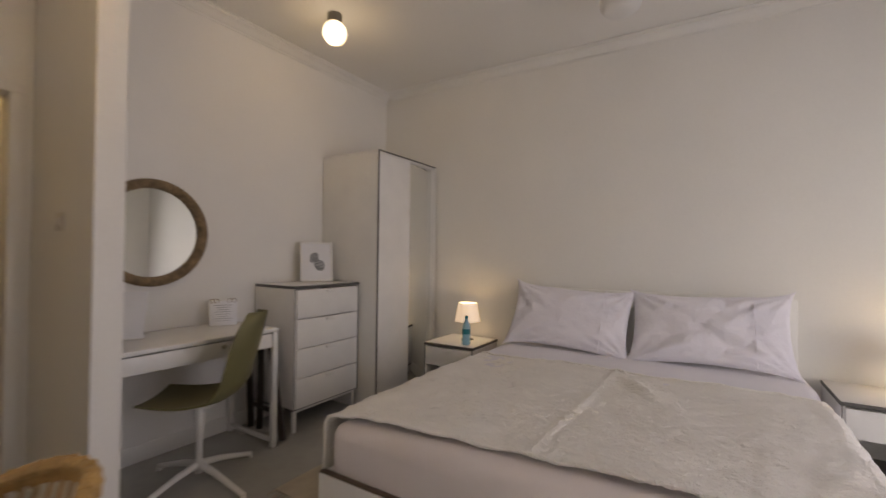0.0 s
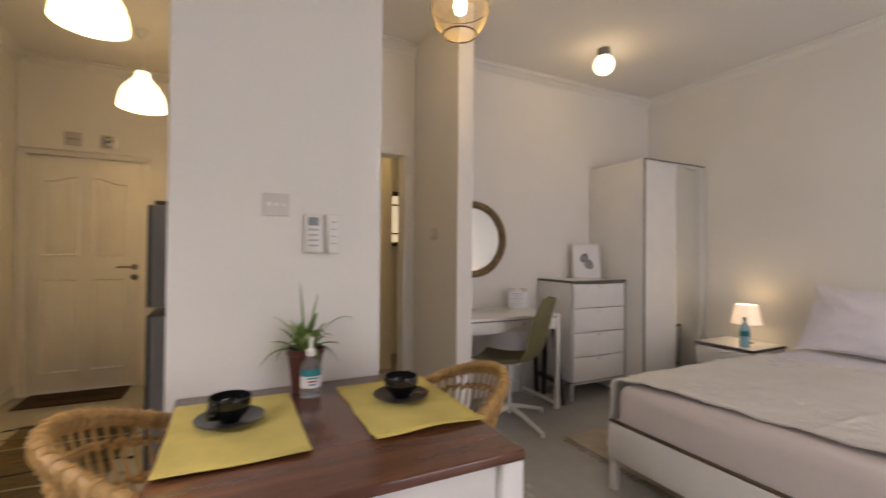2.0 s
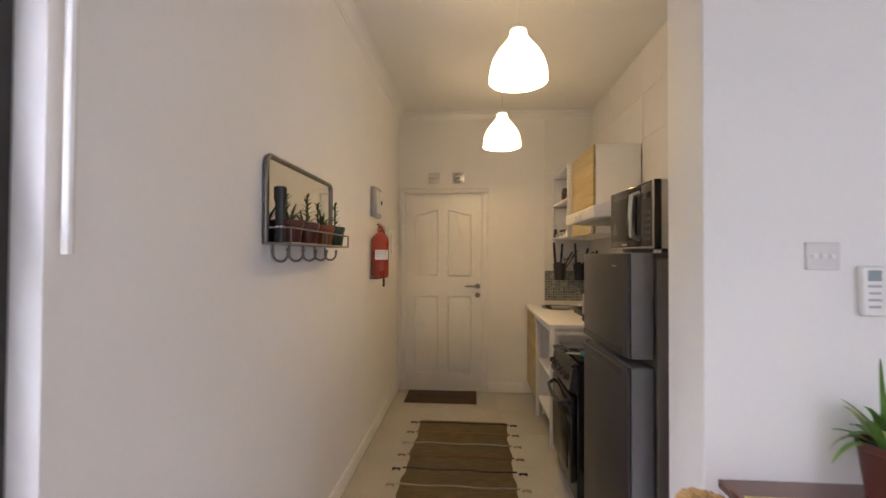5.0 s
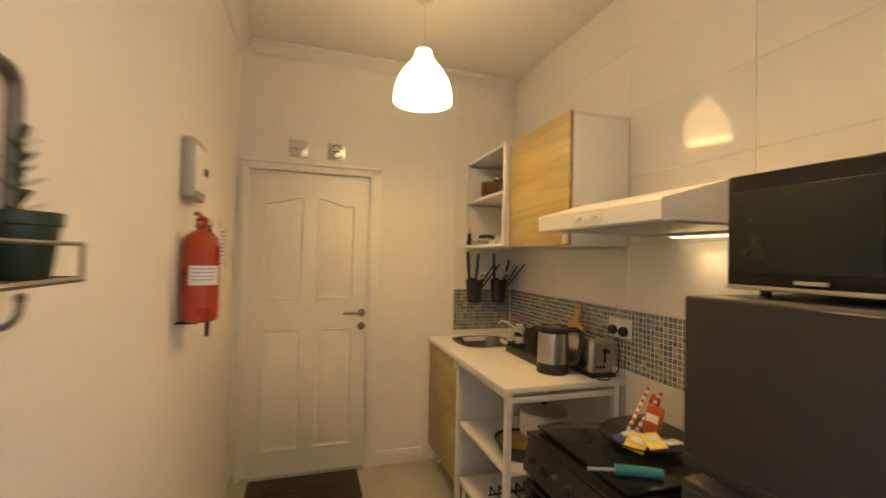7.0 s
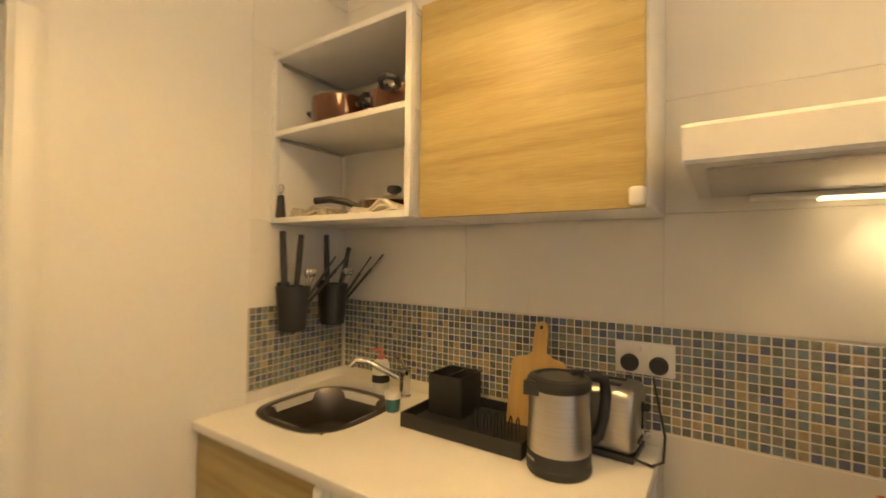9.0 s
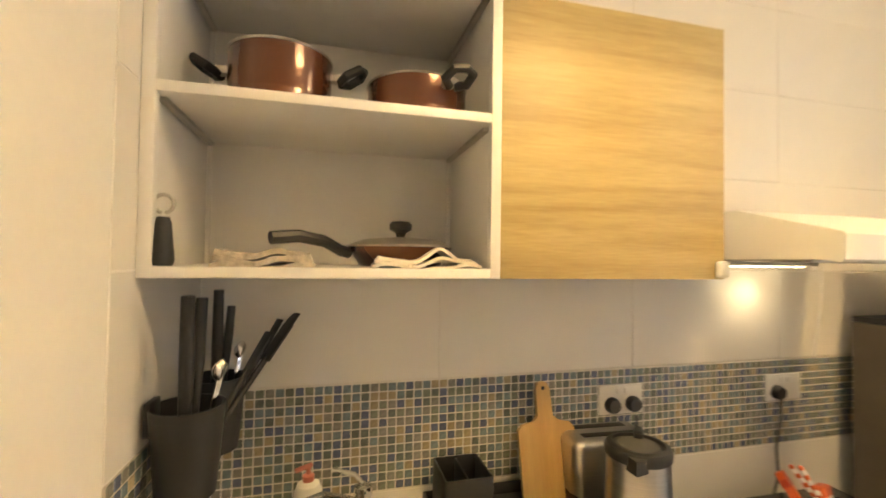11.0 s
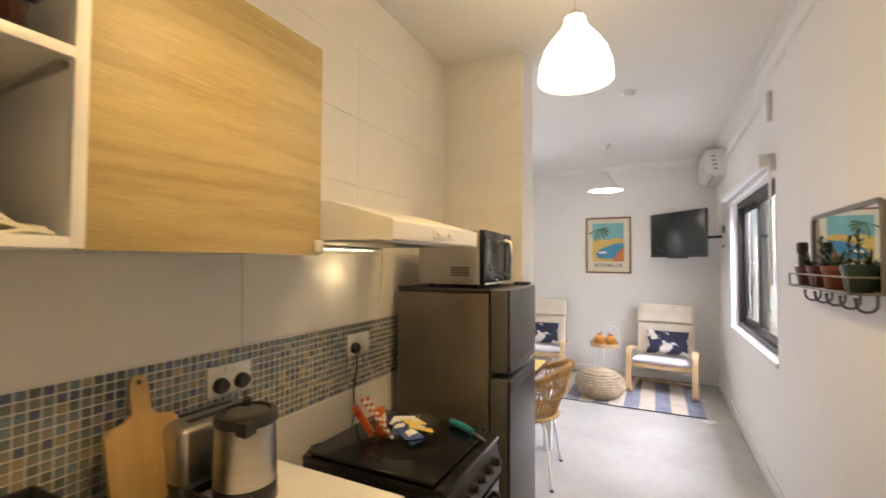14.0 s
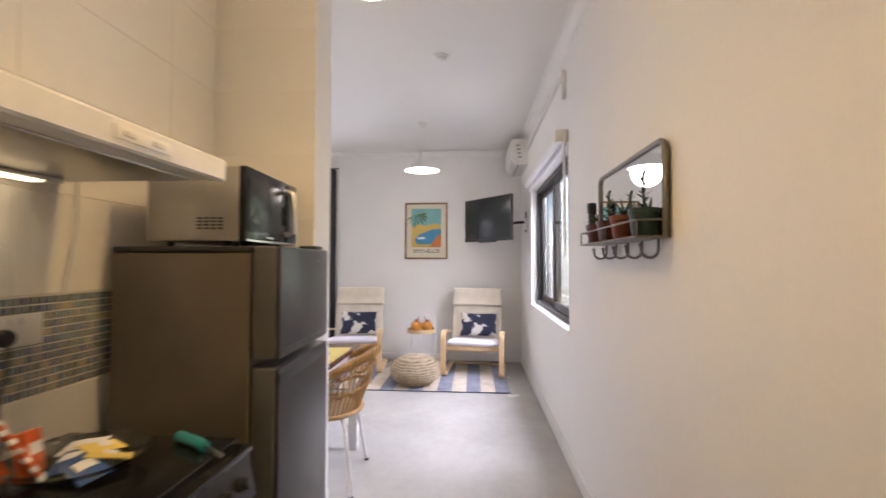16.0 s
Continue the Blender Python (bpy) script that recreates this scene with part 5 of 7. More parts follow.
ext = thing("fire_extinguisher", (-3.185, YH + 0.072, 1.195), "red fire extinguisher on a wall bracket", "fire extinguisher")
part("cylinder", lathe([(0.045, 0.0), (0.058, 0.006), (0.062, 0.02), (0.062, 0.27), (0.055, 0.305), (0.032, 0.328), (0.020, 0.335), (0.020, 0.35)], 32), M_RED, ext, "glossy red cylinder")
def wrap(r, a0, a1, z0, z1):
    """A label laid round a cylinder between two angles."""
    return grid(14, 1, lambda u, v: (r * math.cos(radians(a0 + (a1 - a0) * u)), r * math.sin(radians(a0 + (a1 - a0) * u)), z0 + (z1 - z0) * v))


part("label_sheet", wrap(0.0627, -25, 75, 0.135, 0.205), M_PAPER, ext, "white printed label")
for i in range(4):
    part("print_line", wrap(0.0631, -15, 60 - 8 * (i % 2), 0.192 - 0.013 * i, 0.195 - 0.013 * i), M_GREYINK, ext)
for i in range(9):
    part("print_line", wrap(0.0630, 88, 120, 0.07 + 0.022 * i, 0.078 + 0.022 * i), M_PAPER, ext)
part("valve", join(lathe([(0.021, 0.345), (0.021, 0.375), (0.012, 0.385)], 16), tube([(0, 0, 0.375), (0.05, 0.0, 0.392), (0.095, 0.0, 0.385)], 0.008, 6), tube([(0, 0, 0.362), (0.05, 0.0, 0.358), (0.085, 0.0, 0.345)], 0.007, 6)), M_RED, ext, "red lever valve")
part("gauge", lathe([(0.014, 0), (0.014, 0.012)], 16, (0, 0.02, 0.36), (-90, 0, 0)), M_CHROME, ext, "small pressure gauge")
part("hose", tube([(-0.02, 0, 0.365), (-0.07, 0.01, 0.34), (-0.083, 0.01, 0.25), (-0.083, 0.01, 0.08), (-0.08, 0.01, -0.07)], 0.009, 8), M_BLACK, ext, "black rubber hose")
part("bracket", join(box(0.03, 0.006, 0.36, (0, -0.082, 0.0), 0.002), box(0.05, 0.09, 0.006, (0, -0.045, -0.008), 0.002)), M_BLACK, ext, "black wall bracket")

nf = thing("framed_notice", (-3.95, YH, 1.35), "framed paper notice on the hall wall", "picture")
for b in (box(0.20, 0.016, 0.012, (0, 0.008, 0), 0.002), box(0.20, 0.016, 0.012, (0, 0.008, 0.238), 0.002), box(0.012, 0.016, 0.25, (-0.094, 0.008, 0), 0.002), box(0.012, 0.016, 0.25, (0.094, 0.008, 0), 0.002)):
    part("frame_bar", b, M_WHITE, nf)
part("notice_sheet", box(0.18, 0.003, 0.23, (0, 0.004, 0.010), 0), M_PAPER, nf)
for i in range(9):
    part("print_line", box(0.13 - 0.02 * (i % 3), 0.001, 0.006, (0, 0.0062, 0.205 - 0.021 * i), 0), M_GREYINK, nf)

for y, what in ((-1.508, "exit"), (-1.263, "no_smoking")):
    pl = thing("door_sign", (XD, y, 2.088), "square brushed metal sign above the door" if what == "exit" else "square no-smoking sign above the door", "sign", "signs above the door")
    part("sign_plate", box(0.006, 0.118, 0.115, (0.003, 0, 0), 0.001), M_STEEL, pl)
    if what == "exit":
        text("lettering", "FIRE EXIT", 0.021, pose(0.0068, 0, 0.055, 90, 0, 90), M_INK, pl)
    else:
        part("symbol", join(tube(arc((0.0064, 0, 0.058), 0.042, 0, 345, 30, "yz"), 0.0035, 5, True), box(0.002, 0.06, 0.010, (0.0062, -0.002, 0.054), 0), box(0.002, 0.078, 0.007, (0.0066, 0, 0.0545), 0, turn=(40, 0, 0))), M_INK, pl, "black crossed cigarette symbol")

# runner of olive-brown weave with coloured cords and tassels
run = thing("runner_rug", pose(-2.78, -1.205, 0.0, 0, 0, -1), "olive-brown woven runner with coloured cords and tassels", "rug")


def runner_f(u, v):
    x, y = (u - 0.5) * 1.61, (v - 0.5) * (0.68 + 0.012 * math.sin(u * 23) + 0.008 * math.sin(u * 57))
    return (x, y, 0.009 + 0.0015 * math.sin(u * 340) + 0.002 * noise.noise(Vector((x * 5, y * 5, 0))))


part("weave", grid(200, 16, runner_f, 0.006), M_RUNNER, run)
CORDS = [material("navy_cord", (0.02, 0.022, 0.045), 0.9), material("tan_cord", (0.22, 0.13, 0.06), 0.9), material("pale_cord", (0.32, 0.29, 0.24), 0.9), material("rust_cord", (0.24, 0.11, 0.055), 0.9)]
for i in range(9):
    x = -0.76 + i * 0.19
    c = CORDS[(0, 1, 2, 3, 0, 2, 2, 1, 0)[i]]
    cord = part("cord", tube([(x + 0.006 * math.sin(j * 1.3 + i), -0.36 + j * 0.072, 0.0125) for j in range(11)], 0.0042, 6), c, run)
    for s in (-1, 1):
        part("tassel", join(lathe([(0.004, 0), (0.009, 0.004), (0.009, 0.012), (0.004, 0.016)], 8, (x, s * 0.372, 0.003), (s * -90, 0, 0)),
                            *[tube([(x, s * 0.378, 0.010), (x + (q - 2) * 0.007, s * 0.425, 0.004)], 0.0028, 4) for q in range(5)]), c, cord)

dm = thing("doormat", (-4.185, -1.412, 0.0), "dark brown coir doormat inside the door", "doormat")
part("coir", grid(60, 80, lambda u, v: ((u - 0.5) * 0.34, (v - 0.5) * 0.67, 0.014 + 0.002 * noise.noise(Vector((u * 90, v * 150, 0)))), 0.012), M_DOORMAT, dm)
text("lettering", "WELCOME", 0.10, pose(0, 0, 0.0165, 0, 0, -90), material("black_coir", (0.025, 0.017, 0.012), 0.98, bump=0.3), dm, 0.001)

# ---- kitchen ----
# worktop with a cut-out for the sink
CX0, CX1, CY0, CY1, CZ = -4.389, -3.127, -0.590, 0.048, 0.88
SX, SY, SR = -4.135, -0.265, 0.185
wt = thing("worktop", (0, 0, 0), "cream-white laminate worktop with a steel sink set in", "worktop")
H0 = 0.165


def slab_with_hole(x0, x1, y0, y1, hx0, hx1, hy0, hy1, z0, z1):
    """One board with a square hole cut through it."""
    bm = bmesh.new()
    ring = lambda a, c, d, e, z: [bm.verts.new(p) for p in ((a, d, z), (c, d, z), (c, e, z), (a, e, z))]
    o0, o1, h0, h1 = ring(x0, x1, y0, y1, z0), ring(x0, x1, y0, y1, z1), ring(hx0, hx1, hy0, hy1, z0), ring(hx0, hx1, hy0, hy1, z1)
    for i in range(4):
        k = (i + 1) % 4
        for q in ((o0[i], o0[k], o1[k], o1[i]), (h0[i], h0[k], h1[k], h1[i]), (o1[i], o1[k], h1[k], h1[i]), (o0[i], o0[k], h0[k], h0[i])):
            bm.faces.new(q)
    bmesh.ops.recalc_face_normals(bm, faces=bm.faces)
    rim = [e for e in bm.edges if all(v in o1 or v in o0 for v in e.verts)]
    bmesh.ops.bevel(bm, geom=rim, offset=0.003, segments=2, profile=0.5, affect="EDGES")
    return bm


slab = slab_with_hole(CX0, CX1, CY0, CY1, SX - H0, SX + H0, SY - H0, SY + H0, CZ - 0.028, CZ)
part("slab", slab, M_WHITE, wt)


def squircle(r, z, n=48, p=3.2):
    out = []
    for i in range(n):
        a = 2 * math.pi * i / n
        c, s = math.cos(a), math.sin(a)
        k = r / (abs(c) ** p + abs(s) ** p) ** (1 / p)
        out.append((k * c, k * s, z))
    return out


def loft(rings, close_end=True):
    bm = bmesh.new()
    R = [[bm.verts.new(p) for p in ring] for ring in rings]
    n = len(R[0])
    for a, b in zip(R, R[1:]):
        for i in range(n):
            bm.faces.new((a[i], a[(i + 1) % n], b[(i + 1) % n], b[i]))
    if close_end:
        bm.faces.new(R[-1])
    bmesh.ops.recalc_face_normals(bm, faces=bm.faces)
    return bm


sink = thing("sink", (SX, SY, CZ), "rounded stainless steel sink bowl", "sink")
part("bowl", loft([squircle(0.200, 0.0012), squircle(0.200, 0.004), squircle(0.178, 0.005), squircle(0.172, -0.006), squircle(0.160, -0.12), squircle(0.13, -0.145), squircle(0.04, -0.150)]), M_SINK, sink)
part("drain", lathe([(0.036, -0.149), (0.038, -0.146), (0.028, -0.148), (0.002, -0.1485)], 20), M_CHROME, sink, "chrome drain")
tap = thing("tap", (-3.985, -0.02, CZ), "chrome mixer tap beside the sink", "tap")
part("body", lathe([(0.026, 0.0), (0.026, 0.006), (0.021, 0.010), (0.021, 0.075), (0.024, 0.08), (0.022, 0.10), (0.008, 0.108)], 24), M_CHROME, tap)
part("spout", tube([(0, 0, 0.055), (-0.05, -0.045, 0.095), (-0.10, -0.095, 0.135), (-0.13, -0.125, 0.142), (-0.143, -0.138, 0.120)], 0.011, 10), M_CHROME, tap)
part("lever", tube([(0, 0, 0.105), (-0.02, 0.01, 0.125), (-0.075, 0.028, 0.135)], 0.006, 8), M_CHROME, tap)

# base unit behind an oak door
bu = thing("base_cabinet", (-4.09, -0.278, 0), "white base cabinet with a light oak door", "cabinet")
for nm, b in (("side_panel", box(0.016, 0.54, 0.73, (-0.29, 0, 0.12), 0.001)), ("side_panel", box(0.016, 0.54, 0.73, (0.285, 0, 0.12), 0.001)),
              ("bottom", box(0.56, 0.54, 0.016, (-0.0025, 0, 0.12), 0.001)), ("back_panel", box(0.56, 0.010, 0.70, (-0.0025, 0.262, 0.137), 0.001))):
    part(nm, b, M_WHITE, bu)
dd = part("door", box(0.585, 0.018, 0.725, (-0.004, -0.284, 0.122), 0.002), M_OAK, bu, "light oak veneer door")
part("handle", box(0.040, 0.022, 0.048, (0.285, -0.298, 0.795), 0.010, 3), M_WPLAST, dd, "white rounded tab handle")
for sx in (-1, 1):
    for sy in (-1, 1):
        part("leg", lathe([(0.018, 0), (0.018, 0.01), (0.014, 0.015), (0.014, 0.12)], 12, (sx * 0.25, sy * 0.22, 0)), M_WMETAL, bu)

# open shelf frame
of = thing("open_shelf_unit", (-3.465, -0.278, 0), "open white metal shelf unit below the worktop", "shelf unit")
for sx in (-1, 1):
    for sy in (-1, 1):
        part("post", box(0.028, 0.028, 0.851, (sx * 0.318, sy * 0.284, 0.0), 0.002), M_WMETAL, of)
        part("foot", lathe([(0.010, 0.0), (0.012, 0.02)], 10, (sx * 0.318, sy * 0.284, 0)), M_BLACK, of)
for z in (0.155, 0.475):
    part("shelf", box(0.62, 0.56, 0.020, (0, 0, z), 0.002), M_WHITE, of)
part("rail", box(0.61, 0.020, 0.028, (0, -0.284, 0.822), 0.002), M_WMETAL, of)
part("rail", box(0.020, 0.54, 0.028, (0.318, 0, 0.805), 0.002), M_WMETAL, of)

pot = thing("rice_cooker", (-3.36, -0.25, 0.496), "white rice cooker with a glass lid under the worktop", "rice cooker")
part("body", lathe([(0.095, 0), (0.11, 0.008), (0.125, 0.09), (0.125, 0.165), (0.118, 0.175)], 32), M_WPLAST, pot)
part("lid", lathe([(0.122, 0.176), (0.12, 0.186), (0.09, 0.205), (0.02, 0.215)], 32), M_STEEL, pot)
part("knob", lathe([(0.012, 0.214), (0.02, 0.23), (0.018, 0.24), (0.004, 0.243)], 16), M_BLACK, pot)
for s in (-1, 1):
    part("handle", box(0.03, 0.06, 0.018, (s * 0.135, 0, 0.15), 0.006), M_BLACK, pot)
pan0 = thing("baking_dish", (-3.30, -0.42, 0.496), "round woven serving basket on the open shelf", "basket")
part("bowl", lathe([(0.08, 0), (0.085, 0.004), (0.12, 0.075), (0.125, 0.08), (0.115, 0.078), (0.078, 0.012), (0.002, 0.010)], 32), M_BLACK, pan0)
part("lining", lathe([(0.112, 0.072), (0.08, 0.05), (0.002, 0.04)], 24), M_RATTAN, pan0)
rk = thing("dish_rack", (-3.42, -0.36, 0.176), "dark wire rack on the lowest shelf", "rack")
for i in range(5):
    part("wire", tube([(-0.12, -0.1 + i * 0.05, 0.006), (-0.12, -0.1 + i * 0.05, 0.05), (0.12, -0.1 + i * 0.05, 0.05), (0.12, -0.1 + i * 0.05, 0.006)], 0.005, 6), M_BLACK, rk)
part("side_wire", join(tube([(-0.12, -0.11, 0.006), (-0.12, 0.11, 0.006)], 0.005, 6), tube([(0.12, -0.11, 0.006), (0.12, 0.11, 0.006)], 0.005, 6)), M_BLACK, rk)

# wall units
ws = thing("wall_shelf_unit", (0, 0, 0), "open white wall shelf with pans and cloths", "shelf unit")
UX0, UX1, UZ0, UZ1, UY0, UY1 = -4.390, -3.738, 1.522, 2.148, -0.322, 0.046
for x in (UX0, UX1 - 0.022):
    for y in (UY0, UY1 - 0.022):
        part("post", span(x, x + 0.022, y, y + 0.022, UZ0, UZ1, 0.002), M_WMETAL, ws)
    part("side_panel", span(x + 0.008, x + 0.013, UY0 + 0.02, UY1 - 0.02, UZ0 + 0.01, UZ1 - 0.01, 0.001), M_WHITE, ws)
part("back_panel", span(UX0 + 0.02, UX1 - 0.02, UY1 - 0.012, UY1 - 0.004, UZ0 + 0.01, UZ1 - 0.01, 0.001), M_WHITE, ws)
for z in (UZ0, 1.842, UZ1 - 0.022):
    part("shelf", span(UX0 + 0.004, UX1 - 0.004, UY0 + 0.001, UY1 - 0.014, z, z + 0.020, 0.002), M_WHITE, ws)
    for x in (UX0 + 0.017, UX1 - 0.030):
        part("shelf_rail", span(x, x + 0.013, UY0 + 0.03, UY1 - 0.03, z - 0.010, z - 0.001, 0.001), M_STEEL, ws, "thin metal shelf rail") if z > UZ0 else None
wc = thing("wall_cabinet", (0, 0, 0), "white wall cabinet with a light oak door", "cabinet")
for nm, b in (("bottom", span(-3.737, -3.121, -0.262, 0.046, 1.523, 1.539, 0.001)), ("top", span(-3.737, -3.121, -0.262, 0.046, 2.132, 2.148, 0.001)),
              ("side_panel", span(-3.137, -3.121, -0.262, 0.046, 1.539, 2.132, 0.001)), ("side_panel", span(-3.737, -3.721, -0.262, 0.046, 1.539, 2.132, 0.001)),
              ("back_panel", span(-3.721, -3.137, 0.036, 0.046, 1.539, 2.132, 0.001))):
    part(nm, b, M_WHITE, wc)
wd = part("door", xf(box(0.606, 0.018, 0.630, (0, 0, 0), 0.0025), pose(-3.429, -0.274, 1.520)), M_OAK, wc, "light oak veneer door")
part("handle", box(0.034, 0.020, 0.042, (-3.140, -0.290, 1.524), 0.009, 3), M_WPLAST, wc, "white rounded tab handle")

# pans and cloths on the wall shelf


def cooking_pot(m, r, h, label):
    t = thing("cooking_pot", m, label, "pot", "pots on the wall shelf")
    part("pan_body", lathe([(r * 0.86, 0), (r * 0.93, 0.006), (r, h * 0.5), (r, h), (r - 0.004, h), (r - 0.004, 0.01), (0.002, 0.008)], 40), M_COPPER, t, "brown enamelled body")
    part("rim", tube(arc((0, 0, h), r, 0, 354, 48, "xy"), 0.003, 6, True), M_STEEL, t, "bright metal rim")
    for s in (-1, 1):
        part("mount", box(0.030, 0.024, 0.018, (s * (r + 0.012), 0, h * 0.66), 0.005), M_STEEL, t)
        part("handle", tube([(s * (r + 0.02), -0.006, h * 0.66), (s * (r + 0.035), -0.028, h * 0.72), (s * (r + 0.062), -0.024, h * 0.86), (s * (r + 0.070), 0, h * 0.90), (s * (r + 0.062), 0.024, h * 0.86), (s * (r + 0.035), 0.028, h * 0.72), (s * (r + 0.02), 0.006, h * 0.66)], 0.0095, 8), M_BLACK, t)
    return t


cooking_pot(pose(-4.185, -0.175, 1.8625, 0, 0, -6), 0.104, 0.118, "large brown enamelled pot with black handles")
cooking_pot(pose(-3.888, -0.165, 1.8625, 0, 0, -68), 0.113, 0.088, "low brown enamelled pot with black handles")
fp_ = thing("frying_pan", pose(-3.922, -0.170, 1.5425, 0, 0, 4), "brown frying pan with a glass lid and black handle", "pan")
part("pan_body", lathe([(0.085, 0), (0.092, 0.004), (0.116, 0.040), (0.119, 0.043), (0.114, 0.043), (0.090, 0.008), (0.002, 0.007)], 36), M_COPPER, fp_)
part("lid", lathe([(0.118, 0.0435), (0.119, 0.047), (0.085, 0.060), (0.02, 0.066)], 36), M_STEEL, fp_, "domed glass lid with a metal rim")
part("knob", lathe([(0.009, 0.065), (0.012, 0.076), (0.025, 0.084), (0.026, 0.096), (0.020, 0.102)], 20), M_BLACK, fp_)
part("handle", tube([(-0.116, -0.005, 0.030), (-0.135, -0.02, 0.034), (-0.17, -0.045, 0.052), (-0.22, -0.075, 0.060), (-0.27, -0.10, 0.054)], 0.0125, 8), M_BLACK, fp_)


M_TOWEL = material("white_waffle_cotton", (0.74, 0.69, 0.60), 0.9, var=0.03, scale=20, grain=300, bump=0.5, bump_scale=160)


def cloth(m, w, d, h, label, mat, peak=0.0):
    t = thing("kitchen_cloth", m, label, "cloth", "cloths on the wall shelf")
    for k in range(3):
        part("fold", grid(24, 12, lambda u, v, k=k: ((u - 0.5) * w * (1 - 0.05 * k), (v - 0.5) * d * (1 - 0.05 * k), 0.004 + k * h / 3 + 0.006 * noise.noise(Vector((u * 4 + k, v * 3, k * 2.0))) + 0.004 * math.sin(u * 9 + k) + peak * k * 0.5 * max(0, 1 - abs(u - 0.62) * 4.5)), h / 3.6), mat, t)


M_CHECK = material("grey_checked_cotton", (0.62, 0.55, 0.46), 0.9, var=0.0, dark=(0.30, 0.27, 0.22), scale=70, grain=90, bump=0.3)
cloth(pose(-4.195, -0.255, 1.5425, 0, 0, 4), 0.18, 0.12, 0.036, "folded grey checked dish cloth", M_CHECK)
cloth(pose(-3.885, -0.270, 1.5425, 0, 0, -3), 0.22, 0.085, 0.022, "folded white waffle dish cloth", M_TOWEL, 0.018)
bo = thing("bottle_opener", (-4.358, -0.300, 1.5425), "black-handled bottle opener standing on the shelf", "opener")
part("handle", lathe([(0.016, 0), (0.019, 0.01), (0.013, 0.075), (0.010, 0.085)], 16), M_BLACK, bo)
part("loop", tube(arc((0, 0, 0.108), 0.016, -80, 260, 20), 0.0035, 6, False), M_STEEL, bo, "steel opener loop")


# utensil holders on the tiled side wall
def utensil_holder(m, leans, label):
    """A tapered cup on a hook plate; tools stand in it, each leaning by its own angle along the wall."""
    t = thing("utensil_holder", m, label, "utensil holder", "utensil holders")
    part("cup_body", lathe([(0.046, 0), (0.049, 0.003), (0.062, 0.158), (0.062, 0.163), (0.058, 0.163), (0.045, 0.008), (0.002, 0.006)], 28), M_BLACK, t)
    part("hook_plate", box(0.012, 0.05, 0.06, (-0.058, 0, 0.115), 0.003), M_BLACK, t)
    for y, lean, ln, w in leans:
        sy, cz = math.sin(radians(lean)), math.cos(radians(lean))
        part("utensil", tube([(0.0, y * 0.3, 0.02), (0.006, y + 0.10 * sy, 0.02 + 0.12 * cz), (0.010, y + 0.22 * sy, 0.02 + 0.22 * cz), (0.012, y + ln * sy, 0.02 + ln * cz)], w, 10, taper=lambda q: 0.62 + 0.5 * q if q < 0.9 else 0.85), M_BLACK, t, "black plastic kitchen tool")
    for y, lean, ln, hd in ((0.018, 40, 0.235, 0.034), (-0.006, 34, 0.20, 0.026)):
        d = Vector((0.75 * math.sin(radians(lean)), 0.60 * math.sin(radians(lean)), math.cos(radians(lean)))).normalized()
        foot = Vector((0.004, y * 0.3, 0.04))
        blade = xf(box(0.005, hd, 0.09, (0, 0, -0.01), 0.002), Matrix.Translation(foot + d * ln) @ d.to_track_quat("Z", "X").to_matrix().to_4x4())
        part("spatula", join(tube([foot, foot + d * ln * 0.6, foot + d * ln], 0.006, 7), blade), M_BLACK, t, "black plastic spatula")
    for q in range(3):
        part("spoon", join(tube([(0.026, 0.010 + 0.010 * q, 0.06), (0.036, 0.022 + 0.014 * q, 0.165), (0.040, 0.030 + 0.016 * q, 0.195)], 0.0035, 6), lathe([(0.002, 0), (0.010, 0.012), (0.011, 0.024), (0.004, 0.036)], 10, (0.040, 0.031 + 0.016 * q, 0.192))), M_CHROME, t, "steel spoon")
    return t


utensil_holder(pose(-4.320, -0.268, 1.128), ((-0.034, -4, 0.345, 0.013), (0.0, 4, 0.335, 0.012)), "black plastic holder with kitchen tools on the wall")
utensil_holder(pose(-4.320, -0.075, 1.128), ((-0.030, -3, 0.34, 0.012), (0.004, 14, 0.30, 0.011)), "black plastic holder with a spatula and knives on the wall")

# on the worktop
sp = thing("soap_bottle", (-4.12, 0.0, CZ), "white soap bottle with a pink pump", "bottle")
part("bottle_body", lathe([(0.030, 0), (0.034, 0.004), (0.034, 0.09), (0.028, 0.11), (0.014, 0.118)], 24), M_WPLAST, sp)
M_PINK = material("pink_plastic", (0.55, 0.19, 0.14), 0.35, bump=0)
part("pump", join(lathe([(0.014, 0.118), (0.015, 0.132), (0.006, 0.136), (0.006, 0.155)], 16), tube([(0.008, 0, 0.157), (-0.03, -0.02, 0.154)], 0.006, 8)), M_PINK, sp)
part("label_band", lathe([(0.0345, 0.03), (0.0345, 0.06)], 24, caps=False), M_INK, sp)
tub = thing("detergent_tub", (-3.925, -0.16, CZ), "small green and blue tub with a white lid", "tub")
part("tub_body", lathe([(0.022, 0), (0.024, 0.003), (0.026, 0.045)], 20), material("green_blue_label", (0.02, 0.13, 0.15), 0.3, bump=0), tub)
part("lid", lathe([(0.028, 0.045), (0.028, 0.062), (0.024, 0.065)], 20), M_WPLAST, tub)

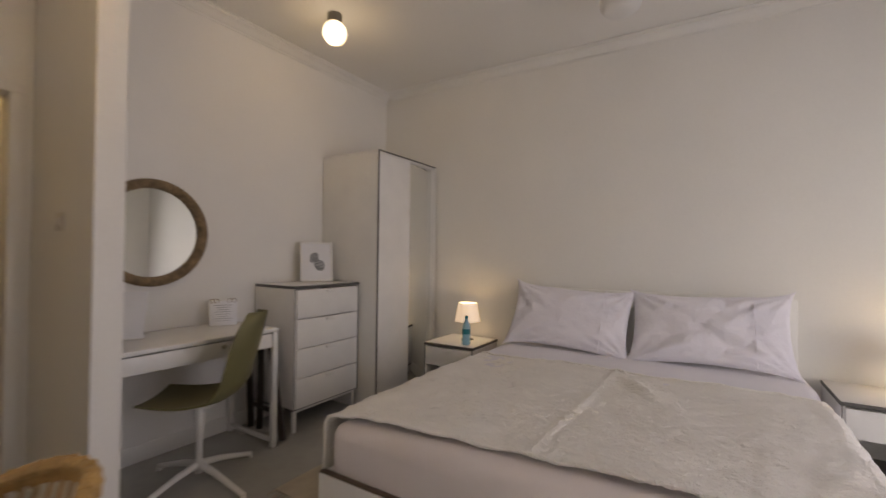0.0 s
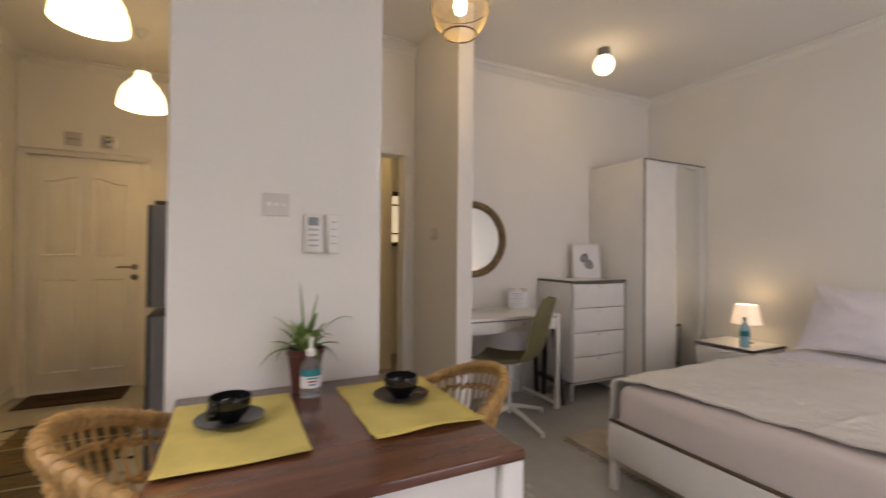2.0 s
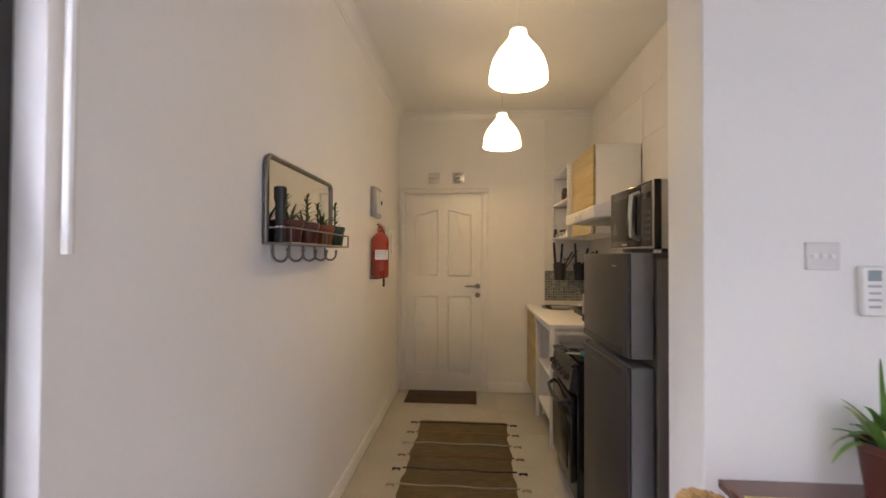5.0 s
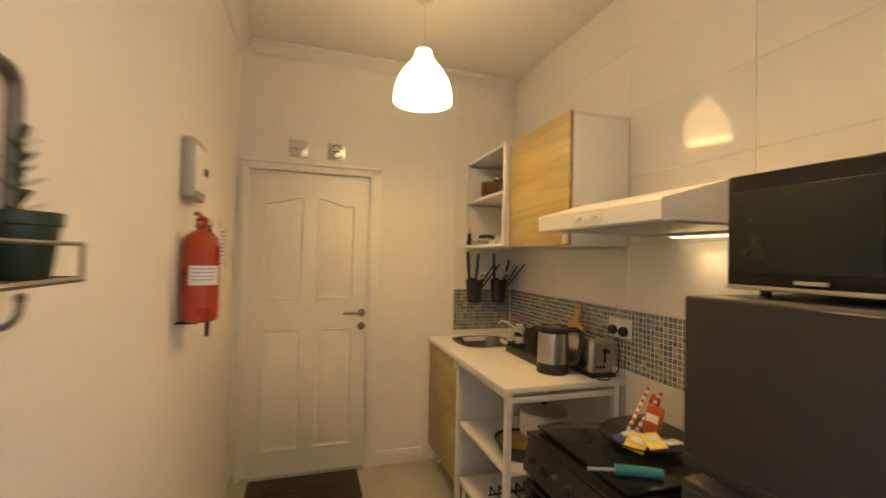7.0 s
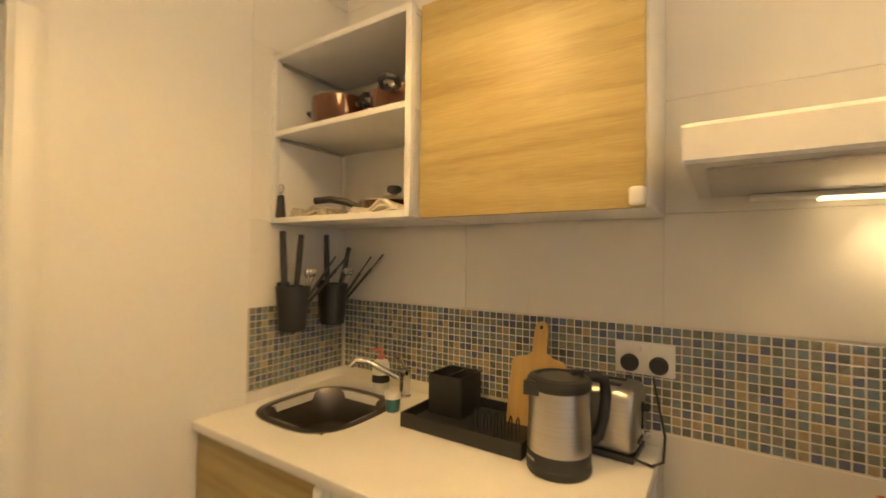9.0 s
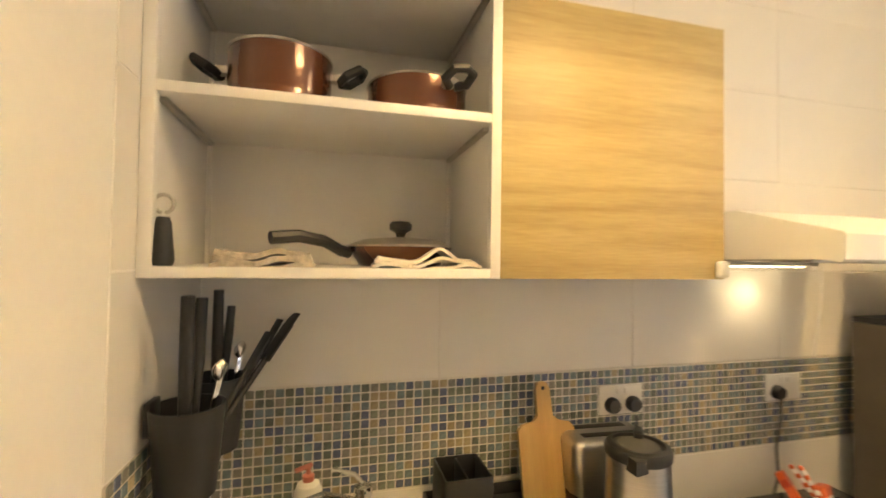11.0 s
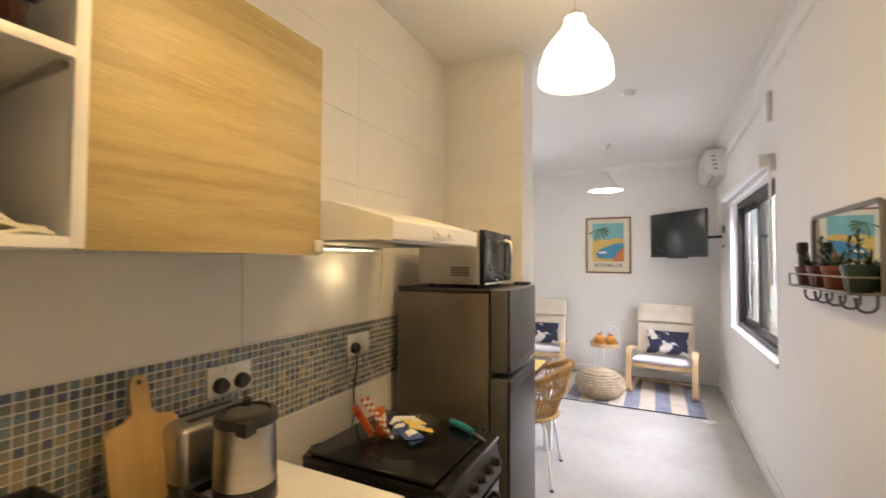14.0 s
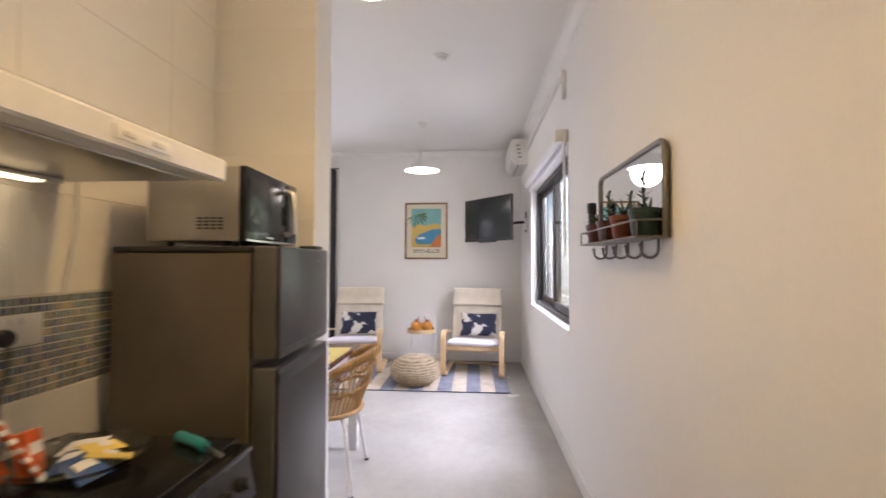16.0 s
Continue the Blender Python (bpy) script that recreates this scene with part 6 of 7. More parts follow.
dr_ = thing("dish_drainer", (-3.62, -0.115, CZ), "black plastic dish drainer tray with a cutlery box", "dish drainer")
part("tray", join(box(0.40, 0.27, 0.008, (0, 0, 0.006), 0.003), box(0.40, 0.008, 0.045, (0, -0.132, 0.0), 0.003), box(0.40, 0.008, 0.045, (0, 0.132, 0.0), 0.003), box(0.008, 0.27, 0.045, (-0.197, 0, 0.0), 0.003), box(0.008, 0.27, 0.045, (0.197, 0, 0.0), 0.003)), M_BLACK, dr_)
part("cutlery_box", join(box(0.006, 0.13, 0.13, (-0.175, 0.05, 0.012), 0.002), box(0.006, 0.13, 0.13, (-0.055, 0.05, 0.012), 0.002), box(0.12, 0.006, 0.13, (-0.115, -0.015, 0.012), 0.002), box(0.12, 0.006, 0.13, (-0.115, 0.115, 0.012), 0.002), box(0.006, 0.13, 0.125, (-0.115, 0.05, 0.012), 0.002)), M_BLACK, dr_)
for i in range(7):
    part("plate_wire", tube([(0.03 + 0.022 * i, -0.08, 0.014), (0.03 + 0.022 * i, -0.08, 0.075), (0.03 + 0.022 * i, -0.07, 0.085), (0.03 + 0.022 * i, -0.06, 0.075), (0.03 + 0.022 * i, -0.06, 0.014)], 0.002, 5), M_BLACK, dr_)

cb = thing("cutting_board", pose(-3.465, -0.058, CZ + 0.012, -14, 0, 0), "wooden chopping board with a handle, leaning on the tiles", "cutting board")
ol = [(-0.085, 0.0), (0.085, 0.0), (0.088, 0.02), (0.088, 0.19), (0.075, 0.205), (0.040, 0.212), (0.024, 0.225), (0.022, 0.30), (0.014, 0.318), (0.0, 0.322), (-0.014, 0.318), (-0.022, 0.30), (-0.024, 0.225), (-0.040, 0.212), (-0.075, 0.205), (-0.088, 0.19), (-0.088, 0.02)]
part("board", prism(ol, 0.014, "y"), M_BOARD, cb)
# dark disc on the solid board paints the shade of a hanging hole
part("hole_shade_disc", lathe([(0.006, 0), (0.006, 0.001)], 14, (0, -0.0008, 0.302), (90, 0, 0)), M_INK, cb)

ke = thing("kettle", pose(-3.33, -0.225, CZ, 0, 0, 50), "brushed steel electric kettle with a black base and handle", "kettle")
part("base", lathe([(0.078, 0), (0.080, 0.004), (0.080, 0.018), (0.076, 0.022)], 32), M_BLACK, ke)
part("lower_band", lathe([(0.078, 0.022), (0.079, 0.050), (0.0775, 0.053)], 32), M_BLACK, ke)
part("jug", lathe([(0.0775, 0.053), (0.077, 0.10), (0.074, 0.195), (0.074, 0.202)], 40), M_STEEL, ke, "brushed steel jug")
part("collar", lathe([(0.0745, 0.202), (0.078, 0.206), (0.079, 0.222), (0.074, 0.230), (0.062, 0.233), (0.060, 0.226), (0.002, 0.224)], 36), M_BLACK, ke, "black plastic rim round the lid")
part("lid_plate", lathe([(0.050, 0.2262), (0.048, 0.2295), (0.002, 0.2305)], 28), M_GREY, ke)
part("lid_tab", box(0.034, 0.022, 0.014, (0.052, 0, 0.228), 0.004), M_BLACK, ke)
part("handle", tube([(0.068, 0, 0.220), (0.110, 0, 0.222), (0.134, 0, 0.208), (0.139, 0, 0.17), (0.132, 0, 0.11), (0.118, 0, 0.065), (0.080, 0, 0.048)], 0.014, 12), M_BLACK, ke)
part("spout", xf(prism([(-0.024, 0.0), (0.024, 0.0), (0.0, 0.030)], 0.034, "z"), pose(-0.070, 0, 0.192, 0, 0, 90)), M_BLACK, ke)
part("badge", box(0.002, 0.035, 0.006, (-0.0795, 0, 0.034), 0), M_STEEL, ke)

to = thing("toaster", pose(-3.295, -0.034, CZ, 0, 0, -3), "brushed steel two-slot toaster with a black base", "toaster")
part("body", box(0.26, 0.150, 0.170, (0, 0, 0.018), 0.028, 5), M_STEEL, to)
part("base", box(0.25, 0.14, 0.018, (0, 0, 0.001), 0.004), M_BLACK, to)
# black bars on the closed top paint the shade inside the bread slots
for s in (-1, 1):
    part("slot", box(0.17, 0.026, 0.004, (0, s * 0.030, 0.1855), 0.001), M_BLACK, to)
part("lever", join(box(0.006, 0.012, 0.07, (0.131, 0, 0.075), 0.002), box(0.022, 0.032, 0.016, (0.141, 0, 0.125), 0.005)), M_BLACK, to)
for i in range(3):
    part("button", lathe([(0.007, 0), (0.007, 0.004)], 12, (0.130, -0.045 + 0.02 * i, 0.055), (0, 90, 0)), M_BLACK, to)
part("dial", lathe([(0.014, 0), (0.013, 0.014)], 18, (0.130, 0.04, 0.05), (0, 90, 0)), M_CHROME, to)
part("cord", tube([(0.12, -0.05, 0.010), (0.165, -0.055, 0.006), (0.185, -0.02, 0.008), (0.18, 0.04, 0.05), (0.16, 0.06, 0.13), (0.148, 0.055, 0.20)], 0.0035, 6), M_BLACK, to, "black power cord")


def double_socket(x, z, plugs, label):
    t = thing("wall_socket", (x, YT, z), label, "socket", "kitchen sockets")
    part("plate", box(0.156, 0.010, 0.092, (0, -0.005, 0), 0.002), M_WPLAST, t)
    for s in plugs:
        pl = part("plug", join(lathe([(0.024, 0), (0.025, 0.012), (0.020, 0.024)], 20, (s * 0.038, -0.010, 0.032), (90, 0, 0)), box(0.018, 0.014, 0.022, (s * 0.038, -0.026, 0.012), 0.004)), M_BLACK, t, "black round plug")
    for s in (-1, 1):
        part("rocker", box(0.012, 0.005, 0.018, (s * 0.014, -0.0125, 0.066), 0.0015), M_WPLAST, t)
    return t


double_socket(-3.172, 1.076, (-1, 1), "white double wall socket with two black plugs")
s2 = double_socket(-2.500, 1.075, (-1,), "white double wall socket with one black plug")
part("cord", tube([(-0.038, -0.03, 0.02), (-0.042, -0.032, -0.06), (-0.05, -0.02, -0.16), (-0.03, -0.012, -0.26), (-0.06, -0.01, -0.36)], 0.0045, 6), M_GREY, s2, "grey power cord")

# cooker hood
HX0, HX1 = -3.040, -2.372
hood = thing("cooker_hood", (0, 0, 0), "white slim cooker hood with a lit lamp", "cooker hood")
part("canopy", prism([(0.05, 1.572), (-0.44, 1.572), (-0.48, 1.566), (-0.486, 1.572), (-0.489, 1.626), (-0.484, 1.632), (-0.24, 1.700), (0.05, 1.700)], HX1 - HX0, "x", (HX0, 0, 0)), M_WMETAL, hood)
part("filter", span(HX0 + 0.03, HX1 - 0.03, -0.40, 0.0, 1.566, 1.573, 0.002), M_STEEL, hood, "metal grease filter")
cp = part("control_panel", box(0.17, 0.004, 0.030, (-2.70, -0.490, 1.585), 0.002), M_WPLAST, hood)
for x in (-2.745, -2.66):
    part("slider", box(0.030, 0.006, 0.012, (x, -0.493, 1.594), 0.002), M_SWITCH, cp)
part("lamp_cover", span(-2.93, -2.44, -0.03, 0.03, 1.553, 1.566, 0.004), M_WPLAST, hood)
part("lamp_lens", span(-2.80, -2.50, -0.025, 0.025, 1.548, 1.553, 0.002), M_TUBE, hood, "lit lamp lens")
lamp("hood_light", "SPOT", look((-2.665, -0.012, 1.54), (-2.665, 0.02, 1.0)), 2.0, (1.0, 0.76, 0.43), radius=0.05, cone=150)
part("cable", tube([(-2.33, 0.04, 1.62), (-2.32, 0.045, 1.45), (-2.345, 0.045, 1.30), (-2.36, 0.045, 1.22)], 0.004, 6), M_WPLAST, hood)
part("cable", tube([(-2.9, 0.0, 1.702), (-2.8, -0.03, 1.708), (-2.7, 0.01, 1.704), (-2.6, 0.04, 1.73)], 0.004, 6), M_BLACK, hood)

# freestanding cooker
ck = thing("cooker", (-2.655, -0.305, 0), "black freestanding gas cooker with a glass lid", "cooker")
CW, CD, CH = 0.255, 0.295, 0.775
part("body", box(2 * CW, 2 * CD - 0.03, CH - 0.05, (0, 0.015, 0.04), 0.006), M_GLOSSBLACK, ck)
part("plinth", box(2 * CW - 0.02, 2 * CD - 0.08, 0.045, (0, 0.02, 0.0), 0.003), M_BLACK, ck)
part("hob", box(2 * CW + 0.004, 2 * CD, 0.022, (0, 0, CH - 0.012), 0.006), M_GLOSSBLACK, ck)
part("glass_lid", box(2 * CW - 0.006, 2 * CD - 0.06, 0.010, (0, 0.012, CH + 0.018), 0.003), M_GLOSSBLACK, ck, "closed dark glass lid")
for s in (-1, 1):
    part("hinge", box(0.04, 0.03, 0.02, (s * 0.2, 0.275, CH + 0.008), 0.004), M_BLACK, ck)
fp2 = part("control_panel", prism([(-CD + 0.012, 0.63), (-CD - 0.012, 0.64), (-CD + 0.01, 0.762), (-CD + 0.03, 0.762), (-CD + 0.03, 0.63)], 2 * CW, "x", (-CW, 0, 0)), M_FRIDGE, ck, "dark steel control panel")
for i in range(6):
    part("knob", lathe([(0.020, 0), (0.021, 0.006), (0.016, 0.010), (0.015, 0.026), (0.012, 0.028)], 18, (-0.19 + 0.076 * i, -CD - 0.002, 0.70), (78, 0, 0)), M_BLACK, fp2, "black control knob")
od = part("oven_door", box(2 * CW - 0.01, 0.03, 0.46, (0, -CD + 0.012, 0.15), 0.006), M_GLOSSBLACK, ck)
part("door_glass", box(0.36, 0.004, 0.26, (0, -CD - 0.005, 0.20), 0.002), M_TVBLACK, od)
part("handle", tube([(-0.20, -CD - 0.002, 0.575), (-0.18, -CD - 0.042, 0.555), (0, -CD - 0.052, 0.540), (0.18, -CD - 0.042, 0.555), (0.20, -CD - 0.002, 0.575)], 0.011, 10), M_BLACK, od, "curved black door handle")
lz = CH + 0.028

gb = thing("glass_bowl", (-2.635, -0.29, lz), "shallow glass bowl of tea and snack sachets on the cooker", "bowl")
part("dish", lathe([(0.06, 0), (0.065, 0.002), (0.13, 0.034), (0.145, 0.046), (0.147, 0.048), (0.135, 0.042), (0.065, 0.007), (0.002, 0.005)], 40), M_GLASS, gb)
M_ORANGE = material("orange_packet", (0.55, 0.10, 0.02), 0.4, var=0.1, bump=0.05)
M_BLUEP = material("blue_packet", (0.03, 0.08, 0.25), 0.4, var=0.1, bump=0.05)
M_YELP = material("yellow_packet", (0.75, 0.58, 0.14), 0.45, var=0.06, bump=0.05)


def packet(x, y, z, w, d, h, turn, mat, label, name="sachet"):
    t = thing(name, pose(x, y, z, *turn), label, "packet", "sachets in the bowl")
    part("wrapper", grid(8, 10, lambda u, v: ((u - 0.5) * w, (v - 0.5) * d, h * 0.5 * math.sin(math.pi * u) * math.sin(math.pi * min(1, max(0, v))) + 0.001), 0.003), mat, t)
    part("print_band", grid(4, 4, lambda u, v: ((u - 0.5) * w * 0.6, (v - 0.5) * d * 0.3, h * 0.5 * math.sin(math.pi * (0.2 + 0.6 * u)) + 0.0045), 0.0006), M_PAPER, t)


packet(-2.610, -0.345, lz + 0.034, 0.065, 0.10, 0.014, (14, 10, 35), M_YELP, "yellow paper sachet of sugar in the bowl")
packet(-2.585, -0.300, lz + 0.044, 0.060, 0.09, 0.012, (10, -8, 70), M_YELP, "yellow paper sachet of sugar in the bowl")
packet(-2.670, -0.335, lz + 0.030, 0.07, 0.10, 0.016, (18, -6, -20), M_BLUEP, "blue and white milk sachet")
packet(-2.635, -0.265, lz + 0.030, 0.07, 0.10, 0.016, (-10, 10, 110), M_BLUEP, "blue and white milk sachet")
packet(-2.570, -0.235, lz + 0.036, 0.06, 0.10, 0.016, (-8, -12, 10), M_PAPER, "white paper sachet of coffee in the bowl")
for i, (x, y, a) in enumerate(((-2.705, -0.265, 10), (-2.722, -0.285, 14))):
    t = thing("biscuit_stick_pack", pose(x, y, lz + 0.024, -46 + 9 * i, 4, a), "upright orange and white striped snack packet", "packet", "snack packets")
    for k in range(14):
        part("stripe", lathe([(0.0055, k * 0.013), (0.0072, k * 0.013 + 0.0065), (0.0055, k * 0.013 + 0.013)], 10), M_ORANGE if k % 2 else M_PAPER, t)
ob_ = thing("tea_box", pose(-2.685, -0.215, lz + 0.018, -10, 6, 20), "small orange tea box in the bowl", "box")
part("carton", box(0.055, 0.030, 0.10, (0, 0, 0), 0.002), M_ORANGE, ob_)
part("print_band", box(0.045, 0.032, 0.028, (0, 0, 0.045), 0), M_PAPER, ob_)
tk = thing("tea_box", pose(-2.725, -0.195, lz + 0.022, -34, 6, 30), "orange and red snack carton in the bowl", "box")
part("carton", box(0.034, 0.022, 0.13, (0, 0, 0), 0.002), M_ORANGE, tk)
part("print_band", box(0.036, 0.024, 0.020, (0, 0, 0.09), 0), M_RED, tk)
li = thing("gas_lighter", pose(-2.470, -0.46, lz + 0.015, 0, 0, 62), "turquoise plastic gas lighter lying on the cooker", "lighter")
part("grip", tube([(-0.07, 0, 0), (-0.03, 0, 0.003), (0.03, 0, 0.002), (0.065, 0, 0)], 0.015, 10), material("turquoise_plastic", (0.02, 0.22, 0.26), 0.35, bump=0), li)
part("nozzle", tube([(-0.07, 0, 0.0), (-0.15, 0.0, -0.006)], 0.005, 8), M_STEEL, li)

# fridge and microwave
fg = thing("fridge", pose(-1.945, -0.276, 0, 0, 0, 2), "dark silver two-door fridge-freezer", "fridge")
FX, FZ = 0.268, 1.352
part("body", span(-FX, FX, -0.195, 0.30, 0.03, FZ, 0.006), M_FRIDGESIDE, fg, "dark grey sheet metal cabinet")
part("top_cover", span(-FX, FX, -0.20, 0.30, FZ, FZ + 0.022, 0.006), M_BLACK, fg)
for s in (-1, 1):
    for y in (-0.17, 0.27):
        part("foot", lathe([(0.018, 0), (0.016, 0.032)], 12, (s * 0.22, y, 0)), M_BLACK, fg)
for z0, z1 in ((0.06, 0.955), (0.985, FZ + 0.022)):
    d = part("door", span(-FX, FX, -0.288, -0.205, z0, z1, 0.008, 3), M_FRIDGEEDGE, fg, "silver steel door")
    part("front_panel", span(-FX + 0.001, FX - 0.001, -0.300, -0.286, z0 + 0.001, z1 - 0.001, 0.011, 4), M_FRIDGE, d, "dark glossy front skin")
    part("grip_recess", span(-FX + 0.002, FX - 0.06, -0.304, -0.285, *((z1 - 0.055, z1 - 0.018) if z1 < 1 else (z0 + 0.002, z0 + 0.03)), 0.004), M_BLACK, d, "black grip recess")
part("badge", box(0.05, 0.0014, 0.007, (0.13, -0.3005, 1.32), 0), M_BRASSGREY, fg)
part("hinge_cover", box(0.09, 0.08, 0.016, (FX - 0.06, -0.24, FZ + 0.0225), 0.004), M_BLACK, fg)
mw = thing("microwave", pose(-1.974, -0.268, FZ + 0.022, 0, 0, 2), "silver microwave oven with a dark glass door on the fridge", "microwave")
part("body", box(0.455, 0.33, 0.265, (0, 0.010, 0.018), 0.006), M_MWBODY, mw, "silver metal case")
part("front", box(0.46, 0.028, 0.268, (0, -0.168, 0.016), 0.005), M_GLOSSBLACK, mw)
part("door_window", box(0.28, 0.004, 0.19, (-0.075, -0.184, 0.055), 0.002), M_TVBLACK, mw, "dark door glass")
part("handle", tube([(0.103, -0.185, 0.06), (0.103, -0.215, 0.07), (0.103, -0.222, 0.15), (0.103, -0.215, 0.235), (0.103, -0.185, 0.245)], 0.012, 10), M_STEEL, mw, "curved steel handle")
part("control_panel", box(0.098, 0.004, 0.245, (0.170, -0.184, 0.028), 0.002), M_BLACK, mw)
part("trim", join(box(0.46, 0.004, 0.010, (0, -0.184, 0.017), 0.002), box(0.012, 0.004, 0.262, (0.224, -0.184, 0.018), 0.002)), M_STEEL, mw)
for r in range(5):
    for c in range(3):
        part("key", box(0.018, 0.002, 0.012, (0.144 + c * 0.026, -0.187, 0.05 + r * 0.026), 0.001), M_GREY, mw)
part("clock_display", box(0.07, 0.002, 0.025, (0.170, -0.187, 0.215), 0.001), M_TVBLACK, mw)
part("badge", box(0.06, 0.002, 0.008, (-0.05, -0.187, 0.034), 0), M_STEEL, mw)
# black bars on the closed case side paint the dark of vent openings
for r in range(4):
    for c in range(4):
        part("vent_shade_bar", box(0.002, 0.018, 0.006, (-0.228, -0.09 + c * 0.025, 0.06 + r * 0.012), 0), M_BLACK, mw)
for sx in (-1, 1):
    for sy in (-1, 1):
        part("foot", lathe([(0.012, 0), (0.012, 0.019)], 12, (sx * 0.18, sy * 0.12, 0)), M_BLACK, mw)

# ---- sitting corner ----
rug = thing("striped_rug", (1.41, -0.575, 0), "flat woven rug with grey-blue and cream stripes", "rug")
n_str = 14
for i in range(n_str):
    y0 = -1.04 + i * 2.08 / n_str
    part("stripe", span(-0.67, 0.67, y0, y0 + 2.08 / n_str, 0.001, 0.009, 0.001), M_RUGBLUE if i % 2 == 0 else M_RUGCREAM, rug)
for x in (-0.678, 0.67):
    part("border", span(x, x + 0.008, -1.04, 1.04, 0.001, 0.010, 0.001), M_NAVY, rug, "narrow dark binding")


def map_print():
    """Navy cotton with pale continent-like blotches."""
    m = material("navy_map_print", (0.02, 0.024, 0.05), 0.9, var=0.05, bump=0.15)
    N, L = m.node_tree.nodes, m.node_tree.links
    b = N["Principled BSDF"]
    src = b.inputs["Base Color"].links[0].from_socket
    tc, a, r, mix = N.new("ShaderNodeTexCoord"), N.new("ShaderNodeTexNoise"), N.new("ShaderNodeMapRange"), N.new("ShaderNodeMix")
    a.inputs["Scale"].default_value, a.inputs["Detail"].default_value = 8.5, 5
    L.new(tc.outputs["Object"], a.inputs["Vector"])
    r.inputs["From Min"].default_value, r.inputs["From Max"].default_value = 0.535, 0.555
    L.new(a.outputs[0], r.inputs["Value"])
    mix.data_type = "RGBA"
    L.new(src, mix.inputs["A"])
    mix.inputs["B"].default_value = (0.66, 0.62, 0.55, 1)
    L.new(r.outputs[0], mix.inputs["Factor"])
    L.new(mix.outputs["Result"], b.inputs["Base Color"])
    return m


M_MAP = map_print()


def ribbon(pts, w, th):
    """A bent laminated band: width w along y, thickness th in the plane of pts (x, z)."""
    bm = bmesh.new()
    rows = []
    for i, p in enumerate(pts):
        a, b = pts[max(0, i - 1)], pts[min(len(pts) - 1, i + 1)]
        d = Vector((b[0] - a[0], b[1] - a[1])).normalized()
        nx, nz = -d.y, d.x
        rows.append([bm.verts.new((p[0] + s * nx * th / 2, yy, p[1] + s * nz * th / 2)) for s, yy in ((-1, -w / 2), (-1, w / 2), (1, w / 2), (1, -w / 2))])
    for a, b in zip(rows, rows[1:]):
        for j in range(4):
            bm.faces.new((a[j], a[(j + 1) % 4], b[(j + 1) % 4], b[j]))
    bm.faces.new(rows[0][::-1])
    bm.faces.new(rows[-1])
    bmesh.ops.recalc_face_normals(bm, faces=bm.faces)
    return bm


def smooth_path(pts, n=6):
    """Catmull-Rom through (x, z) points."""
    out = []
    P = [pts[0]] + list(pts) + [pts[-1]]
    for i in range(1, len(P) - 2):
        for k in range(n):
            t = k / n
            q = []
            for c in (0, 1):
                a, b, d, e = P[i - 1][c], P[i][c], P[i + 1][c], P[i + 2][c]
                q.append(0.5 * (2 * b + (d - a) * t + (2 * a - 5 * b + 4 * d - e) * t * t + (3 * b - a - 3 * d + e) * t ** 3))
            out.append(tuple(q))
    out.append(pts[-1])
    return out


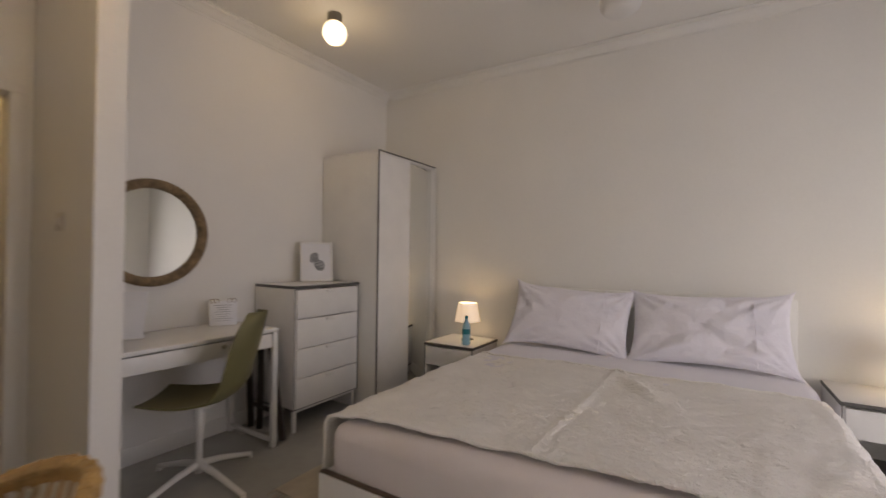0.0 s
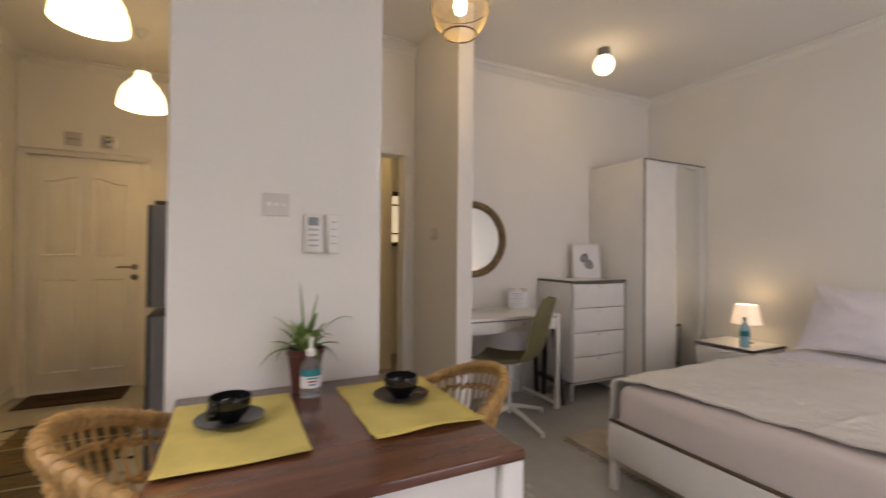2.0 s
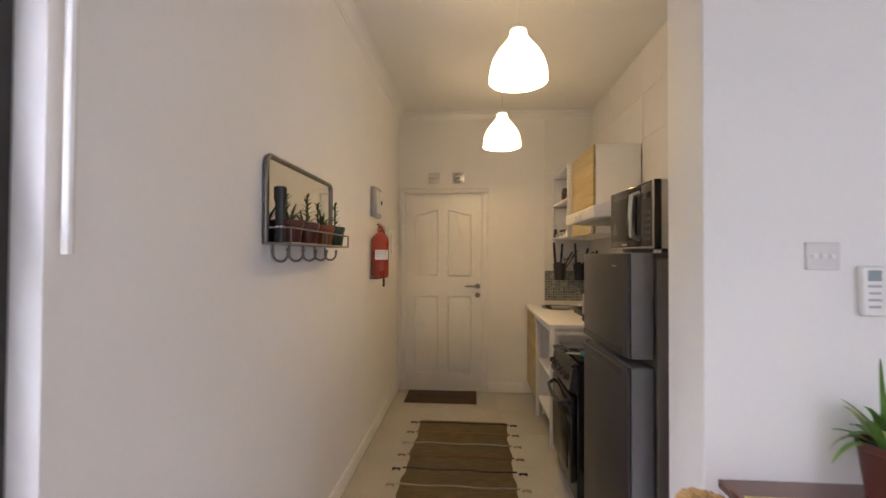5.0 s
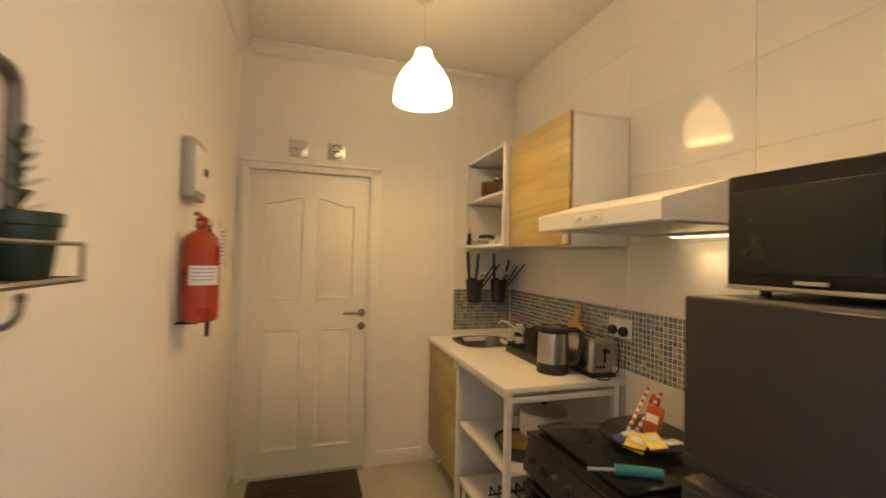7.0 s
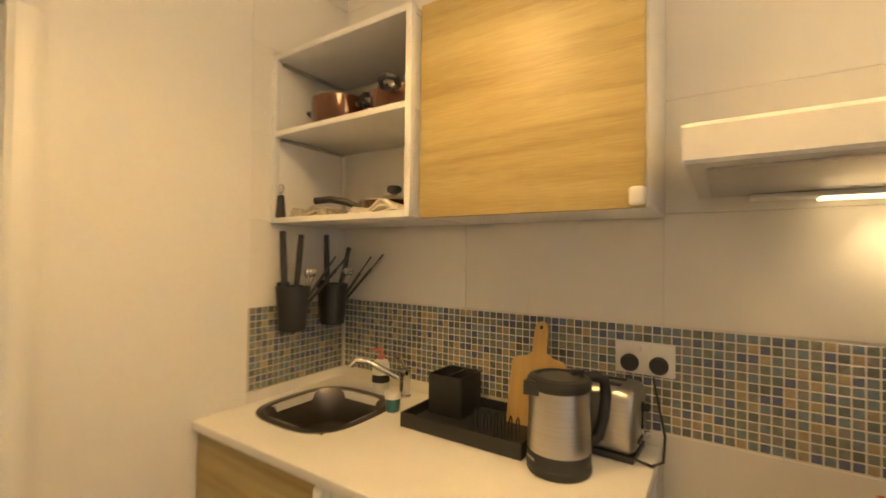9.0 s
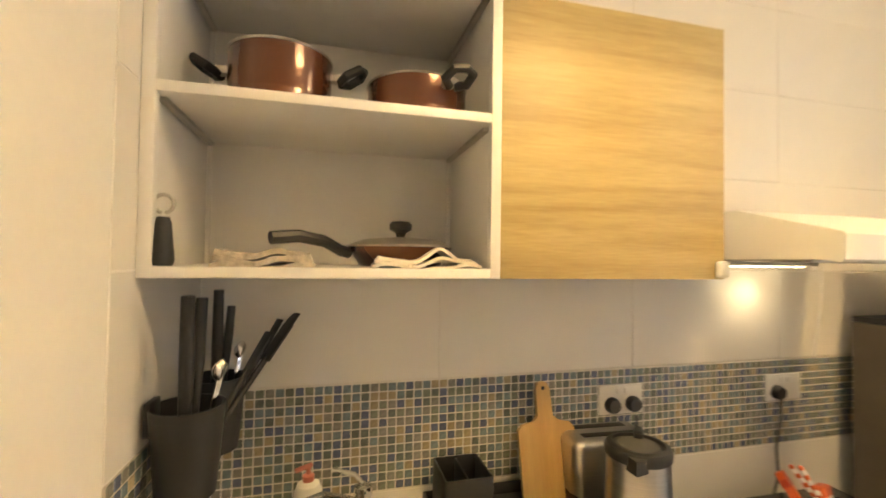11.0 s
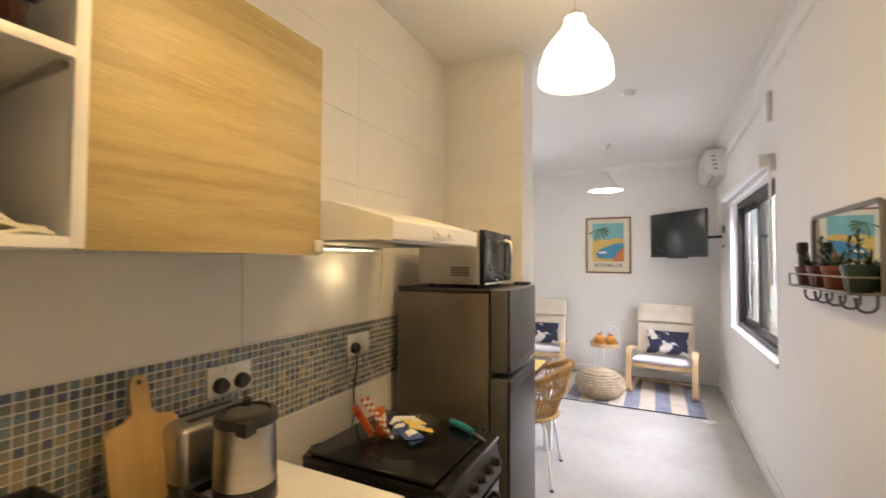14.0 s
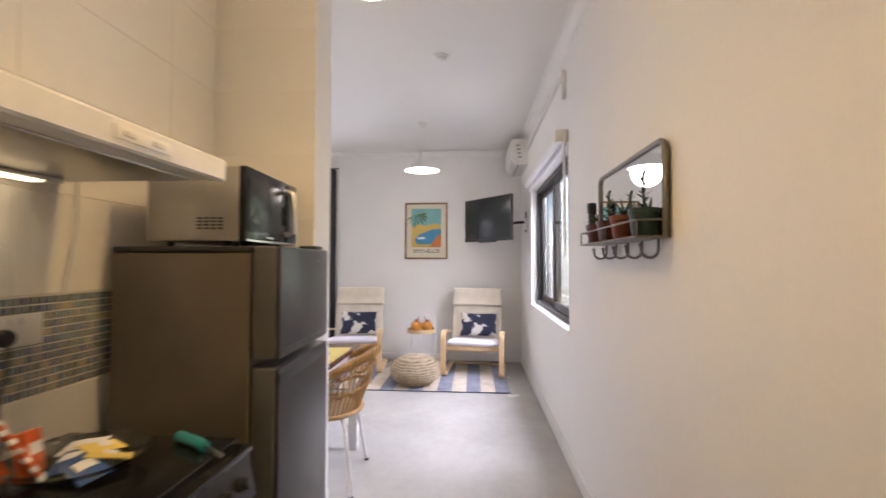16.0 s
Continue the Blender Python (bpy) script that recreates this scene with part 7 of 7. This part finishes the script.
def armchair(m, label):
    """Bentwood cantilever armchair; faces -x in its own axes."""
    t = thing("armchair", m, label, "armchair", "bentwood armchairs")
    loop = smooth_path([(0.30, 0.024), (-0.05, 0.02), (-0.30, 0.022), (-0.355, 0.05), (-0.36, 0.12), (-0.355, 0.30), (-0.345, 0.46), (-0.30, 0.525), (-0.22, 0.53), (0.0, 0.50), (0.14, 0.475)])
    for s in (-1, 1):
        part("side_frame", xf(ribbon(loop, 0.055, 0.024), pose(0, s * 0.318, 0)), M_BIRCH, t, "bent birch side frame")
        part("back_stile", xf(ribbon(smooth_path([(-0.22, 0.33), (0.06, 0.28), (0.16, 0.36), (0.24, 0.62), (0.34, 0.97)]), 0.035, 0.022), pose(0, s * 0.24, 0)), M_BIRCH, t)
    part("front_rail", box(0.022, 0.59, 0.06, (-0.25, 0, 0.30), 0.004), M_BIRCH, t)
    part("floor_rail", box(0.05, 0.62, 0.022, (0.27, 0, 0.014), 0.004), M_BIRCH, t)
    part("back_rail", box(0.022, 0.50, 0.05, (0.325, 0, 0.88), 0.004, turn=(0, 16, 0)), M_BIRCH, t)
    part("seat_rail", box(0.05, 0.59, 0.022, (0.04, 0, 0.275), 0.004), M_BIRCH, t)
    seat = smooth_path([(-0.285, 0.395), (-0.10, 0.385), (0.06, 0.345), (0.14, 0.375)])
    back = smooth_path([(0.13, 0.36), (0.18, 0.46), (0.25, 0.70), (0.35, 1.03)])

    def pad(path, w, th, mat, name, lab):
        k = len(path) - 1

        def f(u, v):
            i = min(k - 1, int(v * k))
            q = v * k - i
            x = path[i][0] * (1 - q) + path[i + 1][0] * q
            z = path[i][1] * (1 - q) + path[i + 1][1] * q
            d = Vector((path[i + 1][0] - path[i][0], path[i + 1][1] - path[i][1])).normalized()
            a = 2 * math.pi * u
            e = 0.35
            cy = math.copysign(abs(math.cos(a)) ** e, math.cos(a))
            cn = math.copysign(abs(math.sin(a)) ** (e + 0.25), math.sin(a))
            puff = (min(1, v * 12) ** 0.5) * (min(1, (1 - v) * 12) ** 0.5)
            off = cn * th / 2 * (0.25 + 0.75 * puff)
            return (x - d.y * off, cy * w / 2 * (0.97 + 0.03 * puff), z + d.x * off)
        bm = grid(36, 26, f)
        bmesh.ops.remove_doubles(bm, verts=bm.verts, dist=0.0005)
        bmesh.ops.holes_fill(bm, edges=bm.edges[:])
        bmesh.ops.recalc_face_normals(bm, faces=bm.faces)
        return part(name, bm, mat, t, lab)
    pad(seat, 0.58, 0.075, M_SHEET, "seat_cushion", "white seat cushion")
    pad(back, 0.59, 0.07, M_CUSHION, "back_cushion", "cream canvas back cushion")
    pad(smooth_path([(0.235, 0.80), (0.275, 0.90), (0.315, 1.035)]), 0.595, 0.085, M_CUSHION, "headrest", "rolled cream headrest pad")
    return t


armchair(pose(1.60, -1.265, 0.0095, 0, 0, -6) @ Matrix.Diagonal((1, 1.04, 0.94, 1)), "bentwood armchair with cream cushions on the striped rug")
armchair(pose(1.66, 0.215, 0.0095, 0, 0, 5) @ Matrix.Diagonal((1, 1.04, 0.94, 1)), "bentwood armchair with cream cushions beside the tray table")


def map_cushion(m):
    t = thing("cushion", m, "navy cushion printed with a pale world map", "cushion", "map cushions on the armchairs")

    def f(side):
        def g(u, v):
            a, b = 2 * u - 1, 2 * v - 1
            q = max(0, (1 - abs(a) ** 3) * (1 - abs(b) ** 3))
            return (side * 0.055 * q ** 0.5, a * 0.225 * (1 - 0.05 * (1 - b * b)), b * 0.145 * (1 - 0.06 * (1 - a * a)))
        return g
    bm = join(grid(22, 16, f(1)), grid(22, 16, f(-1)))
    bmesh.ops.remove_doubles(bm, verts=bm.verts, dist=0.0005)
    bmesh.ops.recalc_face_normals(bm, faces=bm.faces)
    part("cover", bm, M_MAP, t)


map_cushion(pose(1.70, -1.305, 0.548, 0, 20, -6))
map_cushion(pose(1.74, 0.215, 0.548, 0, 20, 5))

pf = thing("pouf", (1.0, -0.615, 0.0), "round knitted jute pouf on the rug", "pouf")


def pouf_ring(k):
    z = 0.030 + k * 0.0245
    r = 0.255 * math.sqrt(max(0.05, 1 - ((z - 0.155) / 0.165) ** 2))
    return tube([(r * math.cos(2 * math.pi * i / 60), r * math.sin(2 * math.pi * i / 60), z + 0.004 * math.sin(i * 0.9 + k)) for i in range(60)], 0.0145, 7, True)


for k in range(11):
    part("braid", pouf_ring(k), M_JUTE, pf)
part("core", lathe([(0.09, 0.011)] + [(0.252 * math.sqrt(max(0.02, 1 - ((z - 0.155) / 0.165) ** 2)), z) for z in [0.03 + 0.025 * i for i in range(11)]] + [(0.09, 0.312)], 32), M_JUTE, pf)
for r in (0.03, 0.06, 0.09, 0.115):
    part("braid", tube([(r * math.cos(2 * math.pi * i / 40), r * math.sin(2 * math.pi * i / 40), 0.309 - r * 0.12) for i in range(40)], 0.015, 6, True), M_JUTE, pf)

tt_ = thing("tray_table", (1.62, -0.605, 0.0095), "small white side table with a round wooden tray and hoop handle", "side table")
part("tray", join(lathe([(0.17, 0.455), (0.17, 0.460), (0.002, 0.461)], 36), lathe([(0.172, 0.45), (0.176, 0.45), (0.176, 0.495), (0.172, 0.495)], 36, caps=False)), M_BIRCH, tt_, "birch tray with a raised rim")
part("handle", tube([(0, -0.17, 0.02)] + [(0, -0.17, 0.45), (0, -0.165, 0.58)] + [(0, -0.165 + 0.09 * (1 - math.cos(radians(a))) , 0.60 + 0.10 * math.sin(radians(a))) for a in range(20, 121, 20)], 0.008, 8), M_WMETAL, tt_, "white metal hoop")
for a in (60, 180, 300):
    part("leg", tube([(0.165 * math.cos(radians(a)), 0.165 * math.sin(radians(a)), 0.0), (0.15 * math.cos(radians(a)), 0.15 * math.sin(radians(a)), 0.455)], 0.008, 8), M_WMETAL, tt_)
M_MANGO = material("orange_yellow_fruit", (0.60, 0.26, 0.035), 0.4, var=0.2, scale=12, bump=0.05)
for y in (-0.675, -0.545):
    fr_ = thing("coconut_drink", (1.60, y, 0.472), "yellow-orange king coconut with a red flower on the tray", "fruit", "fruit on the tray")
    part("fruit_body", lathe([(0.025, 0), (0.054, 0.015), (0.068, 0.055), (0.064, 0.092), (0.042, 0.116), (0.02, 0.122)], 24), M_MANGO, fr_)
    for k in range(5):
        part("petal", leaf_blade((0, 0, 0.112), k * 72 + 20, 0.070, 0.050, 0.03, 0.022), M_RED, fr_)
    part("straw", tube([(0, 0, 0.10), (0.0, 0.03 if y < -0.6 else -0.03, 0.19)], 0.003, 6), M_RED, fr_)

# poster
po = thing("travel_poster", (XE, -0.608, 1.357), "framed vintage travel poster of a palm beach", "picture")
PW, PH = 0.288, 0.760
M_POSTERFRAME = wood("brown_frame_wood", (0.30, 0.17, 0.075), (0.20, 0.11, 0.05), along=2)
M_MOUNT = material("cream_mount_card", (0.70, 0.64, 0.50), 0.8, var=0.02, bump=0.02)
for b in (box(0.022, 2 * PW, 0.022, (-0.011, 0, 0), 0.003), box(0.022, 2 * PW, 0.022, (-0.011, 0, PH - 0.022), 0.003), box(0.022, 0.022, PH, (-0.011, -PW + 0.011, 0), 0.003), box(0.022, 0.022, PH, (-0.011, PW - 0.011, 0), 0.003)):
    part("frame_bar", b, M_POSTERFRAME, po, "brown wooden frame")
part("mount", box(0.004, 2 * PW - 0.03, PH - 0.03, (-0.003, 0, 0.015), 0), M_MOUNT, po)


def flat(outline, x, mat, name="print_area"):
    return part(name, prism(outline, 0.0008, "x", (x, 0, 0)), mat, po, "", False)


C_SKY = material("poster_sky", (0.18, 0.42, 0.42), 0.5, bump=0)
C_SAND = material("poster_yellow", (0.62, 0.42, 0.10), 0.5, bump=0)
C_SEA = material("poster_sea", (0.05, 0.25, 0.42), 0.5, bump=0)
C_ORG = material("poster_orange", (0.55, 0.17, 0.04), 0.5, bump=0)
C_GRN = material("poster_palm", (0.07, 0.16, 0.07), 0.5, bump=0)
flat([(-0.20, 0.16), (0.20, 0.16), (0.20, 0.68), (-0.20, 0.68)], -0.0072, C_SKY)
flat([(-0.20, 0.16), (0.20, 0.16), (0.20, 0.44), (0.10, 0.47), (0.0, 0.45), (-0.10, 0.48), (-0.20, 0.46)], -0.0080, C_SAND)
flat([(-0.20, 0.20), (0.12, 0.20), (0.16, 0.26), (0.10, 0.33), (0.02, 0.36), (-0.08, 0.40), (-0.20, 0.41)], -0.0088, C_SEA)
flat([(-0.20, 0.16), (-0.05, 0.16), (-0.10, 0.25), (-0.16, 0.32), (-0.20, 0.34)], -0.0096, C_ORG)
flat([(0.01, 0.27), (0.10, 0.265), (0.13, 0.29), (0.03, 0.30)], -0.0096, M_PAPER)
for k in range(8):
    a = radians(150 + k * 28)
    flat([(0.13, 0.60), (0.13 + 0.12 * math.cos(a) - 0.015, 0.58 + 0.09 * math.sin(a)), (0.13 + 0.15 * math.cos(a), 0.575 + 0.11 * math.sin(a) - 0.03), (0.13 + 0.10 * math.cos(a), 0.575 + 0.07 * math.sin(a) - 0.02)], -0.0098 - 0.0002 * k, C_GRN)
flat([(0.15, 0.42), (0.165, 0.42), (0.140, 0.60), (0.125, 0.60)], -0.0096, C_GRN)
text("lettering", "SEYCHELLES", 0.066, pose(-0.0085, 0, 0.105, 90, 0, -90), M_INK, po, 0.0008)

# television on a wall arm
tv = thing("television", pose(1.545, -1.431, 1.57, 0, 0, 40), "black flat television on a swivel wall arm", "television")
part("case", box(0.83, 0.035, 0.525, (0, 0.022, 0), 0.006), M_BLACK, tv)
part("screen", box(0.80, 0.003, 0.485, (0, 0.041, 0.030), 0.001), M_TVBLACK, tv, "dark glossy screen")
part("speaker_bar", box(0.30, 0.025, 0.018, (0, 0.025, -0.016), 0.006), M_BLACK, tv)
part("back_bulge", box(0.46, 0.05, 0.30, (0, -0.018, 0.10), 0.012), M_BLACK, tv)
ar = thing("tv_bracket", (1.535, YH, 1.80), "black metal swivel arm for the television", "wall bracket")
part("wall_plate", box(0.06, 0.012, 0.24, (0, 0.006, -0.12), 0.003), M_BLACK, ar)
part("arm", join(tube([(0, 0.012, 0), (0.14, 0.14, 0), (0.036, 0.366, 0)], 0.016, 8), box(0.10, 0.016, 0.20, (0.038, 0.374, -0.10), 0.003, turn=(0, 0, 40))), M_BLACK, ar)
part("junction_box", box(0.09, 0.03, 0.13, (-0.14, 0.016, -0.10), 0.006), M_WPLAST, ar, "white junction box")

# air conditioner
ac = thing("air_conditioner", (1.67, YH, 2.45), "white split air conditioner above the window", "air conditioner")
part("case", prism([(0.0, 0.0), (0.12, 0.0), (0.19, 0.045), (0.205, 0.10), (0.205, 0.255), (0.18, 0.285), (0.0, 0.285)], 0.76, "x", (-0.38, 0, 0)), M_WPLAST, ac)
part("flap", box(0.70, 0.075, 0.006, (0, 0.155, 0.012), 0.002, turn=(32, 0, 0)), M_WPLAST, ac)
part("outlet", box(0.70, 0.05, 0.012, (0, 0.135, 0.004), 0.002, turn=(32, 0, 0)), M_GREY, ac, "dark air outlet")
for i in range(4):
    part("end_sticker", box(0.0008, 0.04, 0.018, (-0.3805, 0.12 - 0.008 * i, 0.20 - 0.045 * i), 0), M_GREYINK, ac)
tr = thing("pipe_trunking", (0, YH, 2.60), "white plastic pipe trunking along the wall", "trunking")
part("trunk", join(box(2.0, 0.03, 0.03, (0.29, 0.015, 0), 0.004), box(0.03, 0.03, 0.17, (-0.70, 0.0155, -0.171), 0.004)), M_WPLAST, tr)

# blind over the window with its pull cord
bl = thing("roller_blind", (0.16, YH, 2.10), "white roller blind drawn up above the window", "blind")
part("roll", tube([(-0.92, 0.045, 0.06), (0.92, 0.045, 0.06)], 0.034, 16), M_WHITE, bl)
part("cloth_end", box(1.83, 0.003, 0.075, (0, 0.012, 0.003), 0.0005), M_SHEET, bl)
part("bottom_bar", box(1.83, 0.012, 0.022, (0, 0.013, -0.012), 0.003), M_WHITE, bl)
for s in (-1, 1):
    part("bracket", box(0.006, 0.085, 0.085, (s * 0.925, 0.043, 0.018), 0.002), M_WPLAST, bl)
part("pull_cord", tube([(-0.935, 0.03, 0.08), (-0.936, 0.03, -0.35), (-0.937, 0.028, -0.74)], 0.009, 8), M_WPLAST, bl, "pale beige pull wand")

# white shallow pendant and smoke detector
cl = thing("cone_pendant", (0.88, -0.70, 2.29), "white shallow pendant lamp, lit, above the sitting corner", "pendant lamp")
part("shade", lathe([(0.185, 0.0), (0.187, 0.004), (0.10, 0.085), (0.045, 0.155), (0.030, 0.20), (0.012, 0.215), (0.026, 0.195), (0.040, 0.15), (0.096, 0.08), (0.180, 0.004)], 40, caps=False), M_WHITE, cl)
part("diffuser", lathe([(0.176, 0.008), (0.002, 0.009)], 40), M_COOLLAMP, cl, "glowing white diffuser")
part("cable", tube([(0, 0, 0.205), (0, 0, ZC - 2.29 - 0.02)], 0.003, 6), M_WPLAST, cl)
part("ceiling_cup", lathe([(0.012, ZC - 2.29 - 0.07), (0.05, ZC - 2.29 - 0.02), (0.055, ZC - 2.29 - 0.001)], 24), M_WPLAST, cl)
lamp("cone_light", "POINT", pose(0.88, -0.70, 2.24), 9, (1.0, 0.90, 0.80), radius=0.15)
sd = thing("smoke_detector", pose(-0.60, -1.01, ZC, 180), "round white smoke detector on the ceiling", "smoke detector")
part("base", lathe([(0.055, 0.0005), (0.056, 0.012), (0.050, 0.018)], 28), M_WPLAST, sd)
part("cover", lathe([(0.045, 0.017), (0.040, 0.035), (0.02, 0.042)], 28), M_WPLAST, sd)
so = thing("wall_socket", (1.75, YH, 0.42), "white plastic wall socket low on the wall", "socket")
part("plate", box(0.086, 0.010, 0.086, (0, 0.005, 0), 0.002), M_WPLAST, so)
part("rocker", box(0.016, 0.006, 0.014, (0.02, 0.012, 0.055), 0.002), M_WPLAST, so)

# ---- tiles of walls and floor ----
wall_t = bpy.data.objects["wall_tiled"]
wall_w = bpy.data.objects["wall_west"]
wall_p = bpy.data.objects["wall_pier"]
TILE_MESH = {}


def tile(parent, x0, x1, y, z0, z1, face="y", mat=None, name="tile", proud=0.008):
    """One glazed tile; face y stands on the long wall, x on the side walls (y is then its x)."""
    w, h = round(x1 - x0 - 0.0022, 4), round(z1 - z0 - 0.0022, 4)
    mat = mat or M_WTILE
    key = (w, h, proud, mat.name)
    if key not in TILE_MESH:
        TILE_MESH[key] = as_mesh(name, box(w, proud, h, (0, 0, -h / 2), min(0.0016, proud * 0.4), 1), mat)
    ob = new(name, TILE_MESH[key])
    ob.parent = parent
    c, zc = (x0 + x1) / 2, (z0 + z1) / 2
    ob.matrix_local = pose(c, y + proud / 2, zc) if face == "y" else pose(y, c, zc, 0, 0, 90)
    return ob


COLS = [XD + 0.001, -3.770, -3.125, -2.510, -1.890, XK - 0.001]
ROWS_Z = [0.0, 0.29, 0.605, 0.918, None, 1.219, 1.535, 1.855, 2.173, 2.49, 2.808]
for a, b in zip(COLS, COLS[1:]):
    for c, d in zip(ROWS_Z, ROWS_Z[1:]):
        if c is not None and d is not None:
            tile(wall_t, a, b, YT, c, d)
for c, d in zip(ROWS_Z, ROWS_Z[1:]):
    if c is not None and d is not None:
        tile(wall_w, -0.402, YT - 0.002, XD + 0.0008, c, d, "x", proud=0.003)
        tile(wall_p, -0.462, YT - 0.002, XK - 0.0008, c, d, "x", proud=0.003)

# glass mosaic band in blues, greys and stone
MOS = [material("mosaic_" + n, tuple(0.78 * v + 0.02 * w for v, w in zip(c, (1.2, 0.9, 0.5))), r, var=0.12, scale=60, grain=200, bump=0.03, random_tint=0.12) for n, c, r in (
    ("blue", (0.13, 0.17, 0.29), 0.12), ("pale_blue", (0.24, 0.33, 0.38), 0.12), ("slate", (0.18, 0.22, 0.215), 0.15), ("sage", (0.27, 0.31, 0.26), 0.15), ("stone", (0.42, 0.35, 0.22), 0.5), ("grey", (0.33, 0.34, 0.32), 0.2))]
PITCH, S = 0.0246, 0.0210
Z0, NR = 0.9205, 12
mr = random.Random(11)


def pick():
    return mr.choices(range(6), (18, 20, 18, 16, 10, 18))[0]


single = [as_mesh("mosaic_tile", box(S, 0.006, S, (0, 0, -S / 2), 0.0014, 1), m) for m in MOS]
joined = {i: [] for i in range(6)}
count = 0
n_long = int((XK - XD) / PITCH)
for r in range(NR):
    for c in range(n_long):
        x, z = XD + 0.010 + PITCH * (c + 0.5), Z0 + PITCH * (r + 0.5)
        i = pick()
        if -3.96 < x < -3.22 and count < 298:
            ob = new("mosaic_tile", single[i])
            ob.parent = wall_t
            ob.matrix_local = pose(x, YT + 0.003, z)
            count += 1
        else:
            joined[i].append((x, YT + 0.003, z, 0))
for r in range(NR):
    for c in range(18):
        joined[pick()].append((XD + 0.0008, -0.396 + PITCH * (c + 0.5), Z0 + PITCH * (r + 0.5), 1))
tpl = box(S, 0.006, S, (0, 0, -S / 2), 0.0014, 1)
tpl.verts.ensure_lookup_table()
tv_ = np.array([v.co[:] for v in tpl.verts])
tf_ = [[v.index for v in f.verts] for f in tpl.faces]
for i, places in joined.items():
    V, Fc = [], []
    for x, y, z, side in places:
        q = tv_[:, [1, 0, 2]] * (1, -1, 1) if side else tv_
        base = len(V) * len(tv_)
        V.append(q + (x, y, z))
        Fc += [[base + k for k in f] for f in tf_]
    me = bpy.data.meshes.new("mosaic_band")
    me.from_pydata(np.concatenate(V).tolist(), [], Fc)
    me.materials.append(MOS[i])
    ob = new("mosaic_band", me)
    ob.parent = wall_t
    tagged(ob, "small glass mosaic tiles in blues and greys", "", "", "stuff")
tpl.free()
part("grout_bed", span(XD + 0.0002, XD + 0.0022, -0.402, YT, 0.918, 1.2165), M_MOSGROUT, wall_t, "pale grout", False)

# large floor tiles in the kitchen end of the hall
floor_ob = bpy.data.objects["floor"]
fm = {}
for i in range(6):
    for j in range(4):
        x0, y0 = XD + 0.004 + i * 0.50, YH + 0.016 + j * 0.485
        w, d = 0.497, 0.482
        if "m" not in fm:
            fm["m"] = as_mesh("floor_tile", box(w, d, 0.004, (0, 0, 0), 0.001, 1), M_FTILE)
        ob = new("floor_tile", fm["m"])
        ob.parent = floor_ob
        ob.matrix_local = pose(x0 + w / 2, y0 + d / 2, -0.0032)
